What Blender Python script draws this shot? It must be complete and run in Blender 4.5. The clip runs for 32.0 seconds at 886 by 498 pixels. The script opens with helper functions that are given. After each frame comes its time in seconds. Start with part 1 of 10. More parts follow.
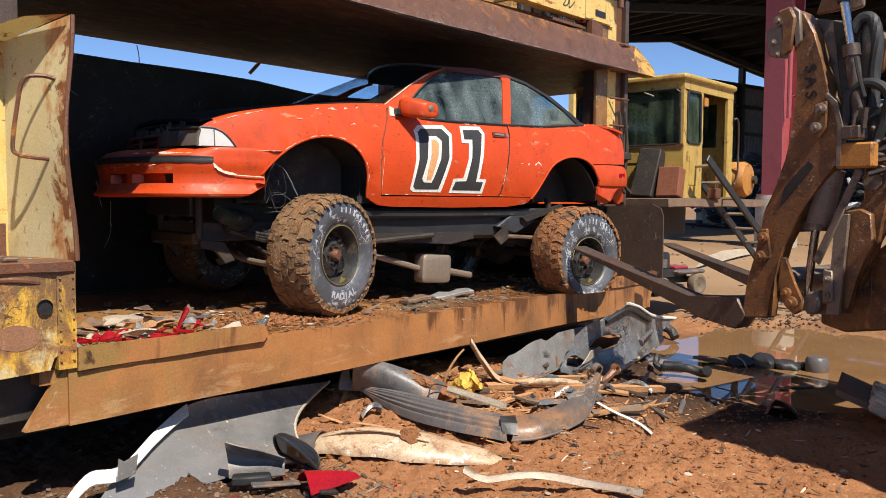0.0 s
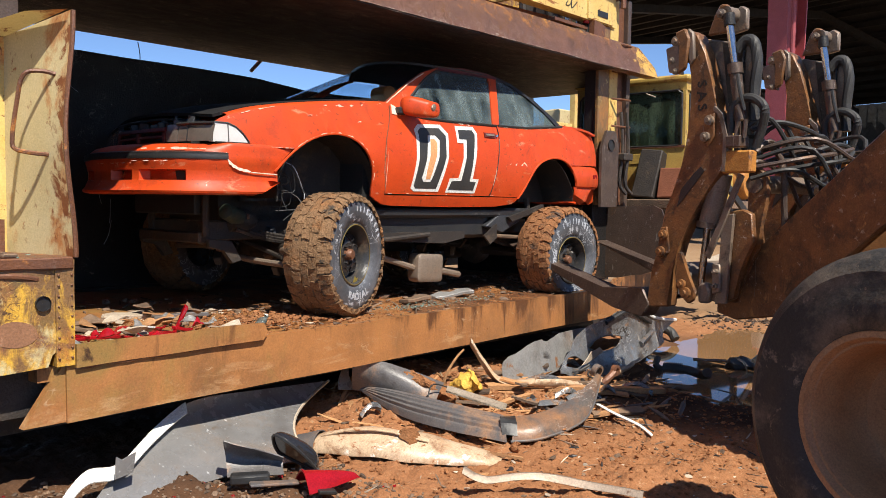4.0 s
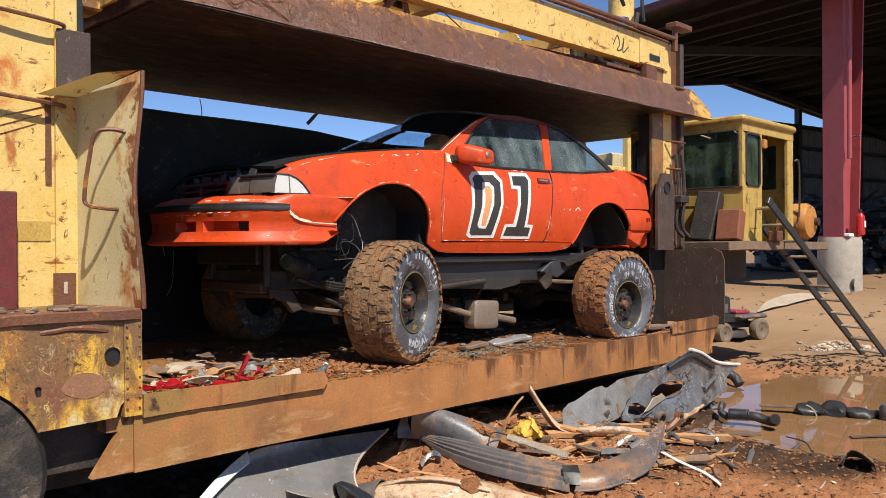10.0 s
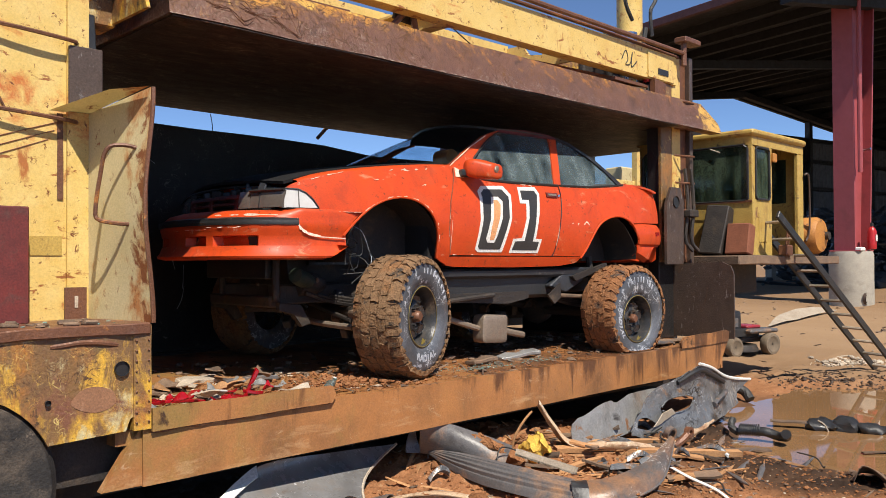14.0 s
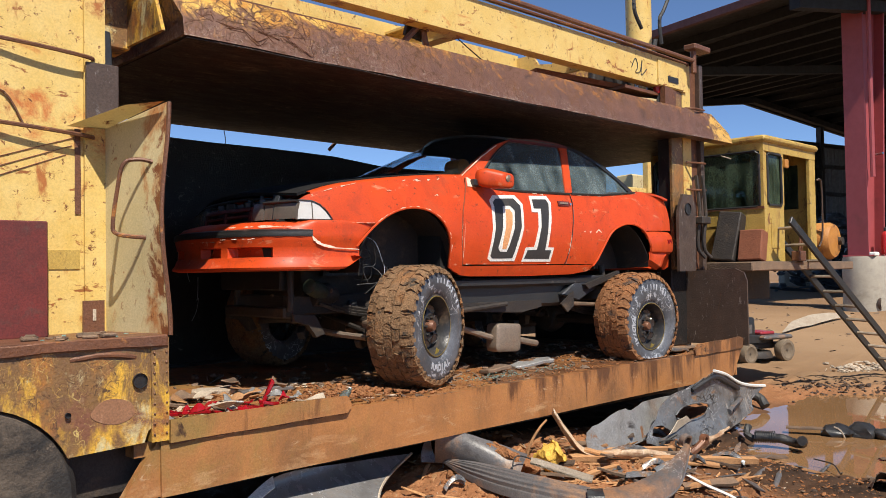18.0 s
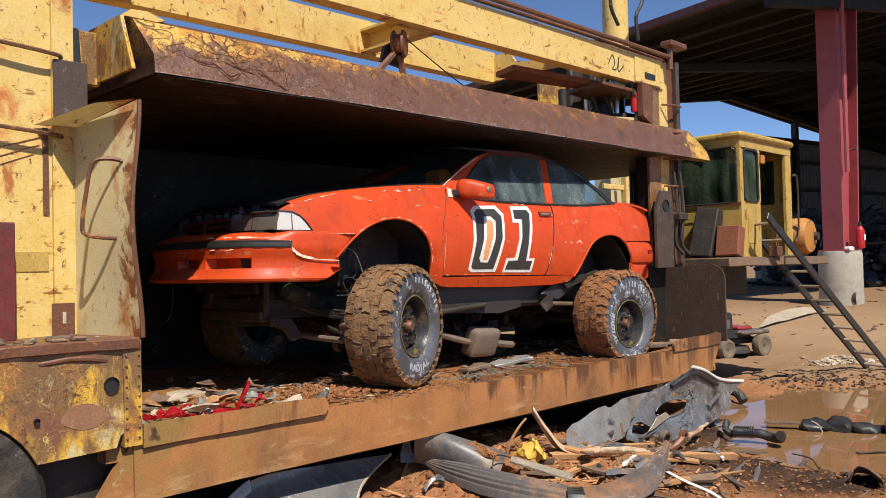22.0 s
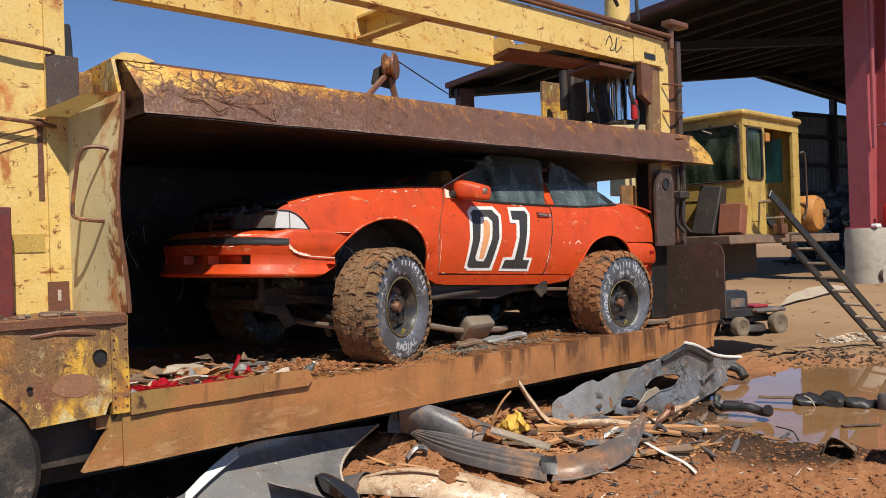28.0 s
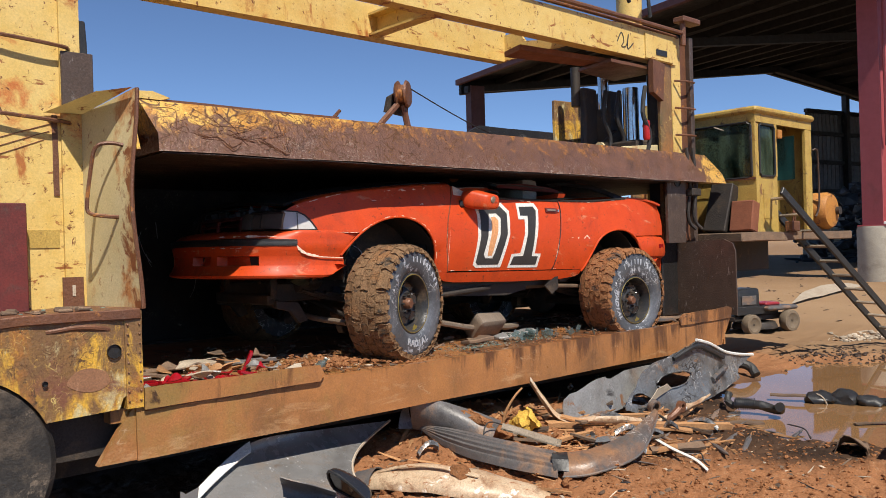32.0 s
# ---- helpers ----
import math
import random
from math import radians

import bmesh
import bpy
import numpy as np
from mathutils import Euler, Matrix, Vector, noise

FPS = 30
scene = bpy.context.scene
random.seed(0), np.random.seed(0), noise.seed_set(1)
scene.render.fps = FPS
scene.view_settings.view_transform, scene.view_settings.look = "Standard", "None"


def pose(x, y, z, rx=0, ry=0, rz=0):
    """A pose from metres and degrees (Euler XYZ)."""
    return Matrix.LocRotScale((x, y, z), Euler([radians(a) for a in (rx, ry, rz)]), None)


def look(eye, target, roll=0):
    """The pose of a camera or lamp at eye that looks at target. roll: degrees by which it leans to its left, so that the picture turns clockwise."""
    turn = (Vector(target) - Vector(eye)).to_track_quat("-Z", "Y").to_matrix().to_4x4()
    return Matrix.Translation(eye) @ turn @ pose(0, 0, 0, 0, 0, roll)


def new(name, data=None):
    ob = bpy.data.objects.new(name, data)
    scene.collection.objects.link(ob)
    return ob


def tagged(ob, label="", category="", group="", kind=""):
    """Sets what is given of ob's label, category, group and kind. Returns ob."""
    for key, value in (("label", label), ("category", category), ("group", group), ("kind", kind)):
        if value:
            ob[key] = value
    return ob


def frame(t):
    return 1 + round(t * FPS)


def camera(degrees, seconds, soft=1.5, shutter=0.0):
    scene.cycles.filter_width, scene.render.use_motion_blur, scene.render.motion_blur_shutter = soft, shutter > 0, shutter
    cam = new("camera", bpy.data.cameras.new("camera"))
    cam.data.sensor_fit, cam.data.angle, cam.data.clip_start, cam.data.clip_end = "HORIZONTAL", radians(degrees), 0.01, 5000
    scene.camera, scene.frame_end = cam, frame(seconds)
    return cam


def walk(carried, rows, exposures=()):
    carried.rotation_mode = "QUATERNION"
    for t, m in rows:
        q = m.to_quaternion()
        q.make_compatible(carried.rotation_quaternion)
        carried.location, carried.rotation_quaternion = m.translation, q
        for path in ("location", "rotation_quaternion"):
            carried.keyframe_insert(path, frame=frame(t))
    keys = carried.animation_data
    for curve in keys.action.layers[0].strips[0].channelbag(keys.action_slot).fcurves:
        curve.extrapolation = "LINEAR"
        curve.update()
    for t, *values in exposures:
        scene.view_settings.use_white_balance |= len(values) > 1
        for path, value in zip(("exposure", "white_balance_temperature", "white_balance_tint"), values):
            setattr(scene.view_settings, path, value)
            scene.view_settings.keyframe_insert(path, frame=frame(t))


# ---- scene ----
cam = camera(56.2, 32.0, soft=0.8)
PATH = [
    (0, (-3.988, -4.004, 1.514), (-2.484, -2.691, 1.401), 0.3),
    (0.5, (-3.988, -3.998, 1.509), (-2.484, -2.685, 1.392), 0.9),
    (1, (-3.989, -3.993, 1.503), (-2.491, -2.672, 1.384), 1.3),
    (1.5, (-3.98, -3.988, 1.502), (-2.484, -2.666, 1.383), 1.2),
    (2, (-3.977, -3.991, 1.497), (-2.478, -2.672, 1.376), 0.9),
    (2.5, (-3.981, -3.99, 1.505), (-2.478, -2.675, 1.39), 0.9),
    (4.5, (-3.97, -3.984, 1.508), (-2.462, -2.674, 1.397), 0.5),
    (5, (-3.964, -3.999, 1.511), (-2.456, -2.689, 1.413), -0.3),
    (5.5, (-3.984, -3.994, 1.525), (-2.488, -2.668, 1.468), -1.4),
    (6, (-4.005, -3.995, 1.531), (-2.538, -2.635, 1.538), -1.8),
    (6.5, (-4.006, -4.001, 1.535), (-2.558, -2.622, 1.575), -1.6),
    (7, (-4.012, -4.003, 1.531), (-2.567, -2.621, 1.572), -1.4),
    (7.5, (-4.017, -3.988, 1.522), (-2.575, -2.603, 1.555), -1.2),
    (8, (-4.013, -3.97, 1.515), (-2.576, -2.579, 1.534), -0.9),
    (8.5, (-4.005, -3.972, 1.513), (-2.572, -2.577, 1.517), -0.8),
    (9, (-3.999, -3.969, 1.511), (-2.564, -2.575, 1.508), -0.9),
    (9.5, (-4.006, -3.966, 1.512), (-2.577, -2.567, 1.508), -0.6),
    (10, (-4.004, -3.963, 1.512), (-2.582, -2.556, 1.51), -0.3),
    (10.5, (-4.004, -3.953, 1.514), (-2.587, -2.542, 1.518), -0.1),
    (11, (-4.006, -3.956, 1.515), (-2.592, -2.542, 1.525), -0.0),
    (11.5, (-4.011, -3.96, 1.52), (-2.597, -2.546, 1.537), -0.0),
    (12, (-4.005, -3.964, 1.516), (-2.59, -2.551, 1.538), -0.3),
    (12.5, (-4.003, -3.97, 1.518), (-2.587, -2.557, 1.542), -0.6),
    (13, (-4.001, -3.971, 1.517), (-2.588, -2.556, 1.543), -0.5),
    (13.5, (-4.006, -3.975, 1.516), (-2.601, -2.552, 1.546), -0.2),
    (15.5, (-4.0, -3.979, 1.518), (-2.585, -2.565, 1.55), -1.0),
    (16, (-4.004, -3.982, 1.524), (-2.583, -2.575, 1.557), -1.1),
    (16.5, (-4.007, -3.979, 1.515), (-2.581, -2.577, 1.539), -0.8),
    (17, (-4.031, -3.983, 1.513), (-2.618, -2.568, 1.539), -0.4),
    (17.5, (-4.03, -3.979, 1.518), (-2.635, -2.546, 1.562), -0.4),
    (18, (-4.033, -3.986, 1.518), (-2.647, -2.545, 1.572), -0.9),
    (18.5, (-4.009, -3.977, 1.523), (-2.613, -2.546, 1.58), -1.7),
    (19, (-4.006, -3.978, 1.526), (-2.597, -2.56, 1.586), -1.9),
    (19.5, (-3.993, -3.963, 1.53), (-2.575, -2.554, 1.594), -1.8),
    (20, (-3.993, -3.962, 1.526), (-2.566, -2.562, 1.6), -2.0),
    (20.5, (-3.992, -3.958, 1.527), (-2.561, -2.562, 1.599), -2.0),
    (21, (-3.989, -3.953, 1.526), (-2.56, -2.555, 1.589), -1.9),
    (21.5, (-3.989, -3.952, 1.526), (-2.562, -2.552, 1.583), -1.7),
    (22, (-3.992, -3.96, 1.522), (-2.571, -2.554, 1.57), -1.4),
    (22.5, (-3.996, -3.97, 1.519), (-2.582, -2.555, 1.563), -1.4),
    (23, (-3.998, -3.965, 1.517), (-2.59, -2.546, 1.56), -1.3),
    (23.5, (-4.003, -3.981, 1.521), (-2.596, -2.56, 1.552), -1.4),
    (24, (-3.996, -4.0, 1.514), (-2.581, -2.586, 1.527), -1.9),
    (24.5, (-3.985, -4.077, 1.512), (-2.576, -2.657, 1.507), -1.8),
    (25, (-3.935, -4.235, 1.513), (-2.549, -2.793, 1.502), -0.3),
    (25.5, (-3.901, -4.338, 1.499), (-2.537, -2.875, 1.471), -0.2),
    (27.5, (-3.856, -4.392, 1.494), (-2.497, -2.924, 1.489), -1.9),
    (28, (-3.865, -4.393, 1.496), (-2.514, -2.918, 1.501), -1.8),
    (28.5, (-3.875, -4.398, 1.494), (-2.528, -2.92, 1.507), -1.7),
    (29, (-3.879, -4.392, 1.494), (-2.535, -2.911, 1.501), -1.7),
    (29.5, (-3.872, -4.376, 1.487), (-2.527, -2.896, 1.488), -1.8),
    (30, (-3.862, -4.381, 1.49), (-2.514, -2.904, 1.492), -2.0),
    (30.5, (-3.865, -4.377, 1.487), (-2.519, -2.897, 1.49), -1.9),
    (31, (-3.871, -4.378, 1.49), (-2.531, -2.893, 1.489), -1.6),
    (31.5, (-3.876, -4.388, 1.491), (-2.54, -2.9, 1.489), -1.5),
    (32, (-3.88, -4.39, 1.492), (-2.546, -2.899, 1.491), -1.7),
]
walk(cam, [(t, look(e, a, r)) for t, e, a, r in PATH], exposures=((0, 0.48), (5, 0.56), (8, 0.44), (13, 0.38), (19, 0.33), (25, 0.28), (29, 0.20), (32, 0.20)))

# ---- world, sun and sky ----
SUN_DIR = Vector((0.36, 1.00, -1.42)).normalized()   # the way the sunlight travels
world = bpy.data.worlds.new("sky")
scene.world = world
world.use_nodes = True
_n = world.node_tree.nodes
_sky = _n.new("ShaderNodeTexSky")
_sky.sky_type = "NISHITA"
_sky.sun_disc = False
_sky.sun_elevation = math.asin(-SUN_DIR.z)
_sky.sun_rotation = math.atan2(-SUN_DIR.x, -SUN_DIR.y)
_sky.altitude, _sky.air_density, _sky.dust_density, _sky.ozone_density = 2500.0, 0.75, 0.0, 5.0
world.node_tree.links.new(_sky.outputs[0], _n["Background"].inputs[0])
_n["Background"].inputs[1].default_value = 0.115
sun = new("sun", bpy.data.lights.new("sun", "SUN"))
sun.data.energy, sun.data.angle, sun.data.color = 5.0, radians(0.53), (1.0, 0.93, 0.82)
sun.rotation_mode = "QUATERNION"
sun.rotation_quaternion = SUN_DIR.to_track_quat("-Z", "Y")
scene.view_settings.exposure = 0.14


# ---- materials ----
def material(name, c1, c2=None, rough=0.6, metal=0.0, scale=6.0, worn=None, amount=0.0, worn_scale=9.0, stretch=(1, 1, 1),
             bump=0.25, bump_scale=60.0, dirt=None, dirt_amount=0.0, dirt_scale=2.0, island=0.0, spec=0.5, coat=0.0, dirt_stretch=(1, 1, 1), layers=(), grain=0.22, scratches=()):
    """Paint or matter of two close tones, with worn patches, larger dirt and a fine relief."""
    m = bpy.data.materials.new(name)
    m.use_nodes = True
    t, L = m.node_tree, m.node_tree.links
    N = t.nodes
    bsdf = N["Principled BSDF"]
    co = N.new("ShaderNodeTexCoord")
    mp = N.new("ShaderNodeMapping")
    mp.inputs["Scale"].default_value = stretch
    L.new(co.outputs["Object"], mp.inputs[0])

    def noise_tex(s, detail, rough_, vec, dist=0.0):
        n = N.new("ShaderNodeTexNoise")
        n.inputs["Scale"].default_value, n.inputs["Detail"].default_value = s, detail
        n.inputs["Roughness"].default_value, n.inputs["Distortion"].default_value = rough_, dist
        L.new(vec, n.inputs["Vector"])
        return n

    def ramp(src, lo, hi):
        r = N.new("ShaderNodeMapRange")
        r.inputs["From Min"].default_value, r.inputs["From Max"].default_value = lo, hi
        L.new(src, r.inputs["Value"])
        return r.outputs["Result"]

    def mix(fac, a, b):
        x = N.new("ShaderNodeMix")
        x.data_type = "RGBA"
        for s, v in ((x.inputs["Factor"], fac), (x.inputs[6], a), (x.inputs[7], b)):
            if isinstance(v, tuple):
                s.default_value = (*v, 1.0) if len(v) == 3 else v
            elif isinstance(v, (int, float)):
                s.default_value = v
            else:
                L.new(v, s)
        return x.outputs[2]

    base = noise_tex(scale, 6, 0.65, mp.outputs[0])
    col = mix(ramp(base.outputs["Fac"], 0.3, 0.7), c1, c2 or tuple(0.72 * v for v in c1))
    ro = ramp(base.outputs["Fac"], 0.2, 0.8)
    if worn:
        w = noise_tex(worn_scale, 9, 0.72, mp.outputs[0], 0.6)
        lo = 0.68 - amount * 0.36
        wf = ramp(w.outputs["Fac"], lo, lo + 0.06)
        col = mix(wf, col, worn)
    if dirt:
        mp2 = N.new("ShaderNodeMapping")
        mp2.inputs["Scale"].default_value = dirt_stretch
        L.new(co.outputs["Object"], mp2.inputs[0])
        d = noise_tex(dirt_scale, 7, 0.7, mp2.outputs[0], 0.3)
        lo = 0.66 - dirt_amount * 0.36
        col = mix(ramp(d.outputs["Fac"], lo, lo + 0.22), col, dirt)
    for k, (lcol, lamount, lscale, lstretch, lsoft, *biases) in enumerate(layers):
        mp3 = N.new("ShaderNodeMapping")
        mp3.inputs["Scale"].default_value = lstretch
        mp3.inputs["Location"].default_value = (3.1 * k + 1.7, 5.3 * k, 2.9 * k)
        L.new(co.outputs["Object"], mp3.inputs[0])
        ln = noise_tex(lscale, 9, 0.7, mp3.outputs[0], 0.5)
        lo = 0.66 - lamount * 0.36
        lf = ln.outputs["Fac"]
        for axis, ba, bb, va, vb in biases:      # more or less of it along an axis
            sep = N.new("ShaderNodeSeparateXYZ")
            L.new(co.outputs["Object"], sep.inputs[0])
            br = N.new("ShaderNodeMapRange")
            for key, v in (("From Min", ba), ("From Max", bb), ("To Min", va), ("To Max", vb)):
                br.inputs[key].default_value = v
            L.new(sep.outputs[axis], br.inputs["Value"])
            ad = N.new("ShaderNodeMath")
            L.new(lf, ad.inputs[0])
            L.new(br.outputs["Result"], ad.inputs[1])
            lf = ad.outputs[0]
        col = mix(ramp(lf, lo, lo + lsoft), col, lcol)
    for k, (scol, sscale, swidth, samount, sstretch, *biases) in enumerate(scratches):   # thin wandering lines, here and there
        mp4 = N.new("ShaderNodeMapping")
        mp4.inputs["Scale"].default_value = sstretch
        mp4.inputs["Location"].default_value = (7.7 * k + 0.3, 1.9 * k, 4.1 * k)
        L.new(co.outputs["Object"], mp4.inputs[0])
        lines = None
        for q in (1.0, 1.73):
            a = noise_tex(sscale * q, 1.2, 0.5, mp4.outputs[0], 0.7)
            d, ab = N.new("ShaderNodeMath"), N.new("ShaderNodeMath")
            d.operation, ab.operation = "SUBTRACT", "ABSOLUTE"
            d.inputs[1].default_value = 0.5
            L.new(a.outputs["Fac"], d.inputs[0])
            L.new(d.outputs[0], ab.inputs[0])
            one = ramp(ab.outputs[0], swidth, swidth * 0.3)
            if lines is None:
                lines = one
            else:
                mx = N.new("ShaderNodeMath")
                mx.operation = "MAXIMUM"
                L.new(lines, mx.inputs[0])
                L.new(one, mx.inputs[1])
                lines = mx.outputs[0]
        msk = noise_tex(sscale * 0.35, 3, 0.6, mp4.outputs[0])
        lf = msk.outputs["Fac"]
        for axis, ba, bb, va, vb in biases:
            sep = N.new("ShaderNodeSeparateXYZ")
            L.new(co.outputs["Object"], sep.inputs[0])
            br = N.new("ShaderNodeMapRange")
            for key, v in (("From Min", ba), ("From Max", bb), ("To Min", va), ("To Max", vb)):
                br.inputs[key].default_value = v
            L.new(sep.outputs[axis], br.inputs["Value"])
            ad = N.new("ShaderNodeMath")
            L.new(lf, ad.inputs[0])
            L.new(br.outputs["Result"], ad.inputs[1])
            lf = ad.outputs[0]
        lo = 0.66 - samount * 0.36
        both = N.new("ShaderNodeMath")
        both.operation = "MULTIPLY"
        L.new(ramp(lf, lo, lo + 0.08), both.inputs[0])
        L.new(lines, both.inputs[1])
        col = mix(both.outputs[0], col, scol)
    if grain:
        gn = noise_tex(95.0, 4, 0.75, co.outputs["Object"])
        gr = N.new("ShaderNodeMapRange")
        gr.inputs["From Min"].default_value, gr.inputs["From Max"].default_value = 0.3, 0.7
        gr.inputs["To Min"].default_value, gr.inputs["To Max"].default_value = 1.0 - 1.4 * grain, 1.0 + 1.4 * grain
        L.new(gn.outputs["Fac"], gr.inputs["Value"])
        gh = N.new("ShaderNodeHueSaturation")
        L.new(gr.outputs["Result"], gh.inputs["Value"])
        L.new(col, gh.inputs["Color"])
        col = gh.outputs["Color"]
    if island:
        info = N.new("ShaderNodeObjectInfo")
        geo = N.new("ShaderNodeNewGeometry")
        add = N.new("ShaderNodeMath")
        L.new(info.outputs["Random"], add.inputs[0])
        L.new(geo.outputs["Random Per Island"], add.inputs[1])
        fr = N.new("ShaderNodeMath")
        fr.operation = "FRACT"
        L.new(add.outputs[0], fr.inputs[0])
        hsv = N.new("ShaderNodeHueSaturation")
        L.new(ramp(fr.outputs[0], 0.0, 1.0), hsv.inputs["Value"])
        vr = N.new("ShaderNodeMapRange")
        vr.inputs["To Min"].default_value, vr.inputs["To Max"].default_value = 1.0 - island, 1.0 + island
        L.new(fr.outputs[0], vr.inputs["Value"])
        L.new(vr.outputs["Result"], hsv.inputs["Value"])
        L.new(col, hsv.inputs["Color"])
        col = hsv.outputs["Color"]
    L.new(col, bsdf.inputs["Base Color"])
    rr = N.new("ShaderNodeMapRange")
    rr.inputs["To Min"].default_value, rr.inputs["To Max"].default_value = max(0.03, rough - 0.12), min(1.0, rough + 0.14)
    L.new(ro, rr.inputs["Value"])
    L.new(rr.outputs["Result"], bsdf.inputs["Roughness"])
    bsdf.inputs["Metallic"].default_value = metal
    bsdf.inputs["Specular IOR Level"].default_value = spec
    bsdf.inputs["Coat Weight"].default_value = coat
    if bump:
        fine = noise_tex(bump_scale, 5, 0.6, mp.outputs[0])
        b = N.new("ShaderNodeBump")
        b.inputs["Strength"].default_value, b.inputs["Distance"].default_value = bump, 0.02
        L.new(fine.outputs["Fac"], b.inputs["Height"])
        L.new(b.outputs[0], bsdf.inputs["Normal"])
    return m


def glass(name, tint=(0.75, 0.85, 0.85), rough=0.08, clear=0.75, dust=(0.22, 0.24, 0.24), dust_amount=0.3):
    """A thin dusty pane: part clear, part gloss, with dust that scatters light."""
    m = bpy.data.materials.new(name)
    m.use_nodes = True
    N, L = m.node_tree.nodes, m.node_tree.links
    N.remove(N["Principled BSDF"])
    tr, gl, di = N.new("ShaderNodeBsdfTransparent"), N.new("ShaderNodeBsdfGlossy"), N.new("ShaderNodeBsdfDiffuse")
    tr.inputs[0].default_value = (*[v * clear for v in tint], 1)
    gl.inputs["Roughness"].default_value = rough
    di.inputs[0].default_value = (*dust, 1)
    lw, fourth, fr = N.new("ShaderNodeLayerWeight"), N.new("ShaderNodeMath"), N.new("ShaderNodeMath")
    lw.inputs["Blend"].default_value = 0.5
    fourth.operation, fr.operation = "POWER", "MULTIPLY_ADD"
    fourth.inputs[1].default_value, fr.inputs[1].default_value, fr.inputs[2].default_value = 4.0, 0.4, 0.03
    L.new(lw.outputs["Facing"], fourth.inputs[0])
    L.new(fourth.outputs[0], fr.inputs[0])
    a, b = N.new("ShaderNodeMixShader"), N.new("ShaderNodeMixShader")
    co, n1 = N.new("ShaderNodeTexCoord"), N.new("ShaderNodeTexNoise")
    n1.inputs["Scale"].default_value, n1.inputs["Detail"].default_value = 4.0, 5.0
    mp = N.new("ShaderNodeMapping")
    mp.inputs["Scale"].default_value = (1.6, 1.6, 0.5)
    L.new(co.outputs["Object"], mp.inputs[0])
    L.new(mp.outputs[0], n1.inputs["Vector"])
    mr = N.new("ShaderNodeMapRange")
    n2 = N.new("ShaderNodeTexNoise")
    n2.inputs["Scale"].default_value, n2.inputs["Detail"].default_value, n2.inputs["Roughness"].default_value = 70.0, 6.0, 0.8
    L.new(co.outputs["Object"], n2.inputs["Vector"])
    both = N.new("ShaderNodeMath")
    both.operation = "MULTIPLY"
    L.new(n1.outputs["Fac"], both.inputs[0])
    L.new(n2.outputs["Fac"], both.inputs[1])
    mr.inputs["From Min"].default_value, mr.inputs["From Max"].default_value = 0.14, 0.42
    mr.inputs["To Max"].default_value = dust_amount * 2
    L.new(both.outputs[0], mr.inputs["Value"])
    L.new(mr.outputs["Result"], a.inputs[0])
    L.new(tr.outputs[0], a.inputs[1])
    L.new(di.outputs[0], a.inputs[2])
    L.new(fr.outputs[0], b.inputs[0])
    L.new(a.outputs[0], b.inputs[1])
    L.new(gl.outputs[0], b.inputs[2])
    L.new(b.outputs[0], N["Material Output"].inputs[0])
    return m


def lid_material():
    """Brown rust with old yellow paint left at both ends and along the top edge, scratched all over."""
    gold = (("X", -1.9, 0.6, 0.15, -0.05), ("Z", 0.04, 0.30, -0.17, 0.05))
    tip = (("X", 3.9, 4.55, -0.3, 0.22),)
    return material("rusty_lid_steel", (0.20, 0.098, 0.062), (0.125, 0.064, 0.046), 0.38, 0.15, scale=5, bump=0.35, grain=0.2,
                    layers=(((0.36, 0.15, 0.04), 0.24, 7.0, (1.3, 1, 1), 0.10, ("Z", 0.0, 0.3, -0.10, 0.07)), ((0.52, 0.24, 0.04), 0.36, 6.0, (1, 1, 1), 0.14, *gold), ((0.70, 0.42, 0.09), 0.16, 7.0, (1, 1, 1), 0.10, *gold),
                            ((0.72, 0.42, 0.10), 0.42, 8.0, (1, 1, 1), 0.10, *tip), ((0.07, 0.04, 0.03), 0.2, 5.0, (1, 1, 1), 0.12)),
                    scratches=(((0.10, 0.045, 0.02), 7.0, 0.020, 0.62, (1, 1, 1), ("X", -2.0, 1.5, 0.16, -0.05)), ((0.16, 0.07, 0.025), 15.0, 0.022, 0.45, (1, 1, 1)), ((0.30, 0.21, 0.16), 13.0, 0.010, 0.42, (1, 1, 1), ("Z", 0.0, 0.2, 0.12, -0.14)), ((0.42, 0.34, 0.28), 24.0, 0.02, 0.40, (0.5, 1, 1.5), ("Z", 0.0, 0.05, 0.12, -0.3))))


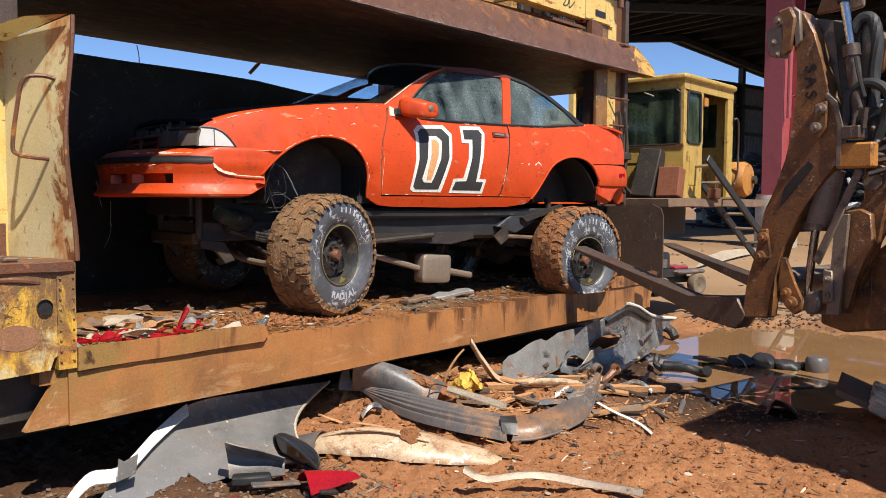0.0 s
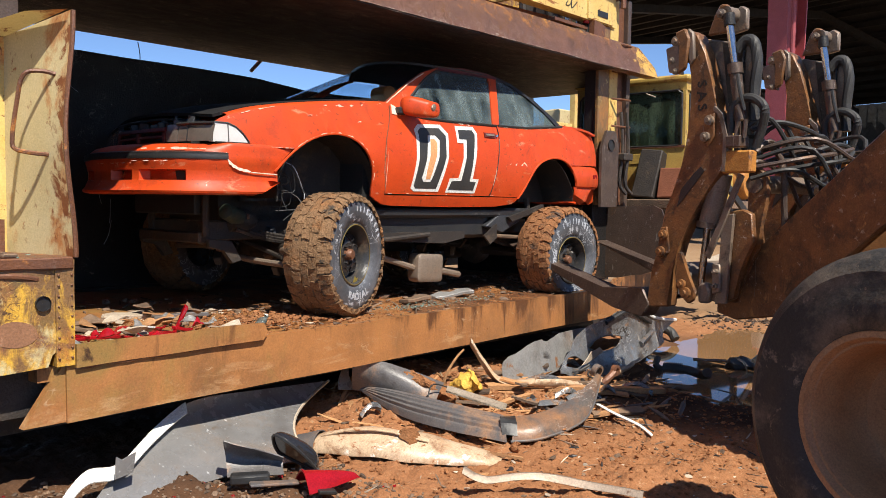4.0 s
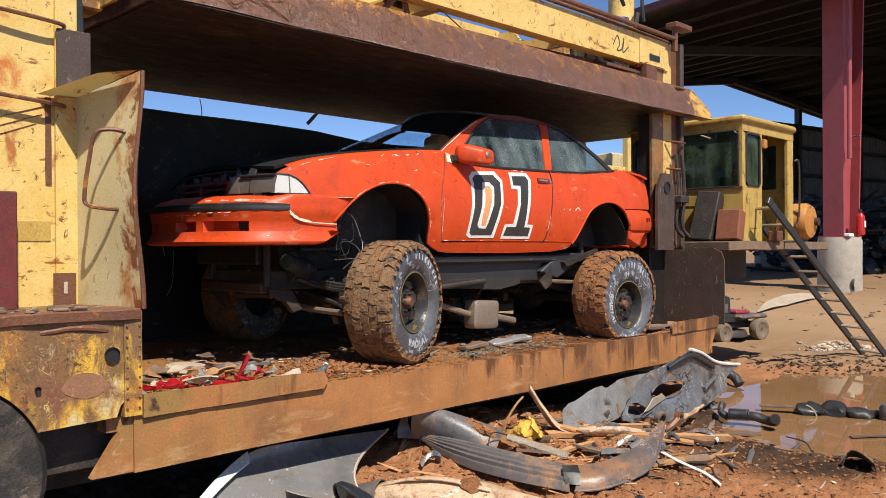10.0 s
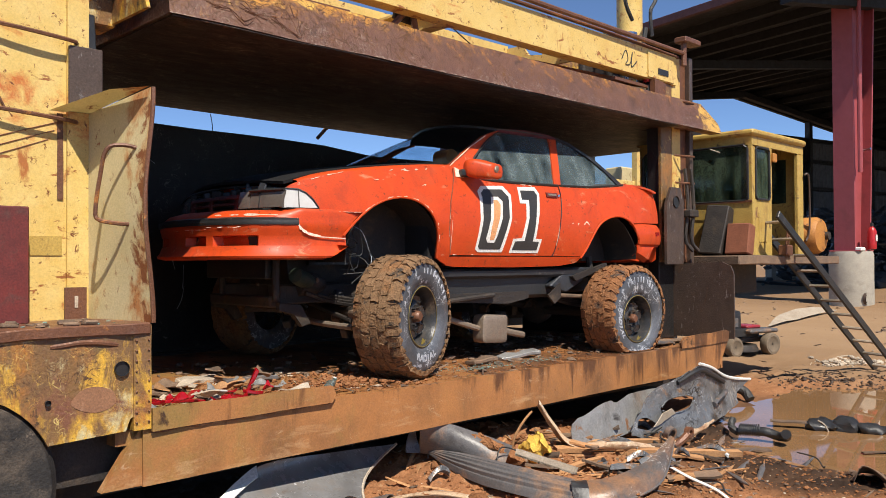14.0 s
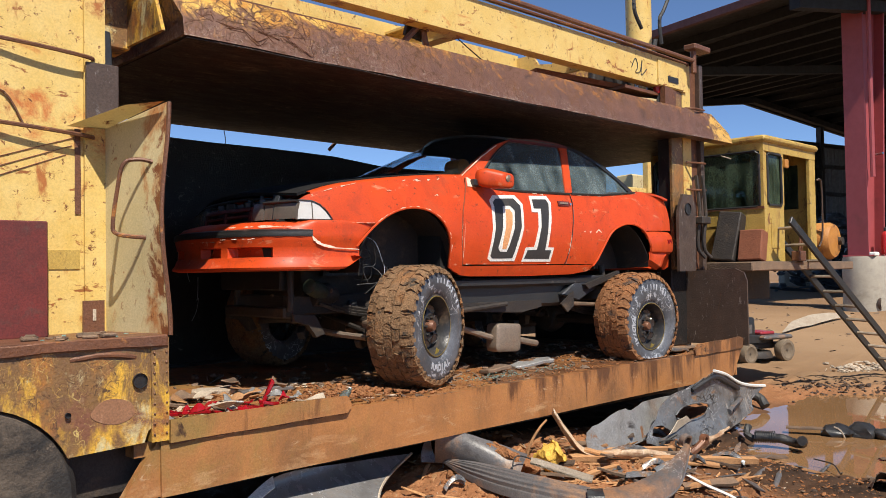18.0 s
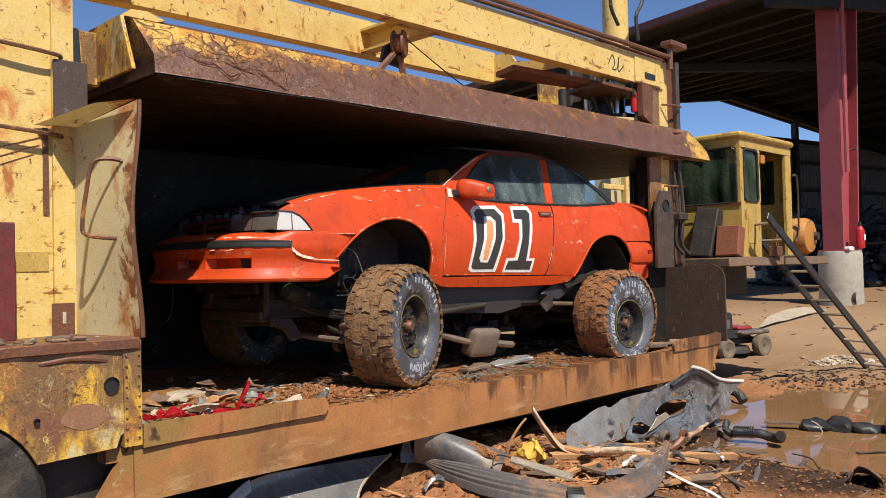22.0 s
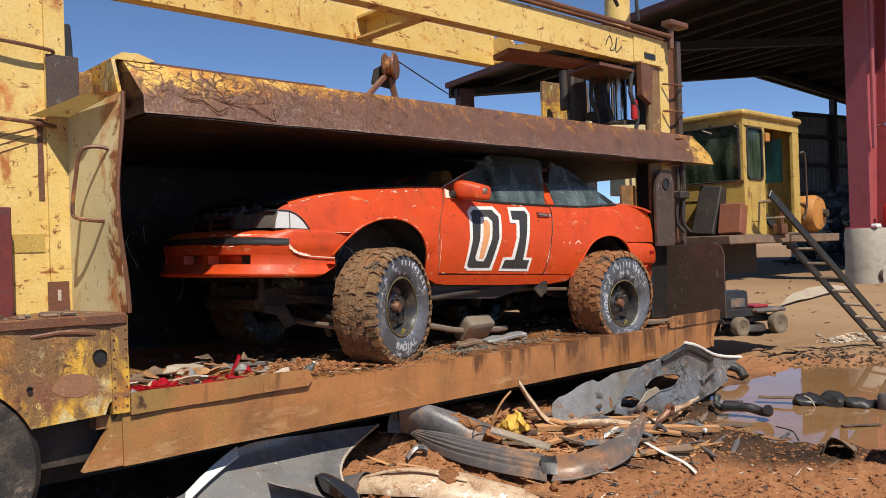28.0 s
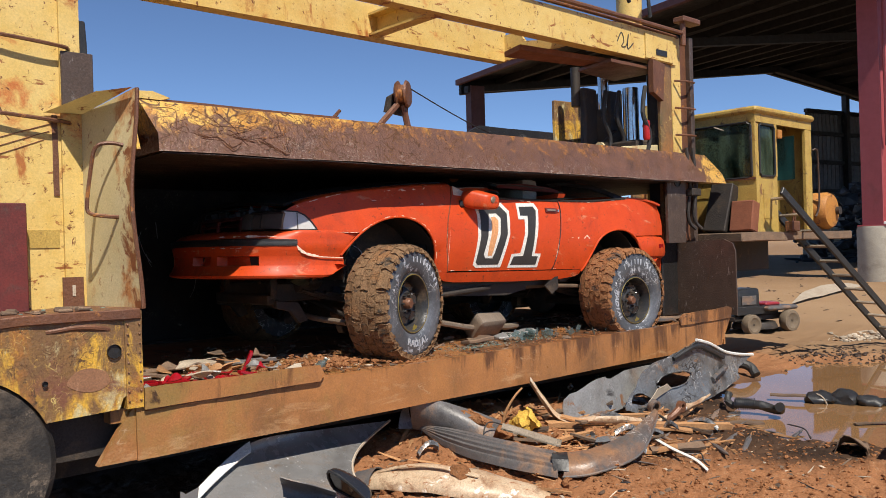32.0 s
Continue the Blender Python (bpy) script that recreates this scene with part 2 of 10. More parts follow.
RUST, DARK_RUST = (0.16, 0.055, 0.022), (0.07, 0.028, 0.015)
M = {
    "yellow": material("yellow_paint", (0.65, 0.435, 0.115), (0.71, 0.52, 0.19), 0.48, worn=(0.28, 0.09, 0.025), amount=0.15, worn_scale=9, dirt=(0.58, 0.33, 0.09), dirt_amount=0.35, dirt_scale=1.2, bump=0.1, grain=0.1, layers=(((0.52, 0.14, 0.03), 0.19, 3.0, (1, 1, 1.6), 0.14, ("Z", 1.9, 2.15, 0.0, 0.10), ("Z", 2.3, 2.5, 0.0, -0.10)), ((0.40, 0.14, 0.035), 0.25, 4.0, (1.6, 1.6, 0.8), 0.10), ((0.17, 0.055, 0.018), 0.16, 22.0, (1, 1, 0.8), 0.04), ((0.30, 0.11, 0.03), 0.15, 5.0, (0.7, 0.7, 2.2), 0.03))),
    "pale": material("pale_yellow_plate", (0.52, 0.43, 0.22), (0.60, 0.50, 0.28), 0.5, worn=(0.30, 0.11, 0.035), amount=0.14, worn_scale=10, bump=0.1, grain=0.1, layers=(((0.42, 0.18, 0.06), 0.27, 6.0, (1, 1, 0.6), 0.14, ("Y", 0.0, 0.24, 0.13, -0.02), ("Z", 1.25, 1.9, 0.03, -0.01)), ((0.20, 0.065, 0.022), 0.18, 12.0, (1, 1, 0.7), 0.08, ("Y", 0.0, 0.13, 0.13, 0.0)))),
    "gold": material("chipped_yellow_steel", (0.24, 0.13, 0.05), (0.17, 0.095, 0.045), 0.40, bump=0.22, grain=0.2, layers=(((0.42, 0.17, 0.04), 0.42, 3.2, (1.6, 1.6, 0.7), 0.16), ((0.13, 0.105, 0.045), 0.34, 3.0, (1, 1, 0.8), 0.14), ((0.66, 0.38, 0.05), 0.36, 4.5, (1.5, 1.5, 0.7), 0.10, ("Z", 0.7, 1.2, 0.10, -0.08)), ((0.56, 0.48, 0.26), 0.22, 5.0, (1, 1, 0.6), 0.08, ("Z", 0.7, 1.15, 0.06, -0.04)), ((0.20, 0.085, 0.05), 0.30, 2.2, (1, 1, 1), 0.10), ((0.07, 0.04, 0.025), 0.18, 12.0, (1, 1, 1), 0.05)),
                     scratches=(((0.62, 0.46, 0.16), 9.0, 0.010, 0.34, (1, 1, 1)), ((0.10, 0.05, 0.025), 12.0, 0.012, 0.40, (1, 1, 1)), ((0.50, 0.30, 0.08), 20.0, 0.010, 0.40, (1, 1, 1)))),
    "rust": material("rusty_steel", (0.20, 0.085, 0.042), (0.13, 0.058, 0.035), 0.42, 0.15, worn=(0.42, 0.17, 0.045), amount=0.25, worn_scale=8, dirt=(0.26, 0.19, 0.14), dirt_amount=0.12, dirt_scale=14, bump=0.3),
    "rust_yellow": lid_material(),
    "bed": material("muddy_bed_steel", (0.43, 0.19, 0.068), (0.33, 0.14, 0.05), 0.34, 0.0, scale=2.4, dirt=(0.22, 0.105, 0.045), dirt_amount=0.55, dirt_scale=1.3, dirt_stretch=(1.5, 1, 0.9), bump=0.14, grain=0.14,
                    layers=(((0.27, 0.17, 0.055), 0.36, 2.2, (1.0, 1, 0.8), 0.2, ("X", -2.0, 0.0, 0.10, -0.06)), ((0.12, 0.052, 0.024), 0.38, 1.9, (2.4, 1, 0.35), 0.10, ("Z", 0.45, 0.71, -0.07, 0.05), ("X", -1.0, 1.5, -0.08, 0.05)), ((0.06, 0.032, 0.02), 0.22, 5.0, (1.4, 1, 1.2), 0.08, ("Z", 0.64, 0.72, -0.2, 0.03)), ((0.50, 0.30, 0.15), 0.26, 2.5, (0.7, 1, 2.6), 0.14, ("Z", 0.5, 0.72, 0.02, -0.05))),
                    scratches=(((0.46, 0.30, 0.17), 9.0, 0.006, 0.22, (0.6, 1, 1.4)),)),
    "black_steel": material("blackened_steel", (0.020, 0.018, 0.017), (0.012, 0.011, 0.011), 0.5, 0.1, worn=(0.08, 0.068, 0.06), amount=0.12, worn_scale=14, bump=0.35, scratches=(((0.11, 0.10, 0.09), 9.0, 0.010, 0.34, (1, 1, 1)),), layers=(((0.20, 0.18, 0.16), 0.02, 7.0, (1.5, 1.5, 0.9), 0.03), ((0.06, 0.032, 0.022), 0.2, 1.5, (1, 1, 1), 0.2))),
    # near-black holds the shade below the lid; the scrapes are wear
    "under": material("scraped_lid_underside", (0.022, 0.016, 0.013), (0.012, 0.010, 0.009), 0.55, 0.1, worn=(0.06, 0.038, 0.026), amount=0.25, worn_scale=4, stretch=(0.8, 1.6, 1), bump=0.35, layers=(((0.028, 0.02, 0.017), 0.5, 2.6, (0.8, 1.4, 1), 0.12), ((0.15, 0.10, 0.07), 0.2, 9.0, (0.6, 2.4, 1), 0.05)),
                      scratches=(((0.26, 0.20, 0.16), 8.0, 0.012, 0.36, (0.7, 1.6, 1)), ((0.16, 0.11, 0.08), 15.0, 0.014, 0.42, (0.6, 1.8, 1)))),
    "grey_steel": material("brown_grey_steel", (0.12, 0.082, 0.062), (0.08, 0.055, 0.043), 0.42, 0.3, worn=(0.2, 0.17, 0.15), amount=0.16, worn_scale=12, bump=0.2, layers=(((0.05, 0.033, 0.026), 0.38, 2.2, (1, 1, 0.7), 0.2), ((0.26, 0.22, 0.19), 0.15, 18.0, (2, 2, 0.5), 0.05), ((0.18, 0.08, 0.03), 0.22, 4.0, (1, 1, 0.5), 0.12))),
    "car_red": material("faded_orange_red_paint", (0.61, 0.070, 0.012), (0.53, 0.054, 0.010), 0.42, spec=0.34, worn=(0.64, 0.32, 0.2), amount=0.10, worn_scale=6, dirt=(0.42, 0.085, 0.03), dirt_amount=0.28, dirt_scale=2.2, bump=0.04, coat=0.06, grain=0.09, layers=(((0.34, 0.045, 0.015), 0.34, 3.0, (1.6, 1.6, 0.8), 0.2), ((0.62, 0.22, 0.11), 0.17, 4.0, (0.7, 1, 1.6), 0.08), ((0.20, 0.04, 0.016), 0.16, 22.0, (1, 1, 1), 0.05))),
    "hood_black": material("weathered_matt_black_paint", (0.010, 0.010, 0.011), (0.016, 0.015, 0.015), 0.75, worn=(0.07, 0.06, 0.05), amount=0.10, bump=0.15, spec=0.25),
    "chip": material("bare_pale_filler", (0.74, 0.60, 0.48), (0.76, 0.50, 0.36), 0.7, scale=20, bump=0.2),
    "white": material("white_paint", (0.78, 0.77, 0.72), (0.68, 0.66, 0.6), 0.6, worn=(0.5, 0.3, 0.2), amount=0.12, bump=0.05),
    "numeral": material("black_numeral_paint", (0.028, 0.028, 0.028), (0.05, 0.045, 0.04), 0.5, worn=(0.3, 0.12, 0.07), amount=0.08, bump=0.05),
    "numeral_core": material("faded_orange_patch", (0.62, 0.26, 0.10), (0.7, 0.36, 0.16), 0.6, bump=0.05),
    "black": material("black_plastic", (0.018, 0.018, 0.019), (0.03, 0.029, 0.028), 0.4, worn=(0.10, 0.09, 0.08), amount=0.2, bump=0.15),
    "dark": material("greasy_dark_metal", (0.03, 0.026, 0.024), (0.055, 0.043, 0.034), 0.6, 0.2, dirt=(0.13, 0.085, 0.05), dirt_amount=0.3, dirt_scale=6, bump=0.35),
    "tyre": material("muddy_tread_rubber", (0.17, 0.10, 0.052), (0.27, 0.16, 0.085), 0.9, scale=14, worn=(0.06, 0.05, 0.04), amount=0.36, worn_scale=8, dirt=(0.34, 0.15, 0.055), dirt_amount=0.38, dirt_scale=4, bump=0.9, bump_scale=45, spec=0.2, grain=0.3),
    "tyre_rear": material("red_clay_tread_rubber", (0.34, 0.15, 0.06), (0.22, 0.11, 0.055), 0.92, scale=12, worn=(0.07, 0.055, 0.045), amount=0.34, worn_scale=7, bump=0.9, bump_scale=45, spec=0.2, grain=0.3),
    "sidewall": material("grey_sidewall_rubber", (0.09, 0.095, 0.105), (0.055, 0.058, 0.066), 0.42, dirt=(0.26, 0.17, 0.10), dirt_amount=0.2, dirt_scale=5, bump=0.12, spec=0.5, layers=(((0.17, 0.18, 0.205), 0.34, 3.0, (1, 1, 1), 0.2), ((0.42, 0.44, 0.48), 0.20, 6.0, (1, 1, 1.5), 0.06)), scratches=(((0.6, 0.62, 0.65), 10.0, 0.016, 0.42, (1, 1, 1)),)),
    "letter": material("worn_white_lettering", (0.52, 0.54, 0.58), (0.26, 0.27, 0.30), 0.8, bump=0.1),
    "rim": material("dull_black_steel_wheel", (0.055, 0.055, 0.056), (0.032, 0.031, 0.031), 0.32, 0.25, dirt=(0.17, 0.125, 0.085), dirt_amount=0.42, dirt_scale=8, bump=0.15),
    "brass": material("yellow_rim_edge", (0.36, 0.27, 0.05), (0.16, 0.12, 0.05), 0.5, 0.3, bump=0.2),
    "silver": material("silver_panel_paint", (0.25, 0.245, 0.24), (0.19, 0.185, 0.18), 0.26, 0.2, worn=(0.16, 0.13, 0.11), amount=0.16, worn_scale=6, dirt=(0.24, 0.19, 0.15), dirt_amount=0.34, bump=0.05, grain=0.08, layers=(((0.11, 0.10, 0.095), 0.32, 2.0, (1, 1, 1), 0.25), ((0.6, 0.6, 0.6), 0.1, 16.0, (2, 0.7, 2), 0.04))),
    "bare_rust": material("smooth_bare_rust", (0.32, 0.16, 0.085), (0.24, 0.115, 0.06), 0.5, worn=(0.40, 0.22, 0.13), amount=0.2, worn_scale=12, bump=0.15),
    "dull_sheet": material("dull_silver_sheet", (0.36, 0.355, 0.34), (0.25, 0.245, 0.235), 0.42, 0.35, scale=9, worn=(0.5, 0.48, 0.45), amount=0.2, worn_scale=8, dirt=(0.22, 0.13, 0.075), dirt_amount=0.38, dirt_scale=3, bump=0.3, layers=(((0.30, 0.14, 0.06), 0.14, 7.0, (1, 1, 1), 0.05), ((0.07, 0.06, 0.055), 0.14, 5.0, (1, 1, 1), 0.1))),
    "torn_grey": material("scuffed_grey_panel", (0.20, 0.205, 0.21), (0.12, 0.12, 0.123), 0.28, 0.25, scratches=(((0.5, 0.5, 0.5), 9.0, 0.010, 0.38, (1, 1, 1)), ((0.04, 0.035, 0.03), 6.0, 0.02, 0.40, (1, 1, 1))), worn=(0.40, 0.37, 0.34), amount=0.26, worn_scale=7, dirt=(0.10, 0.085, 0.075), dirt_amount=0.5, dirt_scale=3, bump=0.15, layers=(((0.05, 0.045, 0.042), 0.3, 5.0, (1, 1, 1), 0.12), ((0.30, 0.17, 0.09), 0.22, 6.0, (1, 1, 1), 0.08))),
    "mud": material("wet_dark_mud", (0.085, 0.05, 0.032), (0.05, 0.032, 0.022), 0.5, scale=10, bump=0.8, bump_scale=50, spec=0.4, island=0.3),
    "stained_plastic": material("rust_stained_plastic", (0.12, 0.105, 0.095), (0.08, 0.07, 0.064), 0.34, dirt=(0.30, 0.15, 0.07), dirt_amount=0.6, dirt_scale=3, bump=0.12, layers=(((0.09, 0.055, 0.04), 0.3, 4.0, (1, 1, 1), 0.12),), scratches=(((0.5, 0.46, 0.42), 12.0, 0.010, 0.4, (1, 1, 1)),)),
    "grey_plastic": material("grey_bumper_plastic", (0.13, 0.12, 0.115), (0.085, 0.08, 0.08), 0.42, worn=(0.30, 0.27, 0.25), amount=0.10, worn_scale=12, dirt=(0.34, 0.19, 0.10), dirt_amount=0.42, dirt_scale=4, bump=0.15, layers=(((0.05, 0.045, 0.042), 0.2, 5.0, (1, 1, 1), 0.1),)),
    "cream": material("cream_bumper_skin", (0.48, 0.34, 0.21), (0.58, 0.45, 0.31), 0.36, worn=(0.28, 0.10, 0.035), amount=0.28, worn_scale=16, dirt=(0.33, 0.155, 0.065), dirt_amount=0.55, dirt_scale=3, bump=0.15, layers=(((0.24, 0.12, 0.06), 0.34, 6.0, (1, 1, 1), 0.12), ((0.80, 0.74, 0.64), 0.2, 7.0, (1, 1, 1), 0.05))),
    "clay": material("red_clay_soil", (0.36, 0.165, 0.073), (0.27, 0.115, 0.05), 0.95, scale=14, worn=(0.42, 0.24, 0.125), amount=0.24, worn_scale=30, bump=0.9, bump_scale=70, spec=0.1, island=0.2),
    "wood": material("broken_wood", (0.46, 0.24, 0.10), (0.30, 0.15, 0.065), 0.8, stretch=(0.5, 2, 2), island=0.35, bump=0.3),
    "red_plastic": material("broken_red_lens", (0.36, 0.008, 0.014), (0.22, 0.006, 0.010), 0.12, bump=0.05, spec=0.5),
    "mud_part": material("dusty_scrap", (0.20, 0.125, 0.075), (0.11, 0.075, 0.052), 0.8, island=0.5, bump=0.4),
    "pale_scrap": material("pale_scrap", (0.5, 0.42, 0.32), (0.38, 0.3, 0.22), 0.8, island=0.4, bump=0.3),
    "foam": material("yellow_foam", (0.75, 0.48, 0.09), (0.62, 0.38, 0.08), 0.9, bump=0.6, spec=0.1),
    "chrome": material("bright_steel_rod", (0.6, 0.6, 0.6), (0.5, 0.5, 0.5), 0.18, 1.0, bump=0.0),
    "muffler": material("dull_tin", (0.30, 0.235, 0.18), (0.24, 0.185, 0.14), 0.5, 0.4, worn=(0.14, 0.08, 0.05), amount=0.15, dirt=(0.25, 0.14, 0.08), dirt_amount=0.3, bump=0.15),
    "loader": material("rusty_loader_steel", (0.270, 0.119, 0.041), (0.135, 0.062, 0.027), 0.40, 0.1, worn=(0.38, 0.19, 0.065), amount=0.26, worn_scale=7, dirt=(0.045, 0.028, 0.02), dirt_amount=0.5, dirt_scale=3.5, bump=0.25, layers=(((0.05, 0.032, 0.024), 0.27, 6.0, (1, 1, 0.8), 0.10), ((0.36, 0.28, 0.22), 0.14, 22.0, (1, 1, 1), 0.05))),
    "loader_dark": material("oily_loader_steel", (0.16, 0.125, 0.10), (0.22, 0.165, 0.12), 0.4, 0.1, worn=(0.32, 0.2, 0.12), amount=0.25, bump=0.2, layers=(((0.06, 0.045, 0.035), 0.3, 5.0, (1, 1, 0.8), 0.12),)),
    "loader_orange": material("orange_loader_paint", (0.50, 0.22, 0.04), (0.40, 0.16, 0.035), 0.55, worn=(0.14, 0.06, 0.03), amount=0.25, bump=0.2),
    "loader_rim": material("tan_loader_rim", (0.34, 0.18, 0.085), (0.26, 0.13, 0.06), 0.6, dirt=(0.3, 0.2, 0.12), dirt_amount=0.25, dirt_scale=3, bump=0.12),
    "rubber": material("black_tyre_rubber", (0.025, 0.023, 0.022), (0.04, 0.035, 0.031), 0.7, worn=(0.16, 0.125, 0.095), amount=0.26, worn_scale=8, dirt=(0.15, 0.115, 0.085), dirt_amount=0.5, dirt_scale=3, bump=0.3, spec=0.35),
    "hose": material("black_hose", (0.02, 0.02, 0.02), (0.035, 0.033, 0.03), 0.55, bump=0.2),
    "red_steel": material("red_oxide_steel", (0.36, 0.075, 0.08), (0.30, 0.06, 0.065), 0.45, dirt=(0.20, 0.05, 0.05), dirt_amount=0.35, bump=0.06),
    "maroon": material("maroon_trim_steel", (0.085, 0.028, 0.028), (0.06, 0.022, 0.022), 0.6, bump=0.1),
    "concrete": material("cast_concrete", (0.42, 0.38, 0.31), (0.33, 0.3, 0.25), 0.85, dirt=(0.2, 0.17, 0.13), dirt_amount=0.3, dirt_scale=2, bump=0.3, spec=0.2),
    # near-black carries the shade inside the shed for all roof steel
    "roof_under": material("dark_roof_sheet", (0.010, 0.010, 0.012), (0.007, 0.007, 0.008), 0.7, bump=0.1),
    "wall_dark": material("grimy_wall_sheet", (0.10, 0.10, 0.105), (0.06, 0.06, 0.065), 0.7, dirt=(0.03, 0.03, 0.03), dirt_amount=0.4, bump=0.1),
    "cab": material("faded_cab_yellow", (0.52, 0.36, 0.095), (0.42, 0.27, 0.06), 0.5, worn=(0.2, 0.08, 0.03), amount=0.25, worn_scale=5, dirt=(0.34, 0.17, 0.045), dirt_amount=0.35, dirt_scale=2.5, bump=0.1, layers=(((0.22, 0.10, 0.035), 0.28, 3.0, (2, 2, 0.6), 0.15), ((0.12, 0.07, 0.035), 0.2, 10.0, (1, 1, 0.5), 0.08))),
    "pane_green": material("green_grimy_pane", (0.05, 0.075, 0.05), (0.035, 0.05, 0.036), 0.25, dirt=(0.10, 0.11, 0.07), dirt_amount=0.3, dirt_scale=2, bump=0.0),
    "light_lens": material("clouded_lamp_lens", (0.66, 0.65, 0.62), (0.5, 0.48, 0.45), 0.2, scale=3, grain=0.03, bump=0.0, coat=0.5),
    "dull_lens": material("dull_lamp_lens", (0.15, 0.125, 0.105), (0.09, 0.075, 0.065), 0.16, grain=0.05, bump=0.03, coat=0.4),
    "engine": material("dark_engine_parts", (0.05, 0.055, 0.065), (0.03, 0.03, 0.03), 0.5, 0.2, worn=(0.2, 0.22, 0.26), amount=0.1, bump=0.2),
    "seat": material("grey_seat_cloth", (0.30, 0.29, 0.25), (0.24, 0.23, 0.2), 0.95, bump=0.2),
    "orange_cloth": material("orange_seat_cloth", (0.7, 0.2, 0.03), (0.6, 0.16, 0.03), 0.9, bump=0.2),
    "mower_red": material("mower_red_paint", (0.35, 0.03, 0.04), None, 0.4, bump=0.05),
    "tan_rubber": material("dusty_small_tyre", (0.2, 0.15, 0.1), (0.13, 0.1, 0.07), 0.9, bump=0.3),
    "extinguisher": material("extinguisher_red", (0.5, 0.02, 0.02), None, 0.3, bump=0.0),
    "brick_block": material("rust_red_block", (0.25, 0.085, 0.04), (0.18, 0.06, 0.03), 0.8, bump=0.3),
    "gloss_black": material("glossy_black_plastic", (0.015, 0.015, 0.017), (0.025, 0.024, 0.024), 0.12, dirt=(0.12, 0.09, 0.07), dirt_amount=0.2, dirt_scale=8, bump=0.03, coat=0.5),
    "park_lens": material("hazy_grey_lamp_lens", (0.16, 0.14, 0.12), (0.10, 0.085, 0.075), 0.2, dirt=(0.16, 0.12, 0.09), dirt_amount=0.3, dirt_scale=9, bump=0.03, coat=0.4),
    # darker than the car's red: grime, plus the shade on the grille slats
    "grille_red": material("grimy_dark_red_plastic", (0.17, 0.028, 0.022), (0.10, 0.02, 0.018), 0.55, dirt=(0.08, 0.05, 0.04), dirt_amount=0.35, dirt_scale=8, bump=0.1),
    "green_drum": material("dull_green_housing", (0.055, 0.075, 0.05), (0.035, 0.045, 0.03), 0.5, 0.1, dirt=(0.10, 0.07, 0.045), dirt_amount=0.35, dirt_scale=7, bump=0.2),
    "shard": material("pale_green_glass_crumbs", (0.20, 0.29, 0.25), (0.14, 0.21, 0.18), 0.2, bump=0.0),
}
GLASS = glass("dusty_window_glass", (0.72, 0.82, 0.80), 0.05, 0.8, (0.19, 0.235, 0.235), 0.38)
GLASS_DARK = glass("dark_windscreen_glass", (0.90, 0.96, 1.0), 0.03, 1.0, (0.10, 0.115, 0.12), 0.06)
GLASS_CAB = glass("green_cab_glass", (0.35, 0.5, 0.38), 0.06, 0.5, (0.10, 0.14, 0.09), 0.5)


# ---- shape helpers ----
def finish(bm, sharp=35.0):
    bmesh.ops.recalc_face_normals(bm, faces=bm.faces)
    lim = radians(sharp)
    for f in bm.faces:
        f.smooth = True
    for e in bm.edges:
        e.smooth = len(e.link_faces) == 2 and e.calc_face_angle(0.0) < lim


def part(name, bm, mat, parent=None, label="", m=None, sharp=35.0):
    """One mesh object, at top level or under a thing or a part."""
    finish(bm, sharp)
    me = bpy.data.meshes.new(name)
    bm.to_mesh(me)
    bm.free()
    for x in (mat if isinstance(mat, (list, tuple)) else [mat]):
        me.materials.append(M[x] if isinstance(x, str) else x)
    ob = new(name, me)
    if parent:
        ob.parent = parent
    if m is not None:
        ob.matrix_basis = m
    if label:
        ob["label"] = label
    return ob


def again(ob, parent, m=None):
    """The same mesh once more, as a part of its own."""
    o = new(ob.name.split(".")[0], ob.data)
    o.parent = parent
    if m is not None:
        o.matrix_basis = m
    return o


def thing(name, label, category, m=None, group="", kind=""):
    ob = new(name)
    ob.empty_display_size = 0.1
    if m is not None:
        ob.matrix_basis = m
    return tagged(ob, label, category, group, kind)


def join(*bms):
    out = bms[0]
    for b in bms[1:]:
        tmp = bpy.data.meshes.new("tmp")
        b.to_mesh(tmp)
        b.free()
        out.from_mesh(tmp)
        bpy.data.meshes.remove(tmp)
    return out


def move(bm, m):
    bmesh.ops.transform(bm, matrix=m, verts=bm.verts)
    return bm


def box(x0, y0, z0, x1, y1, z1, bevel=0.0, seg=1):
    bm = bmesh.new()
    bmesh.ops.create_cube(bm, size=1.0)
    for v in bm.verts:
        v.co = Vector((x0 + (v.co.x + 0.5) * (x1 - x0), y0 + (v.co.y + 0.5) * (y1 - y0), z0 + (v.co.z + 0.5) * (z1 - z0)))
    if bevel:
        bmesh.ops.bevel(bm, geom=list(bm.edges), offset=bevel, segments=seg, affect="EDGES", profile=0.6)
    return bm


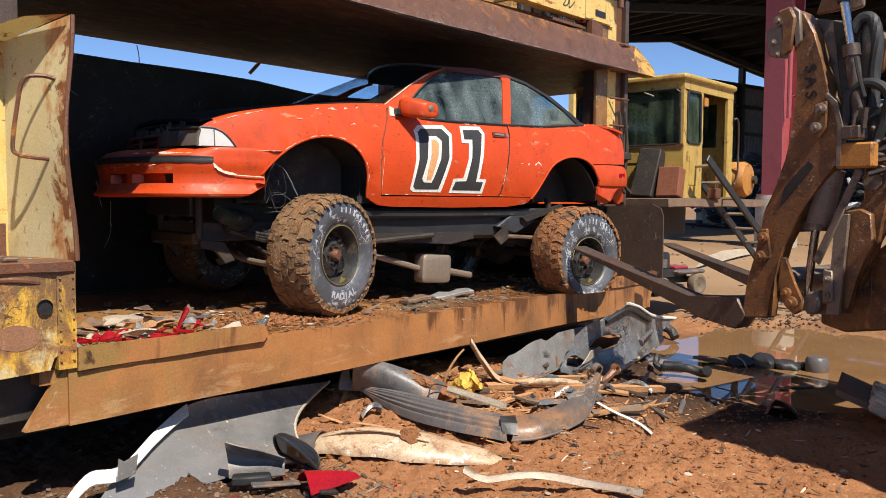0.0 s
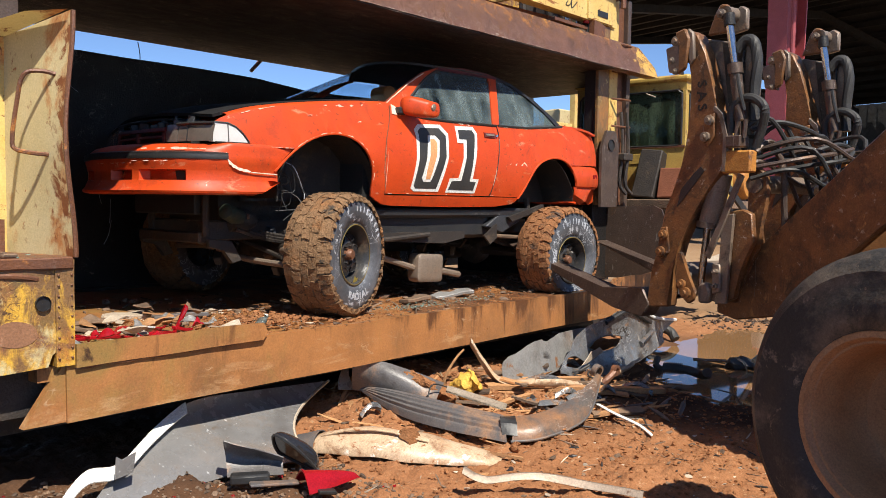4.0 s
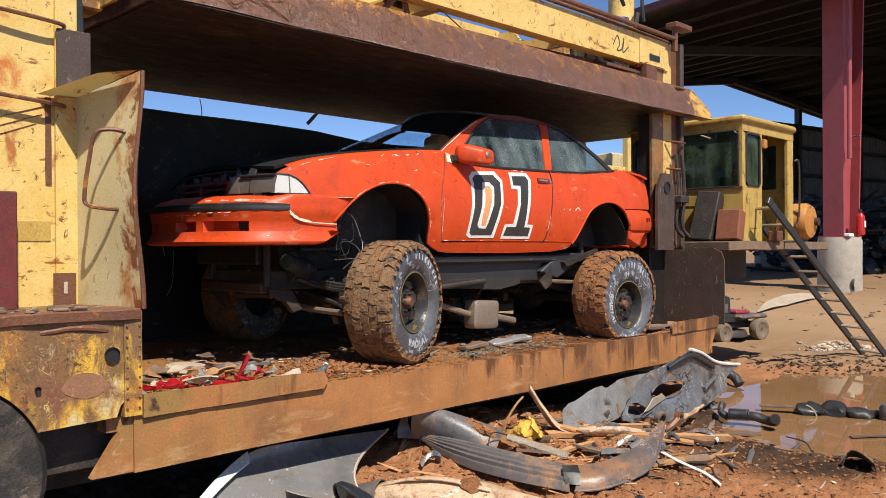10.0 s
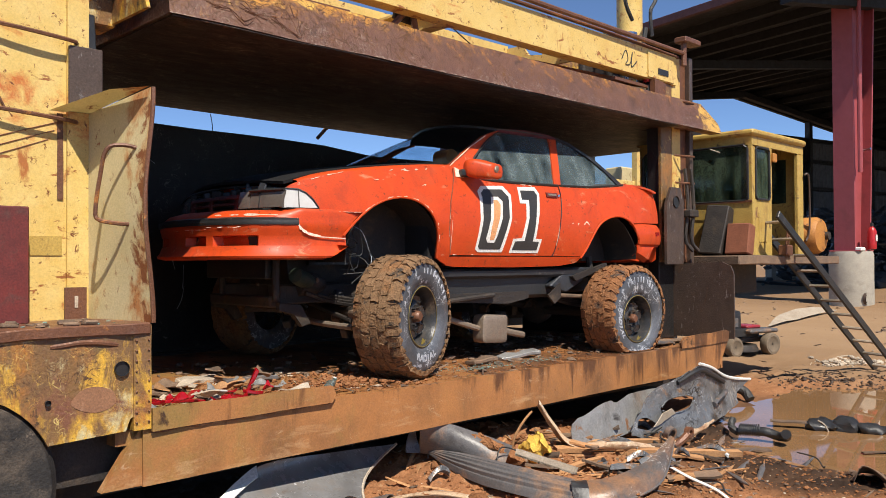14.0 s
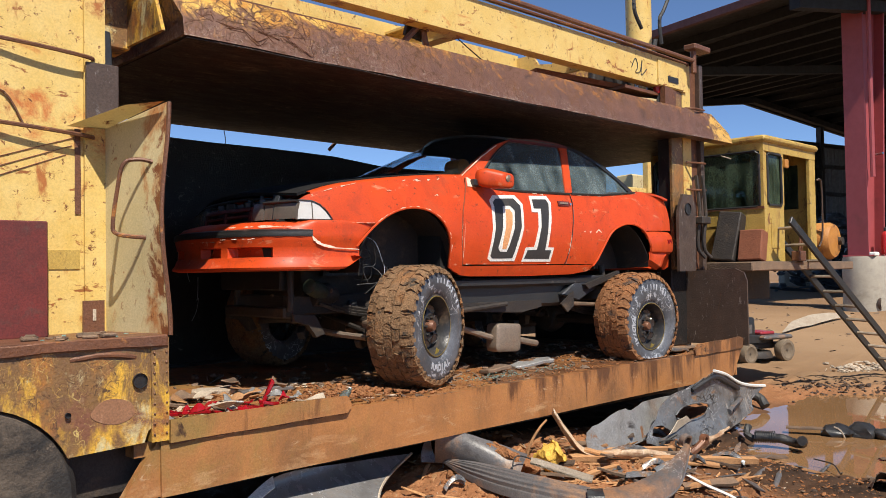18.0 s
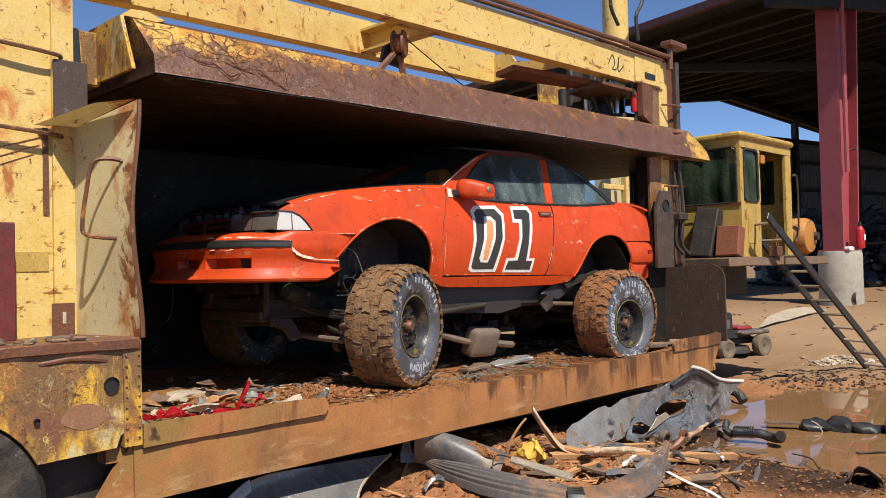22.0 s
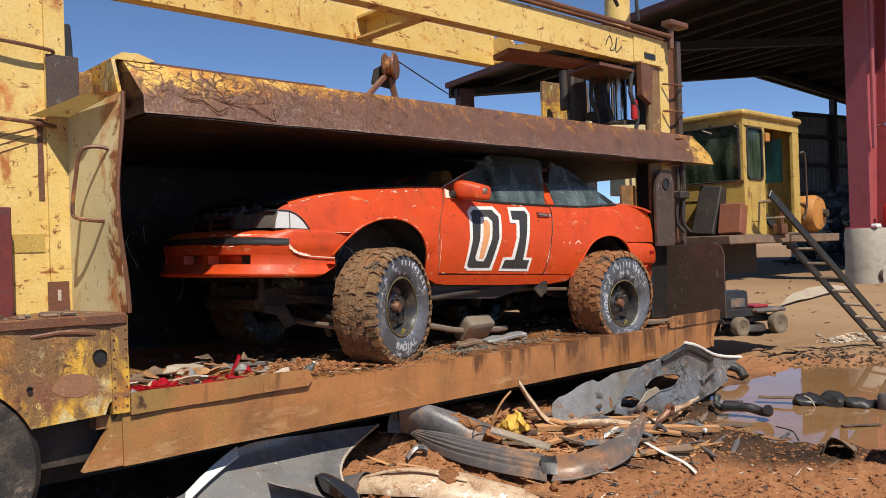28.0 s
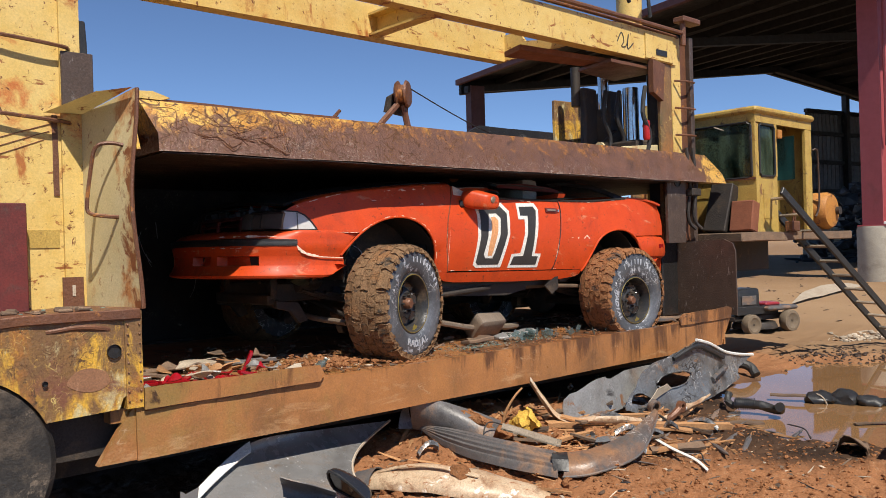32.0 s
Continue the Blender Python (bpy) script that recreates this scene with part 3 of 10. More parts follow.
def prism(pts, d, axis="y", bevel=0.0, at=0.0):
    """An outline in the plane across axis, extruded from at by d. axis y: points are (x, z); x: (y, z); z: (x, y)."""
    bm = bmesh.new()

    def place(p, h):
        a, b = p
        return {"y": (a, h, b), "x": (h, a, b), "z": (a, b, h)}[axis]

    v0 = [bm.verts.new(place(p, at)) for p in pts]
    v1 = [bm.verts.new(place(p, at + d)) for p in pts]
    f = [bm.faces.new(v0), bm.faces.new(v1[::-1])]
    n = len(pts)
    for i in range(n):
        bm.faces.new((v0[i], v1[i], v1[(i + 1) % n], v0[(i + 1) % n]))
    if bevel:
        bmesh.ops.bevel(bm, geom=list(bm.edges), offset=bevel, segments=1, affect="EDGES")
    bm.normal_update()
    bmesh.ops.triangulate(bm, faces=[f for f in bm.faces if len(f.verts) > 4])
    return bm


def tube(points, r, n=8, r_end=None, closed=False):
    """A round rod along points."""
    bm = bmesh.new()
    P = [Vector(p) for p in points]
    rings = []
    up = Vector((0.13, 0.27, 0.95)).normalized()
    for i, p in enumerate(P):
        a, b = P[max(i - 1, 0)], P[min(i + 1, len(P) - 1)]
        t = (b - a).normalized()
        s = t.cross(up)
        s = s.normalized() if s.length > 1e-3 else t.orthogonal().normalized()
        w = s.cross(t)
        rad = r if r_end is None else r + (r_end - r) * i / (len(P) - 1)
        rings.append([bm.verts.new(p + rad * (math.cos(k * math.tau / n) * s + math.sin(k * math.tau / n) * w)) for k in range(n)])
    for a, b in zip(rings, rings[1:]):
        for k in range(n):
            bm.faces.new((a[k], a[(k + 1) % n], b[(k + 1) % n], b[k]))
    bm.faces.new(rings[0])
    bm.faces.new(rings[-1][::-1])
    return bm


def curve(points, steps=6):
    """A smooth line through points."""
    P = [Vector(p) for p in points]
    out = []
    for i in range(len(P) - 1):
        a, b, c, d = P[max(i - 1, 0)], P[i], P[i + 1], P[min(i + 2, len(P) - 1)]
        for k in range(steps):
            t = k / steps
            out.append(0.5 * ((2 * b) + (c - a) * t + (2 * a - 5 * b + 4 * c - d) * t * t + (3 * b - a - 3 * c + d) * t ** 3))
    out.append(P[-1])
    return out


def lathe(profile, n=32, axis="y", caps=True):
    """Turns (radius, height) pairs round an axis through the origin."""
    bm = bmesh.new()
    rings = []
    for r, h in profile:
        ring = []
        for k in range(n):
            a = k * math.tau / n
            c, s = r * math.cos(a), r * math.sin(a)
            ring.append(bm.verts.new({"y": (c, h, s), "z": (c, s, h), "x": (h, c, s)}[axis]))
        rings.append(ring)
    for a, b in zip(rings, rings[1:]):
        for k in range(n):
            bm.faces.new((a[k], a[(k + 1) % n], b[(k + 1) % n], b[k]))
    if caps:
        bm.faces.new(rings[0])
        bm.faces.new(rings[-1][::-1])
    return bm


def lift(bm, f):
    """Moves every vertex by a function of its place."""
    for v in bm.verts:
        v.co = Vector(f(v.co))
    return bm


def cuts(bm, axis, values):
    """Slices a mesh at planes across an axis, so that it can bend there."""
    for c in values:
        co = [0, 0, 0]
        no = [0, 0, 0]
        co["xyz".index(axis)] = c
        no["xyz".index(axis)] = 1
        bmesh.ops.bisect_plane(bm, geom=list(bm.verts) + list(bm.edges) + list(bm.faces), plane_co=co, plane_no=no)
    return bm


def rough_up(bm, amount, scale=3.0, seed=0.0):
    for v in bm.verts:
        p = v.co * scale + Vector((seed, seed * 0.7, seed * 1.3))
        v.co += amount * Vector((noise.noise(p), noise.noise(p + Vector((7, 3, 1))), noise.noise(p + Vector((1, 9, 5)))))
    return bm


# ---- ground, puddle and the open shed ----
def smooth(a, b, x):
    t = min(1.0, max(0.0, (x - a) / (b - a)))
    return t * t * (3 - 2 * t)


def puddle_depth(x, y):
    """How far inside the puddle a place lies, 0 to 1."""
    u, v = x - 4.35, y + 1.35
    a = math.radians(-14)
    p, q = u * math.cos(a) - v * math.sin(a), u * math.sin(a) + v * math.cos(a)
    d = (p / 2.5) ** 2 + (q / 1.45) ** 2
    d += 0.22 * noise.noise(Vector((x * 1.1, y * 1.1, 2.0))) + 0.15 * noise.noise(Vector((x * 3.1, y * 3.1, 5.0)))
    return max(0.0, 1.0 - d)


def ground_height(x, y):
    far = smooth(8.0, 17.0, x)
    z = 0.58 * far
    near = 1.0 - smooth(5.0, 12.0, math.hypot(x - 1.0, y + 1.0))
    z += 0.05 * noise.noise(Vector((x * 0.5, y * 0.5, 0.0)))
    if near > 0:
        clod = noise.fractal(Vector((x * 2.3, y * 2.3, 1.0)), 0.8, 2.0, 5)
        crumb = abs(noise.noise(Vector((x * 7, y * 7, 3)))) + 0.6 * abs(noise.noise(Vector((x * 15, y * 15, 6)))) + 0.4 * noise.noise(Vector((x * 31, y * 31, 4)))
        z += near * (0.05 * clod + 0.042 * crumb * (0.5 + 0.7 * abs(clod)))
        heap = math.exp(-(((x - 0.6) / 1.3) ** 2 + ((y - 0.25) / 0.55) ** 2))
        z += heap * (0.16 + 0.06 * noise.noise(Vector((x * 3, y * 3, 8))))
    p = puddle_depth(x, y)
    if p > 0:
        z = z * (1 - min(1, 4 * p)) - 0.09 * min(1.0, p * 2.5)
    return z + 0.03


def soil_material():
    """Red clay where it is dry, dark trodden mud round the puddle, the same dark tone as painted shade under the bed,
    pale dust far off.
    """
    m = material("yard_soil", (0.35, 0.16, 0.072), (0.26, 0.112, 0.048), 0.93, scale=7.0, worn=(0.42, 0.25, 0.135), amount=0.26, worn_scale=24, dirt=(0.11, 0.06, 0.035), dirt_amount=0.18, dirt_scale=1.6, bump=0.7, bump_scale=45, spec=0.2)
    t = m.node_tree
    N, L = t.nodes, t.links
    b = N["Principled BSDF"]
    old = b.inputs["Base Color"].links[0].from_socket
    # mask for puddle mud and for shade painted under the bed
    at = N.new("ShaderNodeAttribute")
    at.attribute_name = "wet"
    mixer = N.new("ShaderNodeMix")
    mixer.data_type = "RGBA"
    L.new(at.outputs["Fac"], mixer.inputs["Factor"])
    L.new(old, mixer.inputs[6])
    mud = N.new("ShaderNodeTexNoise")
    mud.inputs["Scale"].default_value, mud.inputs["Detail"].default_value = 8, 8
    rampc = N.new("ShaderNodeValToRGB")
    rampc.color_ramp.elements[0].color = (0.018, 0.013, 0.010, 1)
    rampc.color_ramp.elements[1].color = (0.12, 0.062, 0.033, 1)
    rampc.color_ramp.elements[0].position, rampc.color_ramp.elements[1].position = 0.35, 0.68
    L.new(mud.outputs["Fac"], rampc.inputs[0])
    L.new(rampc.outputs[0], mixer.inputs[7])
    at2 = N.new("ShaderNodeAttribute")
    at2.attribute_name = "pale"
    mix2 = N.new("ShaderNodeMix")
    mix2.data_type = "RGBA"
    L.new(at2.outputs["Fac"], mix2.inputs["Factor"])
    L.new(mixer.outputs[2], mix2.inputs[6])
    tan = N.new("ShaderNodeTexNoise")
    tan.inputs["Scale"].default_value, tan.inputs["Detail"].default_value = 1.5, 8
    ramp2 = N.new("ShaderNodeValToRGB")
    ramp2.color_ramp.elements[0].color = (0.17, 0.092, 0.045, 1)
    ramp2.color_ramp.elements[1].color = (0.44, 0.29, 0.165, 1)
    ramp2.color_ramp.elements[0].position, ramp2.color_ramp.elements[1].position = 0.3, 0.65
    L.new(tan.outputs["Fac"], ramp2.inputs[0])
    L.new(ramp2.outputs[0], mix2.inputs[7])
    L.new(mix2.outputs[2], b.inputs["Base Color"])
    return m


def build_ground():
    def lines(lo, a, b, hi, fine, grow):
        mid = list(np.arange(a, b, fine))
        up, s = [b], fine
        while up[-1] < hi:
            s *= grow
            up.append(up[-1] + s)
        dn, s = [a], fine
        while dn[-1] > lo:
            s *= grow
            dn.append(dn[-1] - s)
        return dn[:0:-1] + mid + up
    xs = lines(-60, -2.3, 3.2, 900, 0.018, 1.06)
    ys = lines(-60, -2.4, 0.8, 900, 0.018, 1.06)
    nx, ny = len(xs), len(ys)
    verts = [(x, y, ground_height(x, y)) for y in ys for x in xs]
    faces = [(j * nx + i, j * nx + i + 1, (j + 1) * nx + i + 1, (j + 1) * nx + i) for j in range(ny - 1) for i in range(nx - 1)]
    me = bpy.data.meshes.new("ground")
    me.from_pydata(verts, [], faces)
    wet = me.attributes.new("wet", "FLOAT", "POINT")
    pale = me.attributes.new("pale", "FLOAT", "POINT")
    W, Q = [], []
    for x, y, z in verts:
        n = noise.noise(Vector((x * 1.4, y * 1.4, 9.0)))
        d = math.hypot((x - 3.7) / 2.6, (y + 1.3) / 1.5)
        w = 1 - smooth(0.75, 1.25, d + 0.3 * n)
        # shade under the bed, put into the soil colour
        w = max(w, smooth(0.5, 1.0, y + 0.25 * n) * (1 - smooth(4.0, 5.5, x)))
        # soil left of the bed gets the dark tone as well
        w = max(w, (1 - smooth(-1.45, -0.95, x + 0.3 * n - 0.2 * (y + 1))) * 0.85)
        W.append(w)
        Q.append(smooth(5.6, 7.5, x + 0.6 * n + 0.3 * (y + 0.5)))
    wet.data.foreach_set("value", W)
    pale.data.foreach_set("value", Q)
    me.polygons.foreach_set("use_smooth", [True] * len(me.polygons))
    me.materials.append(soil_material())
    tagged(new("ground", me), "trodden red clay yard with mud and scrap crumbs", "ground", kind="structure")
    m = material("muddy_water", (0.30, 0.165, 0.075), (0.23, 0.125, 0.055), 0.06, scale=1.2, bump=0.0, spec=0.5)
    rr = m.node_tree.nodes["Principled BSDF"].inputs["Roughness"]
    m.node_tree.links.remove(rr.links[0])
    rr.default_value = 0.03
    bm = prism([(1.5, -3.2), (3.0, -3.6), (7.2, -2.9), (7.2, 0.5), (4.5, 0.7), (2.2, -0.2)], 0.05, "z", at=-0.05)
    tagged(part("water", bm, m), "still brown rainwater puddle reflecting the sky", "puddle", kind="structure")


build_ground()

SU, SV = Vector((0.977, -0.213, 0)), Vector((0.213, 0.977, 0))     # the shed's own axes
CORNER = Vector((15.5, 16.1, 0))


def shed_at(s, v, z):
    return CORNER + SU * s + SV * v + Vector((0, 0, z))


def shed_box(s0, v0, z0, s1, v1, z1, bevel=0.0):
    b = box(s0, v0, z0, s1, v1, z1, bevel)
    return lift(b, lambda c: shed_at(c.x, c.y, c.z))


def build_shed():
    shed = thing("open_shed", "large open steel shed with maroon columns and shaded roof", "shed", kind="structure")
    ridge, eave, rise = 15.5, 7.15, 0.125
    # roof sheet with its ribs
    bm = bmesh.new()
    rows = []
    vs = [0.0 - 0.6 * k for k in range(0, 26)]
    ss = [0, 3, 6, 9, 12, ridge, 19, 23, 27, 31]
    for v in vs:
        rows.append([bm.verts.new(shed_at(s, v, eave + rise * (s if s < ridge else 2 * ridge - s) + (0.05 if int(round(-v / 0.6)) % 2 else 0.0))) for s in ss])
    for a, b in zip(rows, rows[1:]):
        for i in range(len(ss) - 1):
            bm.faces.new((a[i], a[i + 1], b[i + 1], b[i]))
    part("roof", bm, "roof_under", shed, "ribbed roof sheet seen from below, coloured as shaded")
    # purlins under the sheet
    for k in range(1, 21):
        s = 1.5 * k
        z = eave + rise * (s if s < ridge else 2 * ridge - s)
        b = shed_box(s - 0.08, -15, z - 0.24, s + 0.08, 0.0, z - 0.02)
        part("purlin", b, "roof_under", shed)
    # rafters
    for v in (-0.3, -6.7, -13.4):
        for a, c in ((0, ridge), (ridge, 31)):
            za, zc = (eave + rise * (q if q <= ridge else 2 * ridge - q) for q in (a, c))
            pts = [shed_at(a, v, za - 0.45), shed_at(c, v, zc - 0.5), shed_at(c, v, zc - 0.22), shed_at(a, v, za - 0.22)]
            b = bmesh.new()
            lo = [b.verts.new(p - SV * 0.12) for p in pts]
            hi = [b.verts.new(p + SV * 0.12) for p in pts]
            b.faces.new(lo), b.faces.new(hi[::-1])
            for i in range(4):
                b.faces.new((lo[i], hi[i], hi[(i + 1) % 4], lo[(i + 1) % 4]))
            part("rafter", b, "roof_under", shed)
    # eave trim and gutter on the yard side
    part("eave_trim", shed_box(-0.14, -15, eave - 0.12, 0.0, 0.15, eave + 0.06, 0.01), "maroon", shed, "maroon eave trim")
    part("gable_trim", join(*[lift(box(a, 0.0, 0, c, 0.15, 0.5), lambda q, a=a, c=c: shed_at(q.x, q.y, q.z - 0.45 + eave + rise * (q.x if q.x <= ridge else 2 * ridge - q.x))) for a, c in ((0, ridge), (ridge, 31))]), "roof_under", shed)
    # far post at the corner
    part("post", shed_box(0.1, -0.45, 0, 0.65, -0.1, eave - 0.2, 0.01), "maroon", shed)
    # far wall along the gable: posts, girts, corrugated sheets below an open strip
    b = bmesh.new()
    n = 90
    lo, hi = [], []
    for k in range(n + 1):
        s = 18.1 + (31.0 - 18.1) * k / n
        off = 0.06 if k % 2 else 0.0
        lo.append(b.verts.new(shed_at(s, 0.2 + off, 2.4)))
        hi.append(b.verts.new(shed_at(s, 0.2 + off, 7.2)))
    for k in range(n):
        b.faces.new((lo[k], lo[k + 1], hi[k + 1], hi[k]))
    part("wall_sheet", b, "wall_dark", shed, "grimy corrugated wall sheets")
    part("block_wall", shed_box(18.0, 0.1, 0, 31, 0.45, 2.4, 0.02), "concrete", shed, "lower concrete wall")
    for s in (20.7, 25.8, 31):
        part("post", shed_box(s - 0.12, -0.15, 0, s + 0.12, 0.1, 8.2), "black_steel", shed)
    for z in (3.6, 4.9, 6.2, 7.2):
        part("girt", shed_box(18.0, 0.0, z - 0.08, 31, 0.18, z + 0.08), "black_steel", shed)
    b = bmesh.new()
    lo, hi = [], []
    for k in range(121):
        v = -33.0 + 33.0 * k / 120
        off = 0.06 if k % 2 else 0.0
        lo.append(b.verts.new(shed_at(31.1 + off, v, 0)))
        hi.append(b.verts.new(shed_at(31.1 + off, v, eave)))
    for k in range(120):
        b.faces.new((lo[k], lo[k + 1], hi[k + 1], hi[k]))
    part("wall_sheet", b, "wall_dark", shed)
    # translucent panes in the side wall
    for k in range(9):
        for z in (4.6, 5.5):
            part("wall_pane", shed_box(30.98, -12.0 + 1.0 * k, z, 31.05, -11.15 + 1.0 * k, z + 0.8), "pane_green", shed)
    return shed


def build_column(x, y, lean=0.0):
    """A tapered red frame column on its round concrete pier, with a drain pipe behind it."""
    z0 = ground_height(x, y) - 0.05
    c = thing("frame_column", "red oxide tapered steel column on a round concrete pier", "column", kind="structure")
    pier = lathe([(0.45, -0.3), (0.46, 0.0), (0.45, 0.6), (0.455, 1.12), (0.43, 1.2)], 32, "z")
    part("pier", move(pier, pose(x, y, z0)), "concrete", c, "round cast concrete pier")
    ring = lathe([(0.13, 0.0), (0.13, 0.05), (0.09, 0.05), (0.09, 0.0)], 16, "y", False)
    part("drain_ring", move(ring, pose(x - 0.22, y - 0.40, z0 + 0.18)), "grey_steel", c)
    za, zb = z0 + 1.2, 8.4
    u, v = SU, SV
    def plate(s0, s1, w0, w1, top0, top1):
        b = bmesh.new()
        base = Vector((x, y, 0))
        q = []
        for z, a, d in ((za, s0, s1), (zb, top0, top1)):
            for s, w in ((a, w0), (d, w0), (d, w1), (a, w1)):
                q.append(b.verts.new(base + u * s + v * w + Vector((0, 0, z))))
        for f in ((0, 1, 2, 3), (7, 6, 5, 4), (0, 4, 5, 1), (1, 5, 6, 2), (2, 6, 7, 3), (3, 7, 4, 0)):
            b.faces.new([q[i] for i in f])
        return b
    part("web", plate(-0.2, 0.32, -0.03, 0.03, -0.2, 0.62), "red_steel", c)
    part("flange", plate(-0.24, -0.2, -0.24, 0.24, -0.24, -0.2), "red_steel", c)
    part("flange", plate(0.32, 0.36, -0.24, 0.24, 0.62, 0.66), "red_steel", c)
    part("base_plate", move(box(-0.38, -0.32, 0, 0.46, 0.32, 0.03), pose(x, y, z0 + 1.2)), "red_steel", c)
    part("down_pipe", tube([Vector((x, y, z0 + 2.9)) - u * 0.2 - v * 0.36, Vector((x, y, 8.2)) - u * 0.2 - v * 0.36], 0.05, 8), "red_steel", c)
    part("tap", tube([Vector((x, y, z0 + 3.4)) + u * 0.1 - v * 0.25, Vector((x, y, z0 + 3.42)) + u * 0.1 - v * 0.42], 0.03, 8), "chrome", c)
    e = thing("fire_extinguisher", "red fire extinguisher hung on the steel column", "fire extinguisher")
    at = Vector((x, y, z0 + 1.24)) - v * 0.36 + u * 0.2
    part("cylinder", move(lathe([(0.02, 0), (0.09, 0.01), (0.095, 0.05), (0.095, 0.4), (0.06, 0.47), (0.03, 0.5)], 16, "z"), Matrix.Translation(at)), "extinguisher", e)
    part("valve", move(box(-0.04, -0.025, 0.5, 0.05, 0.025, 0.58, 0.008), Matrix.Translation(at)), "black", e)
    part("label", move(box(-0.05, -0.1, 0.18, 0.05, -0.094, 0.32), Matrix.Translation(at)), "white", e)
    w = tagged(part("paper_scrap", move(box(-0.12, -0.07, 0, 0.12, 0.07, 0.09, 0.02), pose(x - 0.25, y - 0.28, z0 + 1.2)), "white"), "crumpled white paper lying on the concrete pier", "paper")


build_shed()
build_column(15.19, 2.70)


# ---- the car crusher ----
crusher = thing("car_crusher", "rusty yellow hydraulic car crusher with a long open bed", "car crusher")


DEEP = 1.0958
DEEP_AT = Vector((-3.985, -3.99, 1.512))


def deeper(bm, low=0.0):
    """Sets a piece further in behind the bed's edge, enlarged to suit. low: the height that its own zero stands for."""
    return lift(bm, lambda q: (DEEP_AT.x + DEEP * (q.x - DEEP_AT.x), DEEP_AT.y + DEEP * (q.y - DEEP_AT.y), DEEP * q.z if low is None else DEEP_AT.z + DEEP * (q.z - DEEP_AT.z)))


def build_crusher():
    c = crusher
    # bed: deck plate and front channel, tapered at its end
    deck = box(-2.3, 0.02, 0.62, 3.86, 3.12, 0.695)
    cuts(deck, "x", [-2 + 0.25 * k for k in range(24)])
    cuts(deck, "y", [0.3, 0.6, 0.9, 1.2, 1.6, 2.0, 2.5])
    part("deck_plate", rough_up(deck, 0.008, 2.0), "bed", c, "mud-caked steel deck plate")
    face = prism([(-2.18, 0.42), (3.76, 0.44), (3.84, 0.56), (3.94, 0.70), (2.85, 0.712), (-2.18, 0.712)], 0.05, "y", at=-0.02)
    cuts(face, "x", [-2 + 0.2 * k for k in range(29)])
    part("front_channel", rough_up(face, 0.008, 1.4), "bed", c, "orange-brown muddy front channel")
    part("end_plate", prism([(0.0, 0.44), (3.1, 0.44), (3.1, 0.7), (0.0, 0.7)], 0.03, "x", at=3.83), "bed", c)
    strip = prism([(-2.14, 0.685), (-1.04, 0.695), (-1.01, 0.74), (-1.04, 0.795), (-2.14, 0.80)], 0.022, "y", at=-0.045)
    cuts(strip, "x", [-2 + 0.15 * k for k in range(7)])
    part("welded_strip", rough_up(strip, 0.006, 3), "bed", c, "welded edge strip")
    weld = tube([(x, -0.03, 0.683 + 0.012 * (x + 2.14) + 0.004 * math.sin(x * 31)) for x in np.linspace(-2.14, -1.04, 40)], 0.008, 6)
    part("weld_bead", weld, "rust", c)
    lip = prism([(3.0, 0.70), (3.93, 0.70), (3.95, 0.80), (3.88, 0.82), (3.05, 0.80), (2.99, 0.75)], 0.02, "y", at=-0.035)
    part("edge_lip", rough_up(cuts(lip, "x", [3.2, 3.4, 3.6, 3.8]), 0.01, 4), "bed", c)
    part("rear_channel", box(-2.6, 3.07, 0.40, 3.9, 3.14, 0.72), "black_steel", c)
    for x in (-2.0, -0.6, 0.8, 2.2, 3.4):
        part("cross_member", box(x - 0.06, 0.03, 0.44, x + 0.06, 2.45, 0.62), "dark", c)
    part("axle_beam", box(-2.9, 0.4, 0.30, 3.4, 0.55, 0.46), "dark", c)
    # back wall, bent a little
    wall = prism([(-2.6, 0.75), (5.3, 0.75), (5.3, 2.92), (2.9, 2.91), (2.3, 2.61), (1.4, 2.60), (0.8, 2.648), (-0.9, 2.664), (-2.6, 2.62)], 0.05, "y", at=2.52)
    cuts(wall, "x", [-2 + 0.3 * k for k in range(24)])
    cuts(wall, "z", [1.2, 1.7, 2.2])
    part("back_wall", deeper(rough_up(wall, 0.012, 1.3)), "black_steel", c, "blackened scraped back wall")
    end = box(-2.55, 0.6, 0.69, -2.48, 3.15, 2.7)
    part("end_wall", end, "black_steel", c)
    part("guard_post", box(7.02, 2.95, 0.70, 7.12, 3.05, 3.6, 0.008), "yellow", c)
    part("guard_bar", box(6.5, 3.0, 2.66, 7.9, 3.05, 2.74, 0.008), "yellow", c)
    part("guard_panel", rough_up(cuts(box(6.75, 3.1, 0.70, 7.7, 3.15, 2.42, 0.006), "z", [1.2, 1.8, 2.1]), 0.01, 4), "gold", c, "rust-stained yellow panel")
    part("pump_case", rough_up(cuts(box(7.25, 3.4, 2.3, 7.7, 3.7, 3.02, 0.02), "z", [2.5, 2.8]), 0.015, 6), "pale", c, "pale rusty pump case")
    part("guard_hose", tube(curve([(7.25, 2.95, 3.3), (7.28, 2.95, 3.0), (7.38, 2.93, 2.7), (7.4, 2.95, 2.3)], 5), 0.04, 8), "hose", c)
    part("end_stop", rough_up(cuts(box(3.74, 1.2, 0.70, 3.80, 2.5, 1.5), "z", [1.0, 1.25]), 0.01, 3), "black_steel", c)
    part("wire", deeper(tube(curve([(-0.35, 2.6, 2.6), (-0.33, 2.62, 2.72), (-0.36, 2.6, 2.82)], 4), 0.004, 5)), "hose", c)
    scr = []
    random.seed(17)
    for k in range(34):
        x, z = random.uniform(-2.3, -0.6), random.uniform(1.0, 2.45)
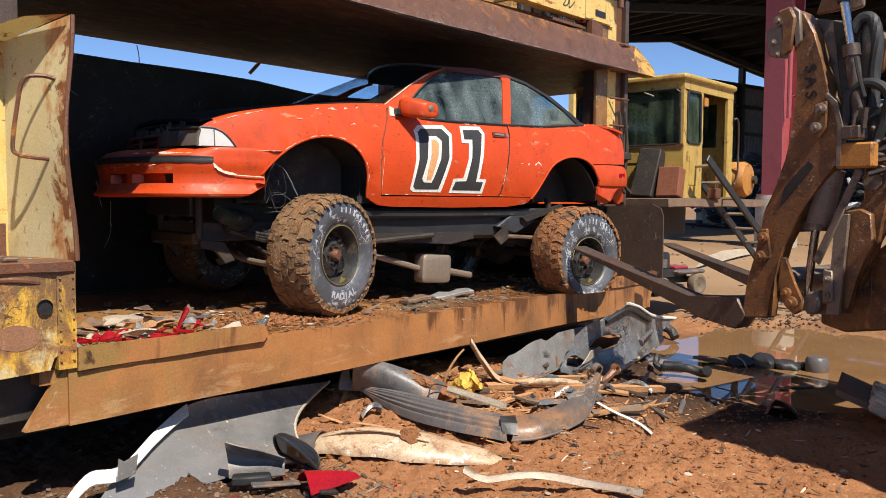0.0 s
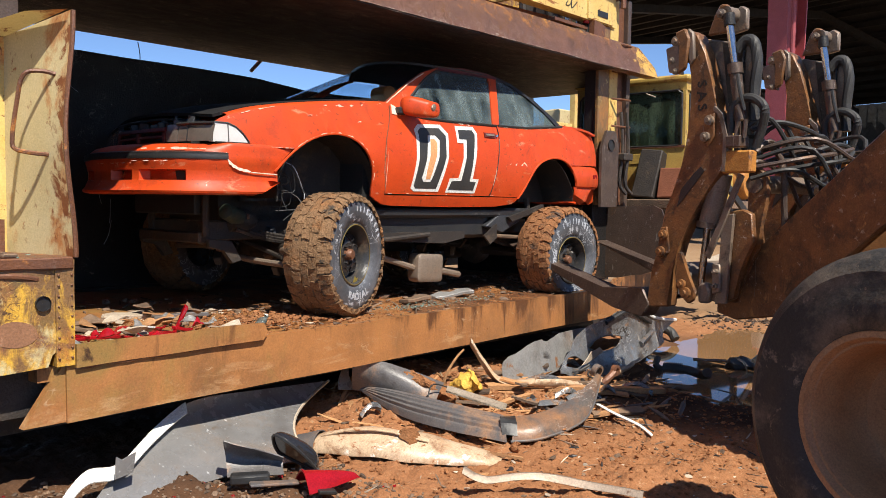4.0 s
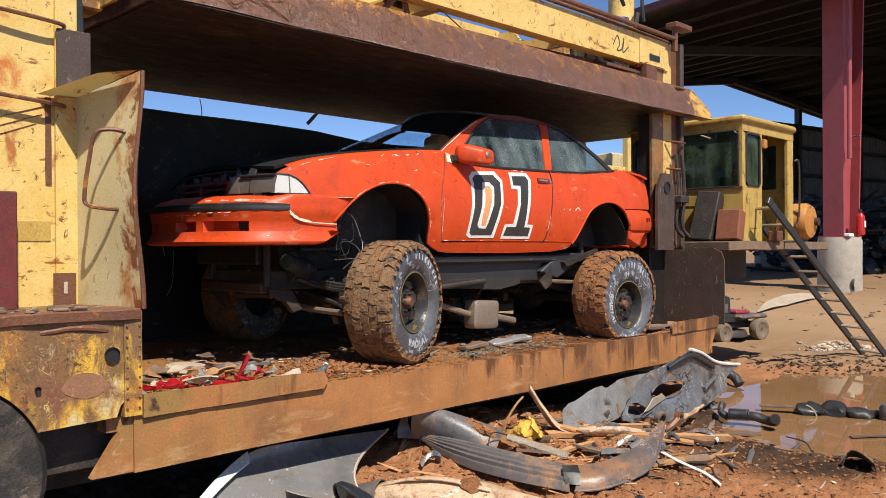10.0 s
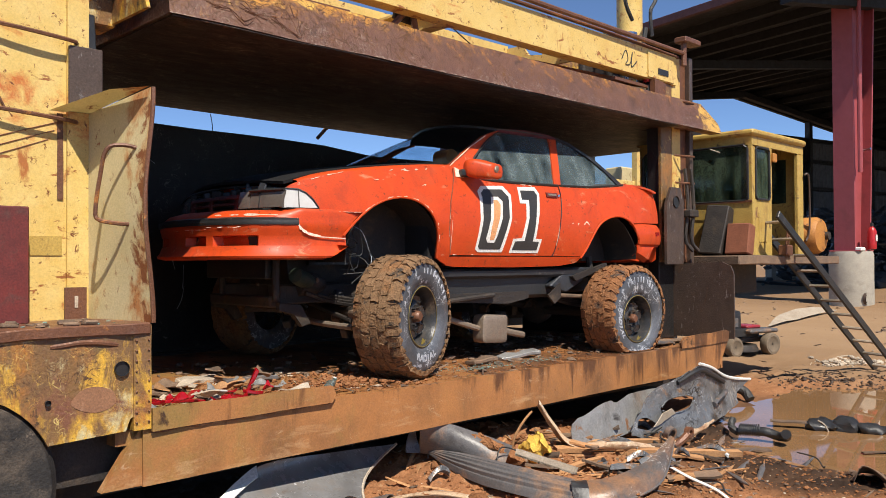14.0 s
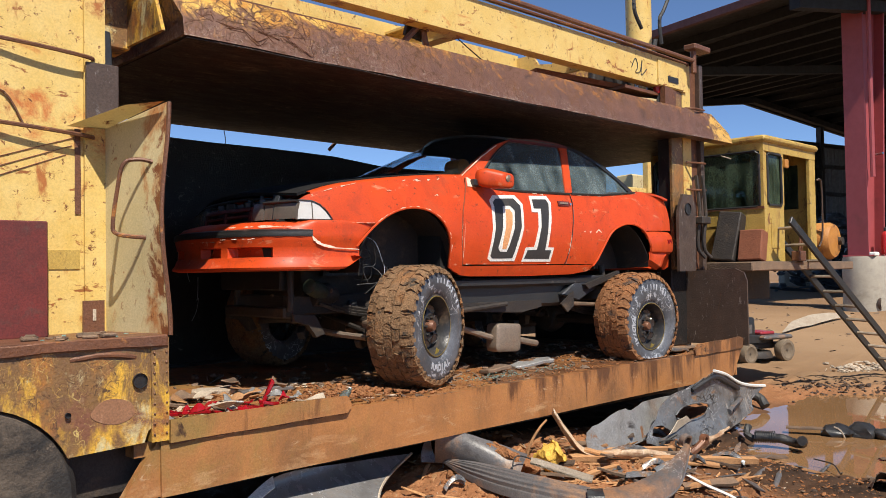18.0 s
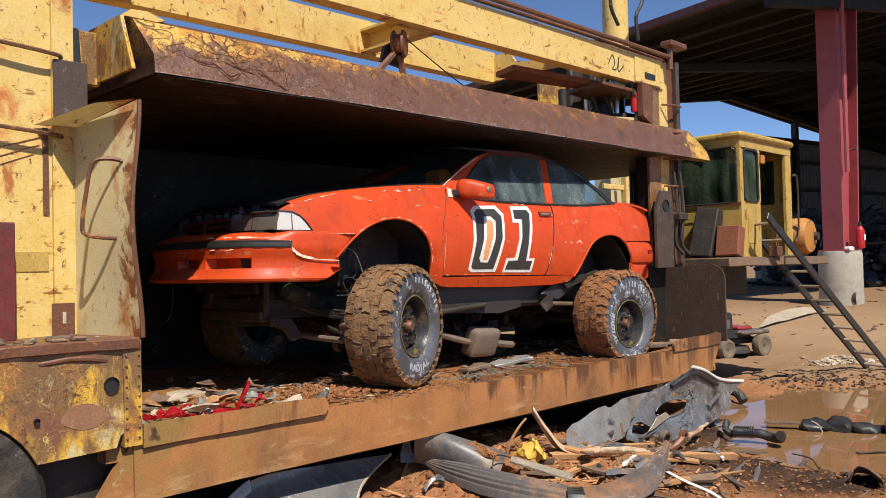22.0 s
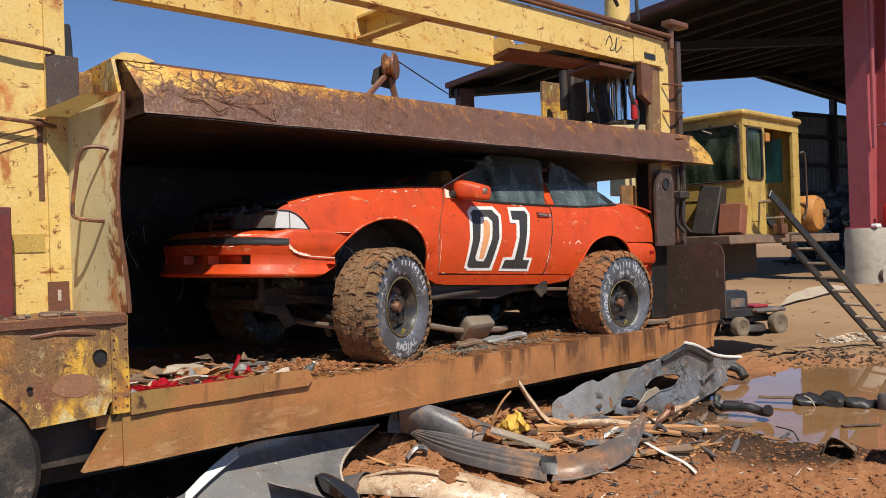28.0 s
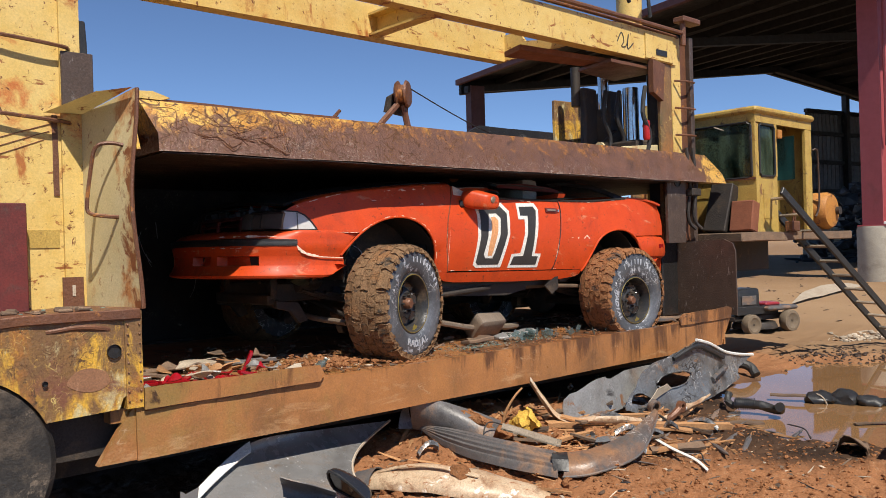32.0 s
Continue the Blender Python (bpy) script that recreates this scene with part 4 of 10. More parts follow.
        if k % 2:
            x, z = random.uniform(-2.3, -1.6), random.uniform(1.7, 2.4)
        dx, dz = random.uniform(-0.12, 0.12), random.uniform(0.05, 0.22)
        scr.append(tube(curve([(x, 2.497, z), (x + 0.6 * dx, 2.493, z + 0.4 * dz), (x + dx, 2.497, z + dz)], 4), random.uniform(0.0015, 0.004), 4))
    tagged(part("scratch", deeper(join(*scr)), "letter", c, "pale scratches on the wall"), kind="stuff")
    part("bent_rod", deeper(tube([(0.78, 2.6, 2.72), (0.95, 2.55, 2.92)], 0.018, 6)), "rust", c)
    # towers
    def tower(x0, x1, y0, y1, z0, z1, name="tower", mat="yellow"):
        b = box(x0, y0, z0, x1, y1, z1, 0.012)
        cuts(b, "z", [z0 + 0.3 * k for k in range(1, int((z1 - z0) / 0.3))])
        return part(name, rough_up(b, 0.006, 2.2), mat, c)
    tower(-3.3, -2.29, 0.5, 1.0, 1.2, 5.2)
    part("corner_angle", box(-2.36, 0.478, 1.227, -2.25, 0.499, 5.2), "yellow", c)
    tower(-3.3, -2.30, 1.9, 2.4, 1.2, 5.2)
    part("tower_rail", box(-2.29, 0.52, 2.35, -2.245, 0.62, 5.2, 0.006), "rust", c)
    part("rubber_block", rough_up(cuts(box(-2.245, 0.53, 2.5, -2.19, 0.61, 2.86, 0.008), "z", [2.58, 2.66, 2.74]), 0.012, 9), "black", c)
    # bent plate with its grab handle, and the flange over it
    plate = prism([(-0.012, 1.22), (0.49, 1.22), (0.49, 2.31), (0.0, 2.40)], 0.018, "x", at=0)
    cuts(plate, "z", [1.35, 1.5, 1.65, 1.8, 1.95, 2.1, 2.25])
    cuts(plate, "y", [0.1, 0.2, 0.3, 0.4])
    lift(plate, lambda q: (q.x - 2.155 - 0.2 * q.y + 0.022 * math.cos((q.z - 1.22) * 5.3) * (1 - 2 * q.y), q.y, q.z))
    part("side_plate", plate, "pale", c, "bent pale yellow plate streaked with rust")
    edge = tube([(-2.145 + 0.022 * math.cos((z - 1.22) * 5.3), -0.012, z) for z in np.linspace(1.22, 2.4, 24)], 0.012, 6)
    part("plate_edge", edge, "rust", c)
    fl = bmesh.new()
    q = [fl.verts.new(p) for p in ((-2.15, -0.02, 2.40), (-2.25, 0.5, 2.31), (-2.45, 0.49, 2.31), (-2.30, 0.10, 2.38))]
    fl.faces.new(q)
    bmesh.ops.solidify(fl, geom=fl.faces[:], thickness=0.015)
    part("top_flange", fl, "pale", c)
    h = curve([(-2.17, 0.08, 2.10), (-2.235, 0.10, 2.11), (-2.30, 0.13, 2.085), (-2.32, 0.16, 1.95), (-2.335, 0.18, 1.78), (-2.32, 0.17, 1.735), (-2.255, 0.14, 1.72), (-2.19, 0.12, 1.715)], 4)
    part("grab_handle", tube(h, 0.011, 7), "rust", c, "bent rebar grab handle")
    part("slotted_tab", prism([(-2.40, 1.22), (-2.29, 1.22), (-2.29, 1.395), (-2.40, 1.395)], 0.012, "y", at=0.40), "rust", c)
    part("slot", box(-2.352, 0.396, 1.29, -2.335, 0.3995, 1.35), "pale_scrap", c)
    part("red_post", box(-2.85, 0.36, 1.22, -2.585, 0.44, 1.80, 0.006), "grille_red", c)
    # lower box with its wheel arch cut out
    arch = [(-3.05 + 0.46 * math.cos(a), 0.50 + 0.46 * math.sin(a)) for a in np.linspace(0.42, 2.0, 12)]
    outline = [(-2.195, 1.215), (-2.195, 0.80), (-2.25, 0.76), (-2.27, 0.705), (-2.62, 0.69)] + arch[0:] + [(-3.6, 0.92), (-3.6, 1.215)]
    fr = prism(outline, 0.02, "y", at=-0.03)
    cuts(fr, "x", [-2.3, -2.45, -2.6, -2.75])
    part("box_front", rough_up(fr, 0.001, 3), "gold", c, "chipped yellow and rust box front")
    random.seed(91)
    for cx, cz, a, b in ((-2.42, 0.875, 0.105, 0.058),):
        pts = [(cx + a * math.cos(t) * (1 + 0.06 * math.sin(3 * t + cx)), cz + b * math.sin(t) * (1 + 0.08 * math.sin(2 * t + cx))) for t in np.linspace(0, math.tau, 40)[:-1]]
        part("bare_patch", prism(pts, 0.004, "y", at=-0.0325), "bare_rust", c, "smooth bare rust patch")
    part("box_flange", rough_up(cuts(box(-3.6, -0.048, 1.17, -2.15, -0.032, 1.224, 0.006), "x", [-2.2 - 0.06 * k for k in range(12)]), 0.010, 6), "rust", c, "dented rusty flange")
    part("dent_fold", rough_up(tube(curve([(-2.62, -0.022, 1.135), (-2.50, -0.028, 1.145), (-2.40, -0.028, 1.14), (-2.31, -0.020, 1.125)], 5), 0.014, 8), 0.006, 9), "rust", c, "folded dent under the flange")
    random.seed(19)
    for k in range(26):
        x, y, q = random.uniform(-2.75, -2.22), random.uniform(0.0, 0.36), random.uniform(0.006, 0.016) if k % 2 else random.uniform(0.015, 0.045)
        part("glass_crumb" if k % 2 else "dirt_lump", rough_up(box(-q, -q * 0.7, 0, q, q * 0.7, q * 0.6, q * 0.2), 0.008, 20, k), "shard" if k % 2 else "mud_part", c, "", pose(x, y, 1.222, 0, 0, random.uniform(0, 180)))
    # brown plate beside the tower and the rust run on its corner
    part("flange_plate", box(-2.36, 0.455, 2.33, -2.185, 0.474, 2.66, 0.004), "grey_steel", c, "brown flange plate")
    part("rust_run", rough_up(cuts(box(-2.405, 0.493, 1.85, -2.375, 0.499, 2.30), "z", [1.95, 2.05, 2.15]), 0.004, 9), "rust", c)
    part("scrape_line", tube(curve([(-2.9, 0.494, 2.47), (-2.75, 0.492, 2.45), (-2.66, 0.492, 2.30)], 4), 0.006, 5), "rust", c)
    for k in range(3):
        part("scrape_line", tube([(-2.9, 0.496, 1.98 + 0.05 * k), (-2.45 + 0.03 * k, 0.496, 2.16 + 0.05 * k)], 0.003, 4), "bare_rust", c)
    part("band", box(-3.2, 0.4955, 1.56, -2.38, 0.4995, 1.66), "cab", c, "yellow repainted band")
    part("box_side", rough_up(cuts(prism([(-0.04, 0.70), (0.49, 0.72), (0.49, 1.215), (-0.04, 1.215)], 0.09, "x", at=-2.235), "z", [0.8, 0.9, 1.0, 1.1]), 0.006, 4), "gold", c, "rust-brown riveted end plate")
    for k in range(9):
        for x in (-2.222, -2.16):
            part("rivet", lathe([(0.001, -0.006), (0.005, -0.004), (0.006, 0.002)], 8, "y", False), "rust", c, "", pose(x, -0.042, 0.74 + 0.05 * k))
    part("box_top", rough_up(cuts(box(-3.6, -0.03, 1.20, -2.15, 0.5, 1.225), "x", [-2.3, -2.5, -2.7]), 0.008, 3), "rust", c)
    hole = lathe([(0.036, 0), (0.036, 0.012), (0.001, 0.0121)], 24, "y", False)
    part("hole", move(hole, pose(-2.295, -0.047, 1.01)), "black", c, "round hole")
    hole = lathe([(0.013, 0), (0.013, 0.012), (0.001, 0.0121)], 16, "y", False)
    part("hole", move(hole, pose(-2.635, -0.047, 0.885)), "black", c)
    part("box_lining", box(-3.6, 0.12, 0.45, -2.22, 0.16, 1.2), "dark", c)
    # channel end slanted along the box's shadow, which this shape stands in for
    part("gusset", prism([(-2.38, 0.42), (-2.17, 0.42), (-2.17, 0.70), (-2.19, 0.70)], 0.05, "y", at=-0.005), "bed", c)
    # trailer wheel
    w = lathe([(0.24, -0.02), (0.3, -0.04), (0.44, -0.04), (0.475, 0.0), (0.48, 0.1), (0.475, 0.2), (0.44, 0.24), (0.24, 0.22)], 40, "y")
    part("trailer_tyre", move(w, pose(-3.05, 0.02, 0.50)), "rubber", c, "worn trailer tyre")
    part("trailer_rim", move(lathe([(0.02, 0.02), (0.2, 0.04), (0.24, 0.0), (0.25, 0.1)], 24, "y"), pose(-3.05, 0.02, 0.50)), "rust", c)
    part("drawbar", box(-4.4, 0.6, 0.62, -2.4, 0.8, 0.8), "dark", c)
    # ladder rungs and scratches on the near tower
    for z in (2.70, 2.28):
        part("rung", tube(curve([(-2.9, 0.47, z + 0.02), (-2.62, 0.44, z), (-2.36, 0.44, z - 0.02), (-2.31, 0.49, z - 0.02)], 3), 0.011, 6), "rust", c)
    # overhead beams: two channels with cross pieces
    def channel(y, d, x0, x1, z0, z1):
        """A channel beam along x: web at y, flanges reaching d metres from it."""
        s = 0.02 if d > 0 else -0.02
        return prism([(y, z0), (y + d, z0), (y + d, z0 + 0.02), (y + s, z0 + 0.02), (y + s, z1 - 0.02), (y + d, z1 - 0.02), (y + d, z1), (y, z1)], x1 - x0, "x", at=x0)
    part("front_beam", channel(0.56, 0.13, -2.29, 4.0, 3.39, 3.69), "yellow", c, "pale yellow channel beam")
    part("rear_beam", channel(1.50, 0.13, -2.29, 2.34, 3.39, 3.69), "yellow", c, "pale yellow channel beam")
    for x in (-1.5, 0.70):
        part("cross_piece", move(channel(0, 0.12, 0, 0.92, 3.40, 3.60), pose(x, 0.58, 0, 0, 0, 90)), "yellow", c)
    end = prism([(0.58, 3.40), (1.64, 3.40), (1.64, 3.66), (1.3, 3.66), (1.22, 3.55), (1.05, 3.52), (0.98, 3.66), (0.58, 3.69)], 0.03, "x", at=2.32)
    part("end_piece", end, "yellow", c, "torch-cut end piece")
    part("beam_patch", box(3.42, 0.545, 3.40, 3.92, 0.558, 3.66), "yellow", c)
    part("paint_mark", tube(curve([(2.95, 0.557, 3.50), (3.02, 0.557, 3.60), (3.06, 0.557, 3.52), (3.02, 0.557, 3.46), (3.10, 0.557, 3.48), (3.14, 0.557, 3.60), (3.12, 0.557, 3.45), (3.22, 0.557, 3.52)], 5), 0.005, 5), "hose", c, "black scrawled paint mark")
    part("beam_slot", box(3.60, 0.538, 3.45, 3.80, 0.5449, 3.51), "black", c)
    part("hydraulic_pipe", tube(curve([(0.5, 0.52, 3.76), (2.2, 0.52, 3.75), (3.4, 0.51, 3.74), (4.05, 0.5, 3.73)], 4), 0.024, 8), "rust", c)
    part("hydraulic_pipe", tube(curve([(0.5, 0.60, 3.74), (2.5, 0.58, 3.73), (4.05, 0.57, 3.70)], 4), 0.018, 8), "rust", c)
    # brackets between the beams and the far tower
    part("bracket_plate", prism([(2.9, 0.60), (3.75, 0.60), (3.75, 1.2), (3.0, 1.1)], 0.03, "z", at=3.30), "rust", c)
    part("bracket_plate", prism([(1.9, 0.9), (3.4, 0.75), (3.4, 0.95), (2.0, 1.2)], 0.05, "z", at=3.34), "brick_block", c)
    # far tower with its ladder strip
    tw = box(3.72, 0.62, 0.70, 4.05, 0.76, 3.39, 0.01)
    part("tower", cuts(tw, "z", [1.2, 1.8, 2.4, 3.0]), "black_steel", c, "dark greasy end tower")
    part("tower_face", rough_up(cuts(box(3.70, 0.575, 1.50, 3.92, 0.615, 3.39, 0.006), "z", [1.8, 2.2, 2.6, 3.0, 3.2]), 0.004, 4), "gold", c, "worn yellow and rust tower face")
    part("tower_guard", prism([(3.50, 3.05), (3.68, 2.97), (3.72, 3.36), (3.50, 3.39)], 0.06, "y", at=0.52), "rust", c)
    part("ladder_rail", box(4.22, 0.53, 0.8, 4.29, 0.60, 3.72, 0.006), "grey_steel", c)
    part("ladder_back", box(4.10, 0.585, 1.5, 4.22, 0.61, 3.70), "rust", c, "brown rusty ladder plate")
    part("ladder_strip", box(3.93, 0.580, 1.9, 4.10, 0.606, 3.70), "yellow", c, "pale yellow strip behind the rungs")
    for z in (3.22, 2.93, 2.64, 2.35, 2.06):
        part("rung", tube([(3.95, 0.56, z), (4.05, 0.47, z - 0.01), (4.25, 0.50, z)], 0.011, 6), "rust", c)
    plate = prism([(3.62, 1.48), (3.95, 1.48), (3.97, 2.15), (3.9, 2.28), (3.72, 2.28), (3.62, 2.1)], 0.03, "y", at=0.47)
    part("hook_plate", plate, "grey_steel", c)
    ho = lathe([(0.06, 0), (0.06, 0.01), (0.001, 0.0101)], 20, "y", False)
    part("hole", move(ho, pose(3.80, 0.458, 2.13)), "black", c)
    for y, x in ((0.50, 4.05), (0.47, 4.12)):
        part("hydraulic_line", tube(curve([(x, y, 2.5), (x + 0.02, y - 0.02, 2.1), (x, y, 1.75), (x + 0.08, y - 0.04, 1.62)], 5), 0.02, 7), "dark", c)
    part("valve_block", box(4.02, 0.42, 1.98, 4.2, 0.52, 2.06, 0.01), "dark", c)
    part("top_pipe_stub", tube([(4.05, 0.5, 3.6), (4.05, 0.5, 3.88)], 0.03, 8), "rust", c)
    part("top_cap", box(3.97, 0.43, 3.84, 4.3, 0.57, 3.90, 0.01), "rust", c)
    part("bent_hose", tube(curve([(3.75, 0.7, 3.9), (3.72, 0.7, 4.15), (3.85, 0.72, 4.3), (4.05, 0.72, 4.6)], 5), 0.02, 7), "hose", c)
    part("bent_hose", tube(curve([(3.45, 0.75, 4.02), (3.32, 0.75, 4.2), (3.42, 0.8, 4.5)], 5), 0.02, 7), "hose", c)
    part("cylinder", lathe([(0.14, 3.7), (0.14, 5.4)], 20, "z"), "yellow", c, "yellow hydraulic cylinder", pose(3.85, 1.04, 0))
    # rams, ram housings and the small parts behind the lid
    part("ram_rod", lathe([(0.06, 2.98), (0.06, 3.4)], 16, "z"), "chrome", c, "", pose(3.62, 1.25, 0))
    part("ram_rod", lathe([(0.05, 2.98), (0.05, 3.4)], 16, "z"), "dark", c, "", pose(3.2, 1.3, 0))
    # flap at the end of the bed
    fl = prism([(-0.06, 0.72), (0.74, 0.72), (0.78, 1.2), (0.72, 1.28), (0.74, 1.48), (0.06, 1.50), (-0.03, 1.46), (-0.06, 1.38)], 0.02, "x", at=4.0)
    cuts(fl, "z", [0.9, 1.1, 1.3])
    part("end_flap", rough_up(fl, 0.008, 3), "grey_steel", c, "brown bent steel flap")
    # operator platform and cab
    part("platform", rough_up(cuts(box(4.3, 0.02, 1.47, 7.08, 2.3, 1.57, 0.01), "x", [4.8, 5.3, 5.8, 6.3]), 0.01, 2), "mud_part", c, "mud-crusted platform edge")
    part("platform_beam", box(3.9, 0.9, 1.1, 6.6, 1.1, 1.47), "dark", c)
    part("platform_beam", box(3.9, 1.7, 1.1, 6.6, 1.9, 1.47), "dark", c)
    part("leg", box(4.0, 0.75, 0.03, 4.3, 1.2, 1.2), "dark", c)
    part("leg", box(4.0, 1.7, 0.03, 4.3, 2.2, 1.2), "dark", c)


build_crusher()


def build_lid():
    """The pressing lid: its own frame has z 0 at the lower front edge."""
    lid = bmesh.new()
    x0, x1 = -2.03, 3.90
    n = 60
    rows = []
    for i in range(n + 1):
        t = i / n
        xb = x0 + (x1 - x0) * t
        xt = (x0 - 0.06) + (x1 - 0.14 - x0) * t
        d = 0.008 * noise.noise(Vector((xb * 1.3, 0, 0)))
        e = 0.005 * noise.noise(Vector((xb * 2.1, 3, 0))) + 0.003 * noise.noise(Vector((xb * 9, 3, 0)))
        back = 2.42 if xb < 3.05 else 0.13          # past the towers only the lip goes on
        rows.append([lid.verts.new((xb, 0.0 + d, 0.0 + e)), lid.verts.new((xb * 0.995, 0.03 + d, 0.10 + e)), lid.verts.new((xt, 0.12 + d, 0.29)), lid.verts.new((xt, back - 0.04 if back > 1 else back + 0.01, 0.29)), lid.verts.new((xb, back, 0.0))])
    for a, b in zip(rows, rows[1:]):
        for k in range(5):
            lid.faces.new((a[k], a[(k + 1) % 5], b[(k + 1) % 5], b[k]))
    lid.faces.new(rows[0]), lid.faces.new(rows[-1][::-1])
    press = part("press_lid", deeper(lid, None), "rust_yellow", crusher, "heavy rusty press lid with scraped edges")
    # separate sheet, its colour darkened for the shade under the lid
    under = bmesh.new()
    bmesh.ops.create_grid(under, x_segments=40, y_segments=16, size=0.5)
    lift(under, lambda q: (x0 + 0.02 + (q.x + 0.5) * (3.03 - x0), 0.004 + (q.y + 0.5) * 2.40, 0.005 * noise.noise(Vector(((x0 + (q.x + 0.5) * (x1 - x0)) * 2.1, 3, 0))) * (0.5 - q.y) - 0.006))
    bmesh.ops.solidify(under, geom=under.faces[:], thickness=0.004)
    part("underside", deeper(under, None), "under", press, "scraped underside, near-black for its shade")
    part("end_cap", deeper(cuts(prism([(0.0, 0.0), (2.4, 0.0), (2.4, 0.30), (0.13, 0.30)], 0.02, "x", at=-2.15), "y", [0.5, 1.0]), None), "gold", press, "chipped yellow end cap")
    guide = box(-2.32, 0.42, -0.02, -2.13, 0.62, 0.27, 0.01)
    part("guide_shoe", deeper(guide, None), "gold", press)
    part("curled_edge", deeper(prism([(-2.12, 0.30), (-1.95, 0.30), (-1.9, 0.315), (-2.0, 0.345), (-2.09, 0.34)], 0.3, "y", at=0.13), None), "yellow", press, "curled yellow edge")
    part("top_plate", deeper(rough_up(cuts(box(-1.95, 0.14, 0.292, -0.75, 0.30, 0.308), "x", [-1.7, -1.4, -1.1]), 0.006, 5), None), "rust", press)
    random.seed(23)
    scr = []
    for k in range(26):
        x, z = random.uniform(-2.0, -1.2), random.uniform(0.05, 0.2)
        pts = []
        for q in range(4):
            zz = min(0.27, max(0.02, z + random.uniform(-0.07, 0.09)))
            pts.append((x + random.uniform(-0.12, 0.12), (0.03 + (zz - 0.10) * 0.474 if zz > 0.1 else 0.3 * zz) - 0.004, zz))
        scr.append(tube(curve(pts, 5), random.uniform(0.001, 0.0022), 4))
    tagged(part("scratch", deeper(join(*scr), None), "rust", press, "dark scribbled scratches in the paint"), kind="stuff")
    # winch wheel on its stand, with the line
    for x in (-0.12, 0.06):
        part("winch_leg", deeper(tube([(-0.12 + x * 1.6, 0.30, 0.29), (-0.09 + x * 0.3, 0.30, 0.47)], 0.024, 6), None), "rust", press)
    wheel = lathe([(0.02, -0.05), (0.09, -0.045), (0.1, -0.03), (0.07, -0.02), (0.07, 0.02), (0.1, 0.03), (0.09, 0.045), (0.02, 0.05)], 24, "y")
    part("winch_wheel", deeper(move(wheel, pose(-0.07, 0.30, 0.55, 0, 0, 35)), None), "rust", press, "rusty pulley wheel")
    part("winch_frame", deeper(prism([(-0.20, 0.42), (0.0, 0.40), (0.02, 0.54), (-0.08, 0.58), (-0.17, 0.53)], 0.03, "y", at=0.34), None), "dark", press)
    part("winch_line", deeper(tube([Vector((0.0, 0.30, 0.60)).lerp(Vector((2.6, 1.2, 0.36)), t) - Vector((0, 0, 0.07 * math.sin(math.pi * t))) for t in np.linspace(0, 1, 14)], 0.005, 5), None), "hose", press)
    part("lug", deeper(move(lathe([(0.05, 0), (0.05, 0.03)], 14, "x"), pose(2.28, 0.35, 0.31)), None), "pale", press)
    part("lug", deeper(box(2.15, 0.32, 0.29, 2.45, 0.42, 0.33, 0.01), None), "rust", press)
    part("lid_wing", rough_up(cuts(box(3.70, 0.86, 0.0, 5.30, 2.9, 0.28, 0.01), "x", [4.2, 4.7]), 0.006, 3), "under", press, "rear corner of the lid, near-black for its shade")
    # rods, guards and hoses that ride on the lid between the beams
    part("guard_plate", rough_up(cuts(box(3.20, 1.60, 0.31, 3.68, 1.65, 0.98, 0.01), "z", [0.5, 0.8]), 0.01, 4), "gold", press, "rusty yellow guard plate")
    part("ram_housing", rough_up(cuts(box(3.20, 1.18, 0.31, 3.42, 1.26, 1.05, 0.02), "z", [0.5, 0.8]), 0.008, 5), "dark", press)
    part("ram_housing", rough_up(cuts(box(3.60, 1.16, 0.31, 3.86, 1.36, 1.05, 0.02), "z", [0.5, 0.8]), 0.008, 7), "dark", press)
    part("ram_housing", prism([(3.20, 0.31), (3.86, 0.31), (3.74, 0.50), (3.66, 0.62), (3.40, 0.46)], 0.05, "y", 0.008, 1.1), "dark", press)
    part("ram_rod", lathe([(0.085, 0.31), (0.085, 1.05)], 18, "z"), "chrome", press, "bright ram rod", pose(3.70, 0.95, 0))
    part("ram_foot", box(3.48, 0.72, 0.30, 3.92, 1.10, 0.46, 0.02), "dark", press)
    part("lid_bracket", prism([(3.05, 0.30), (3.70, 0.30), (3.70, 0.40), (3.1, 0.35)], 0.04, "y", 0.006, 0.62), "pale", press, "pale yellow lid bracket")
    part("red_sleeve", lathe([(0.032, 0.44), (0.037, 0.46), (0.037, 0.62), (0.032, 0.64)], 12, "z"), "extinguisher", press, "red and white hose sleeve", pose(3.50, 0.62, 0))
    for x, y in ((3.50, 0.95), (3.36, 1.02), (3.50, 0.62)):
        part("hose", tube(curve([(x, y, 1.0), (x - 0.06, y, 0.72), (x + 0.03, y - 0.02, 0.5), (x, y, 0.31)], 5), 0.024, 7), "hose", press)
    return press


press_lid = build_lid()


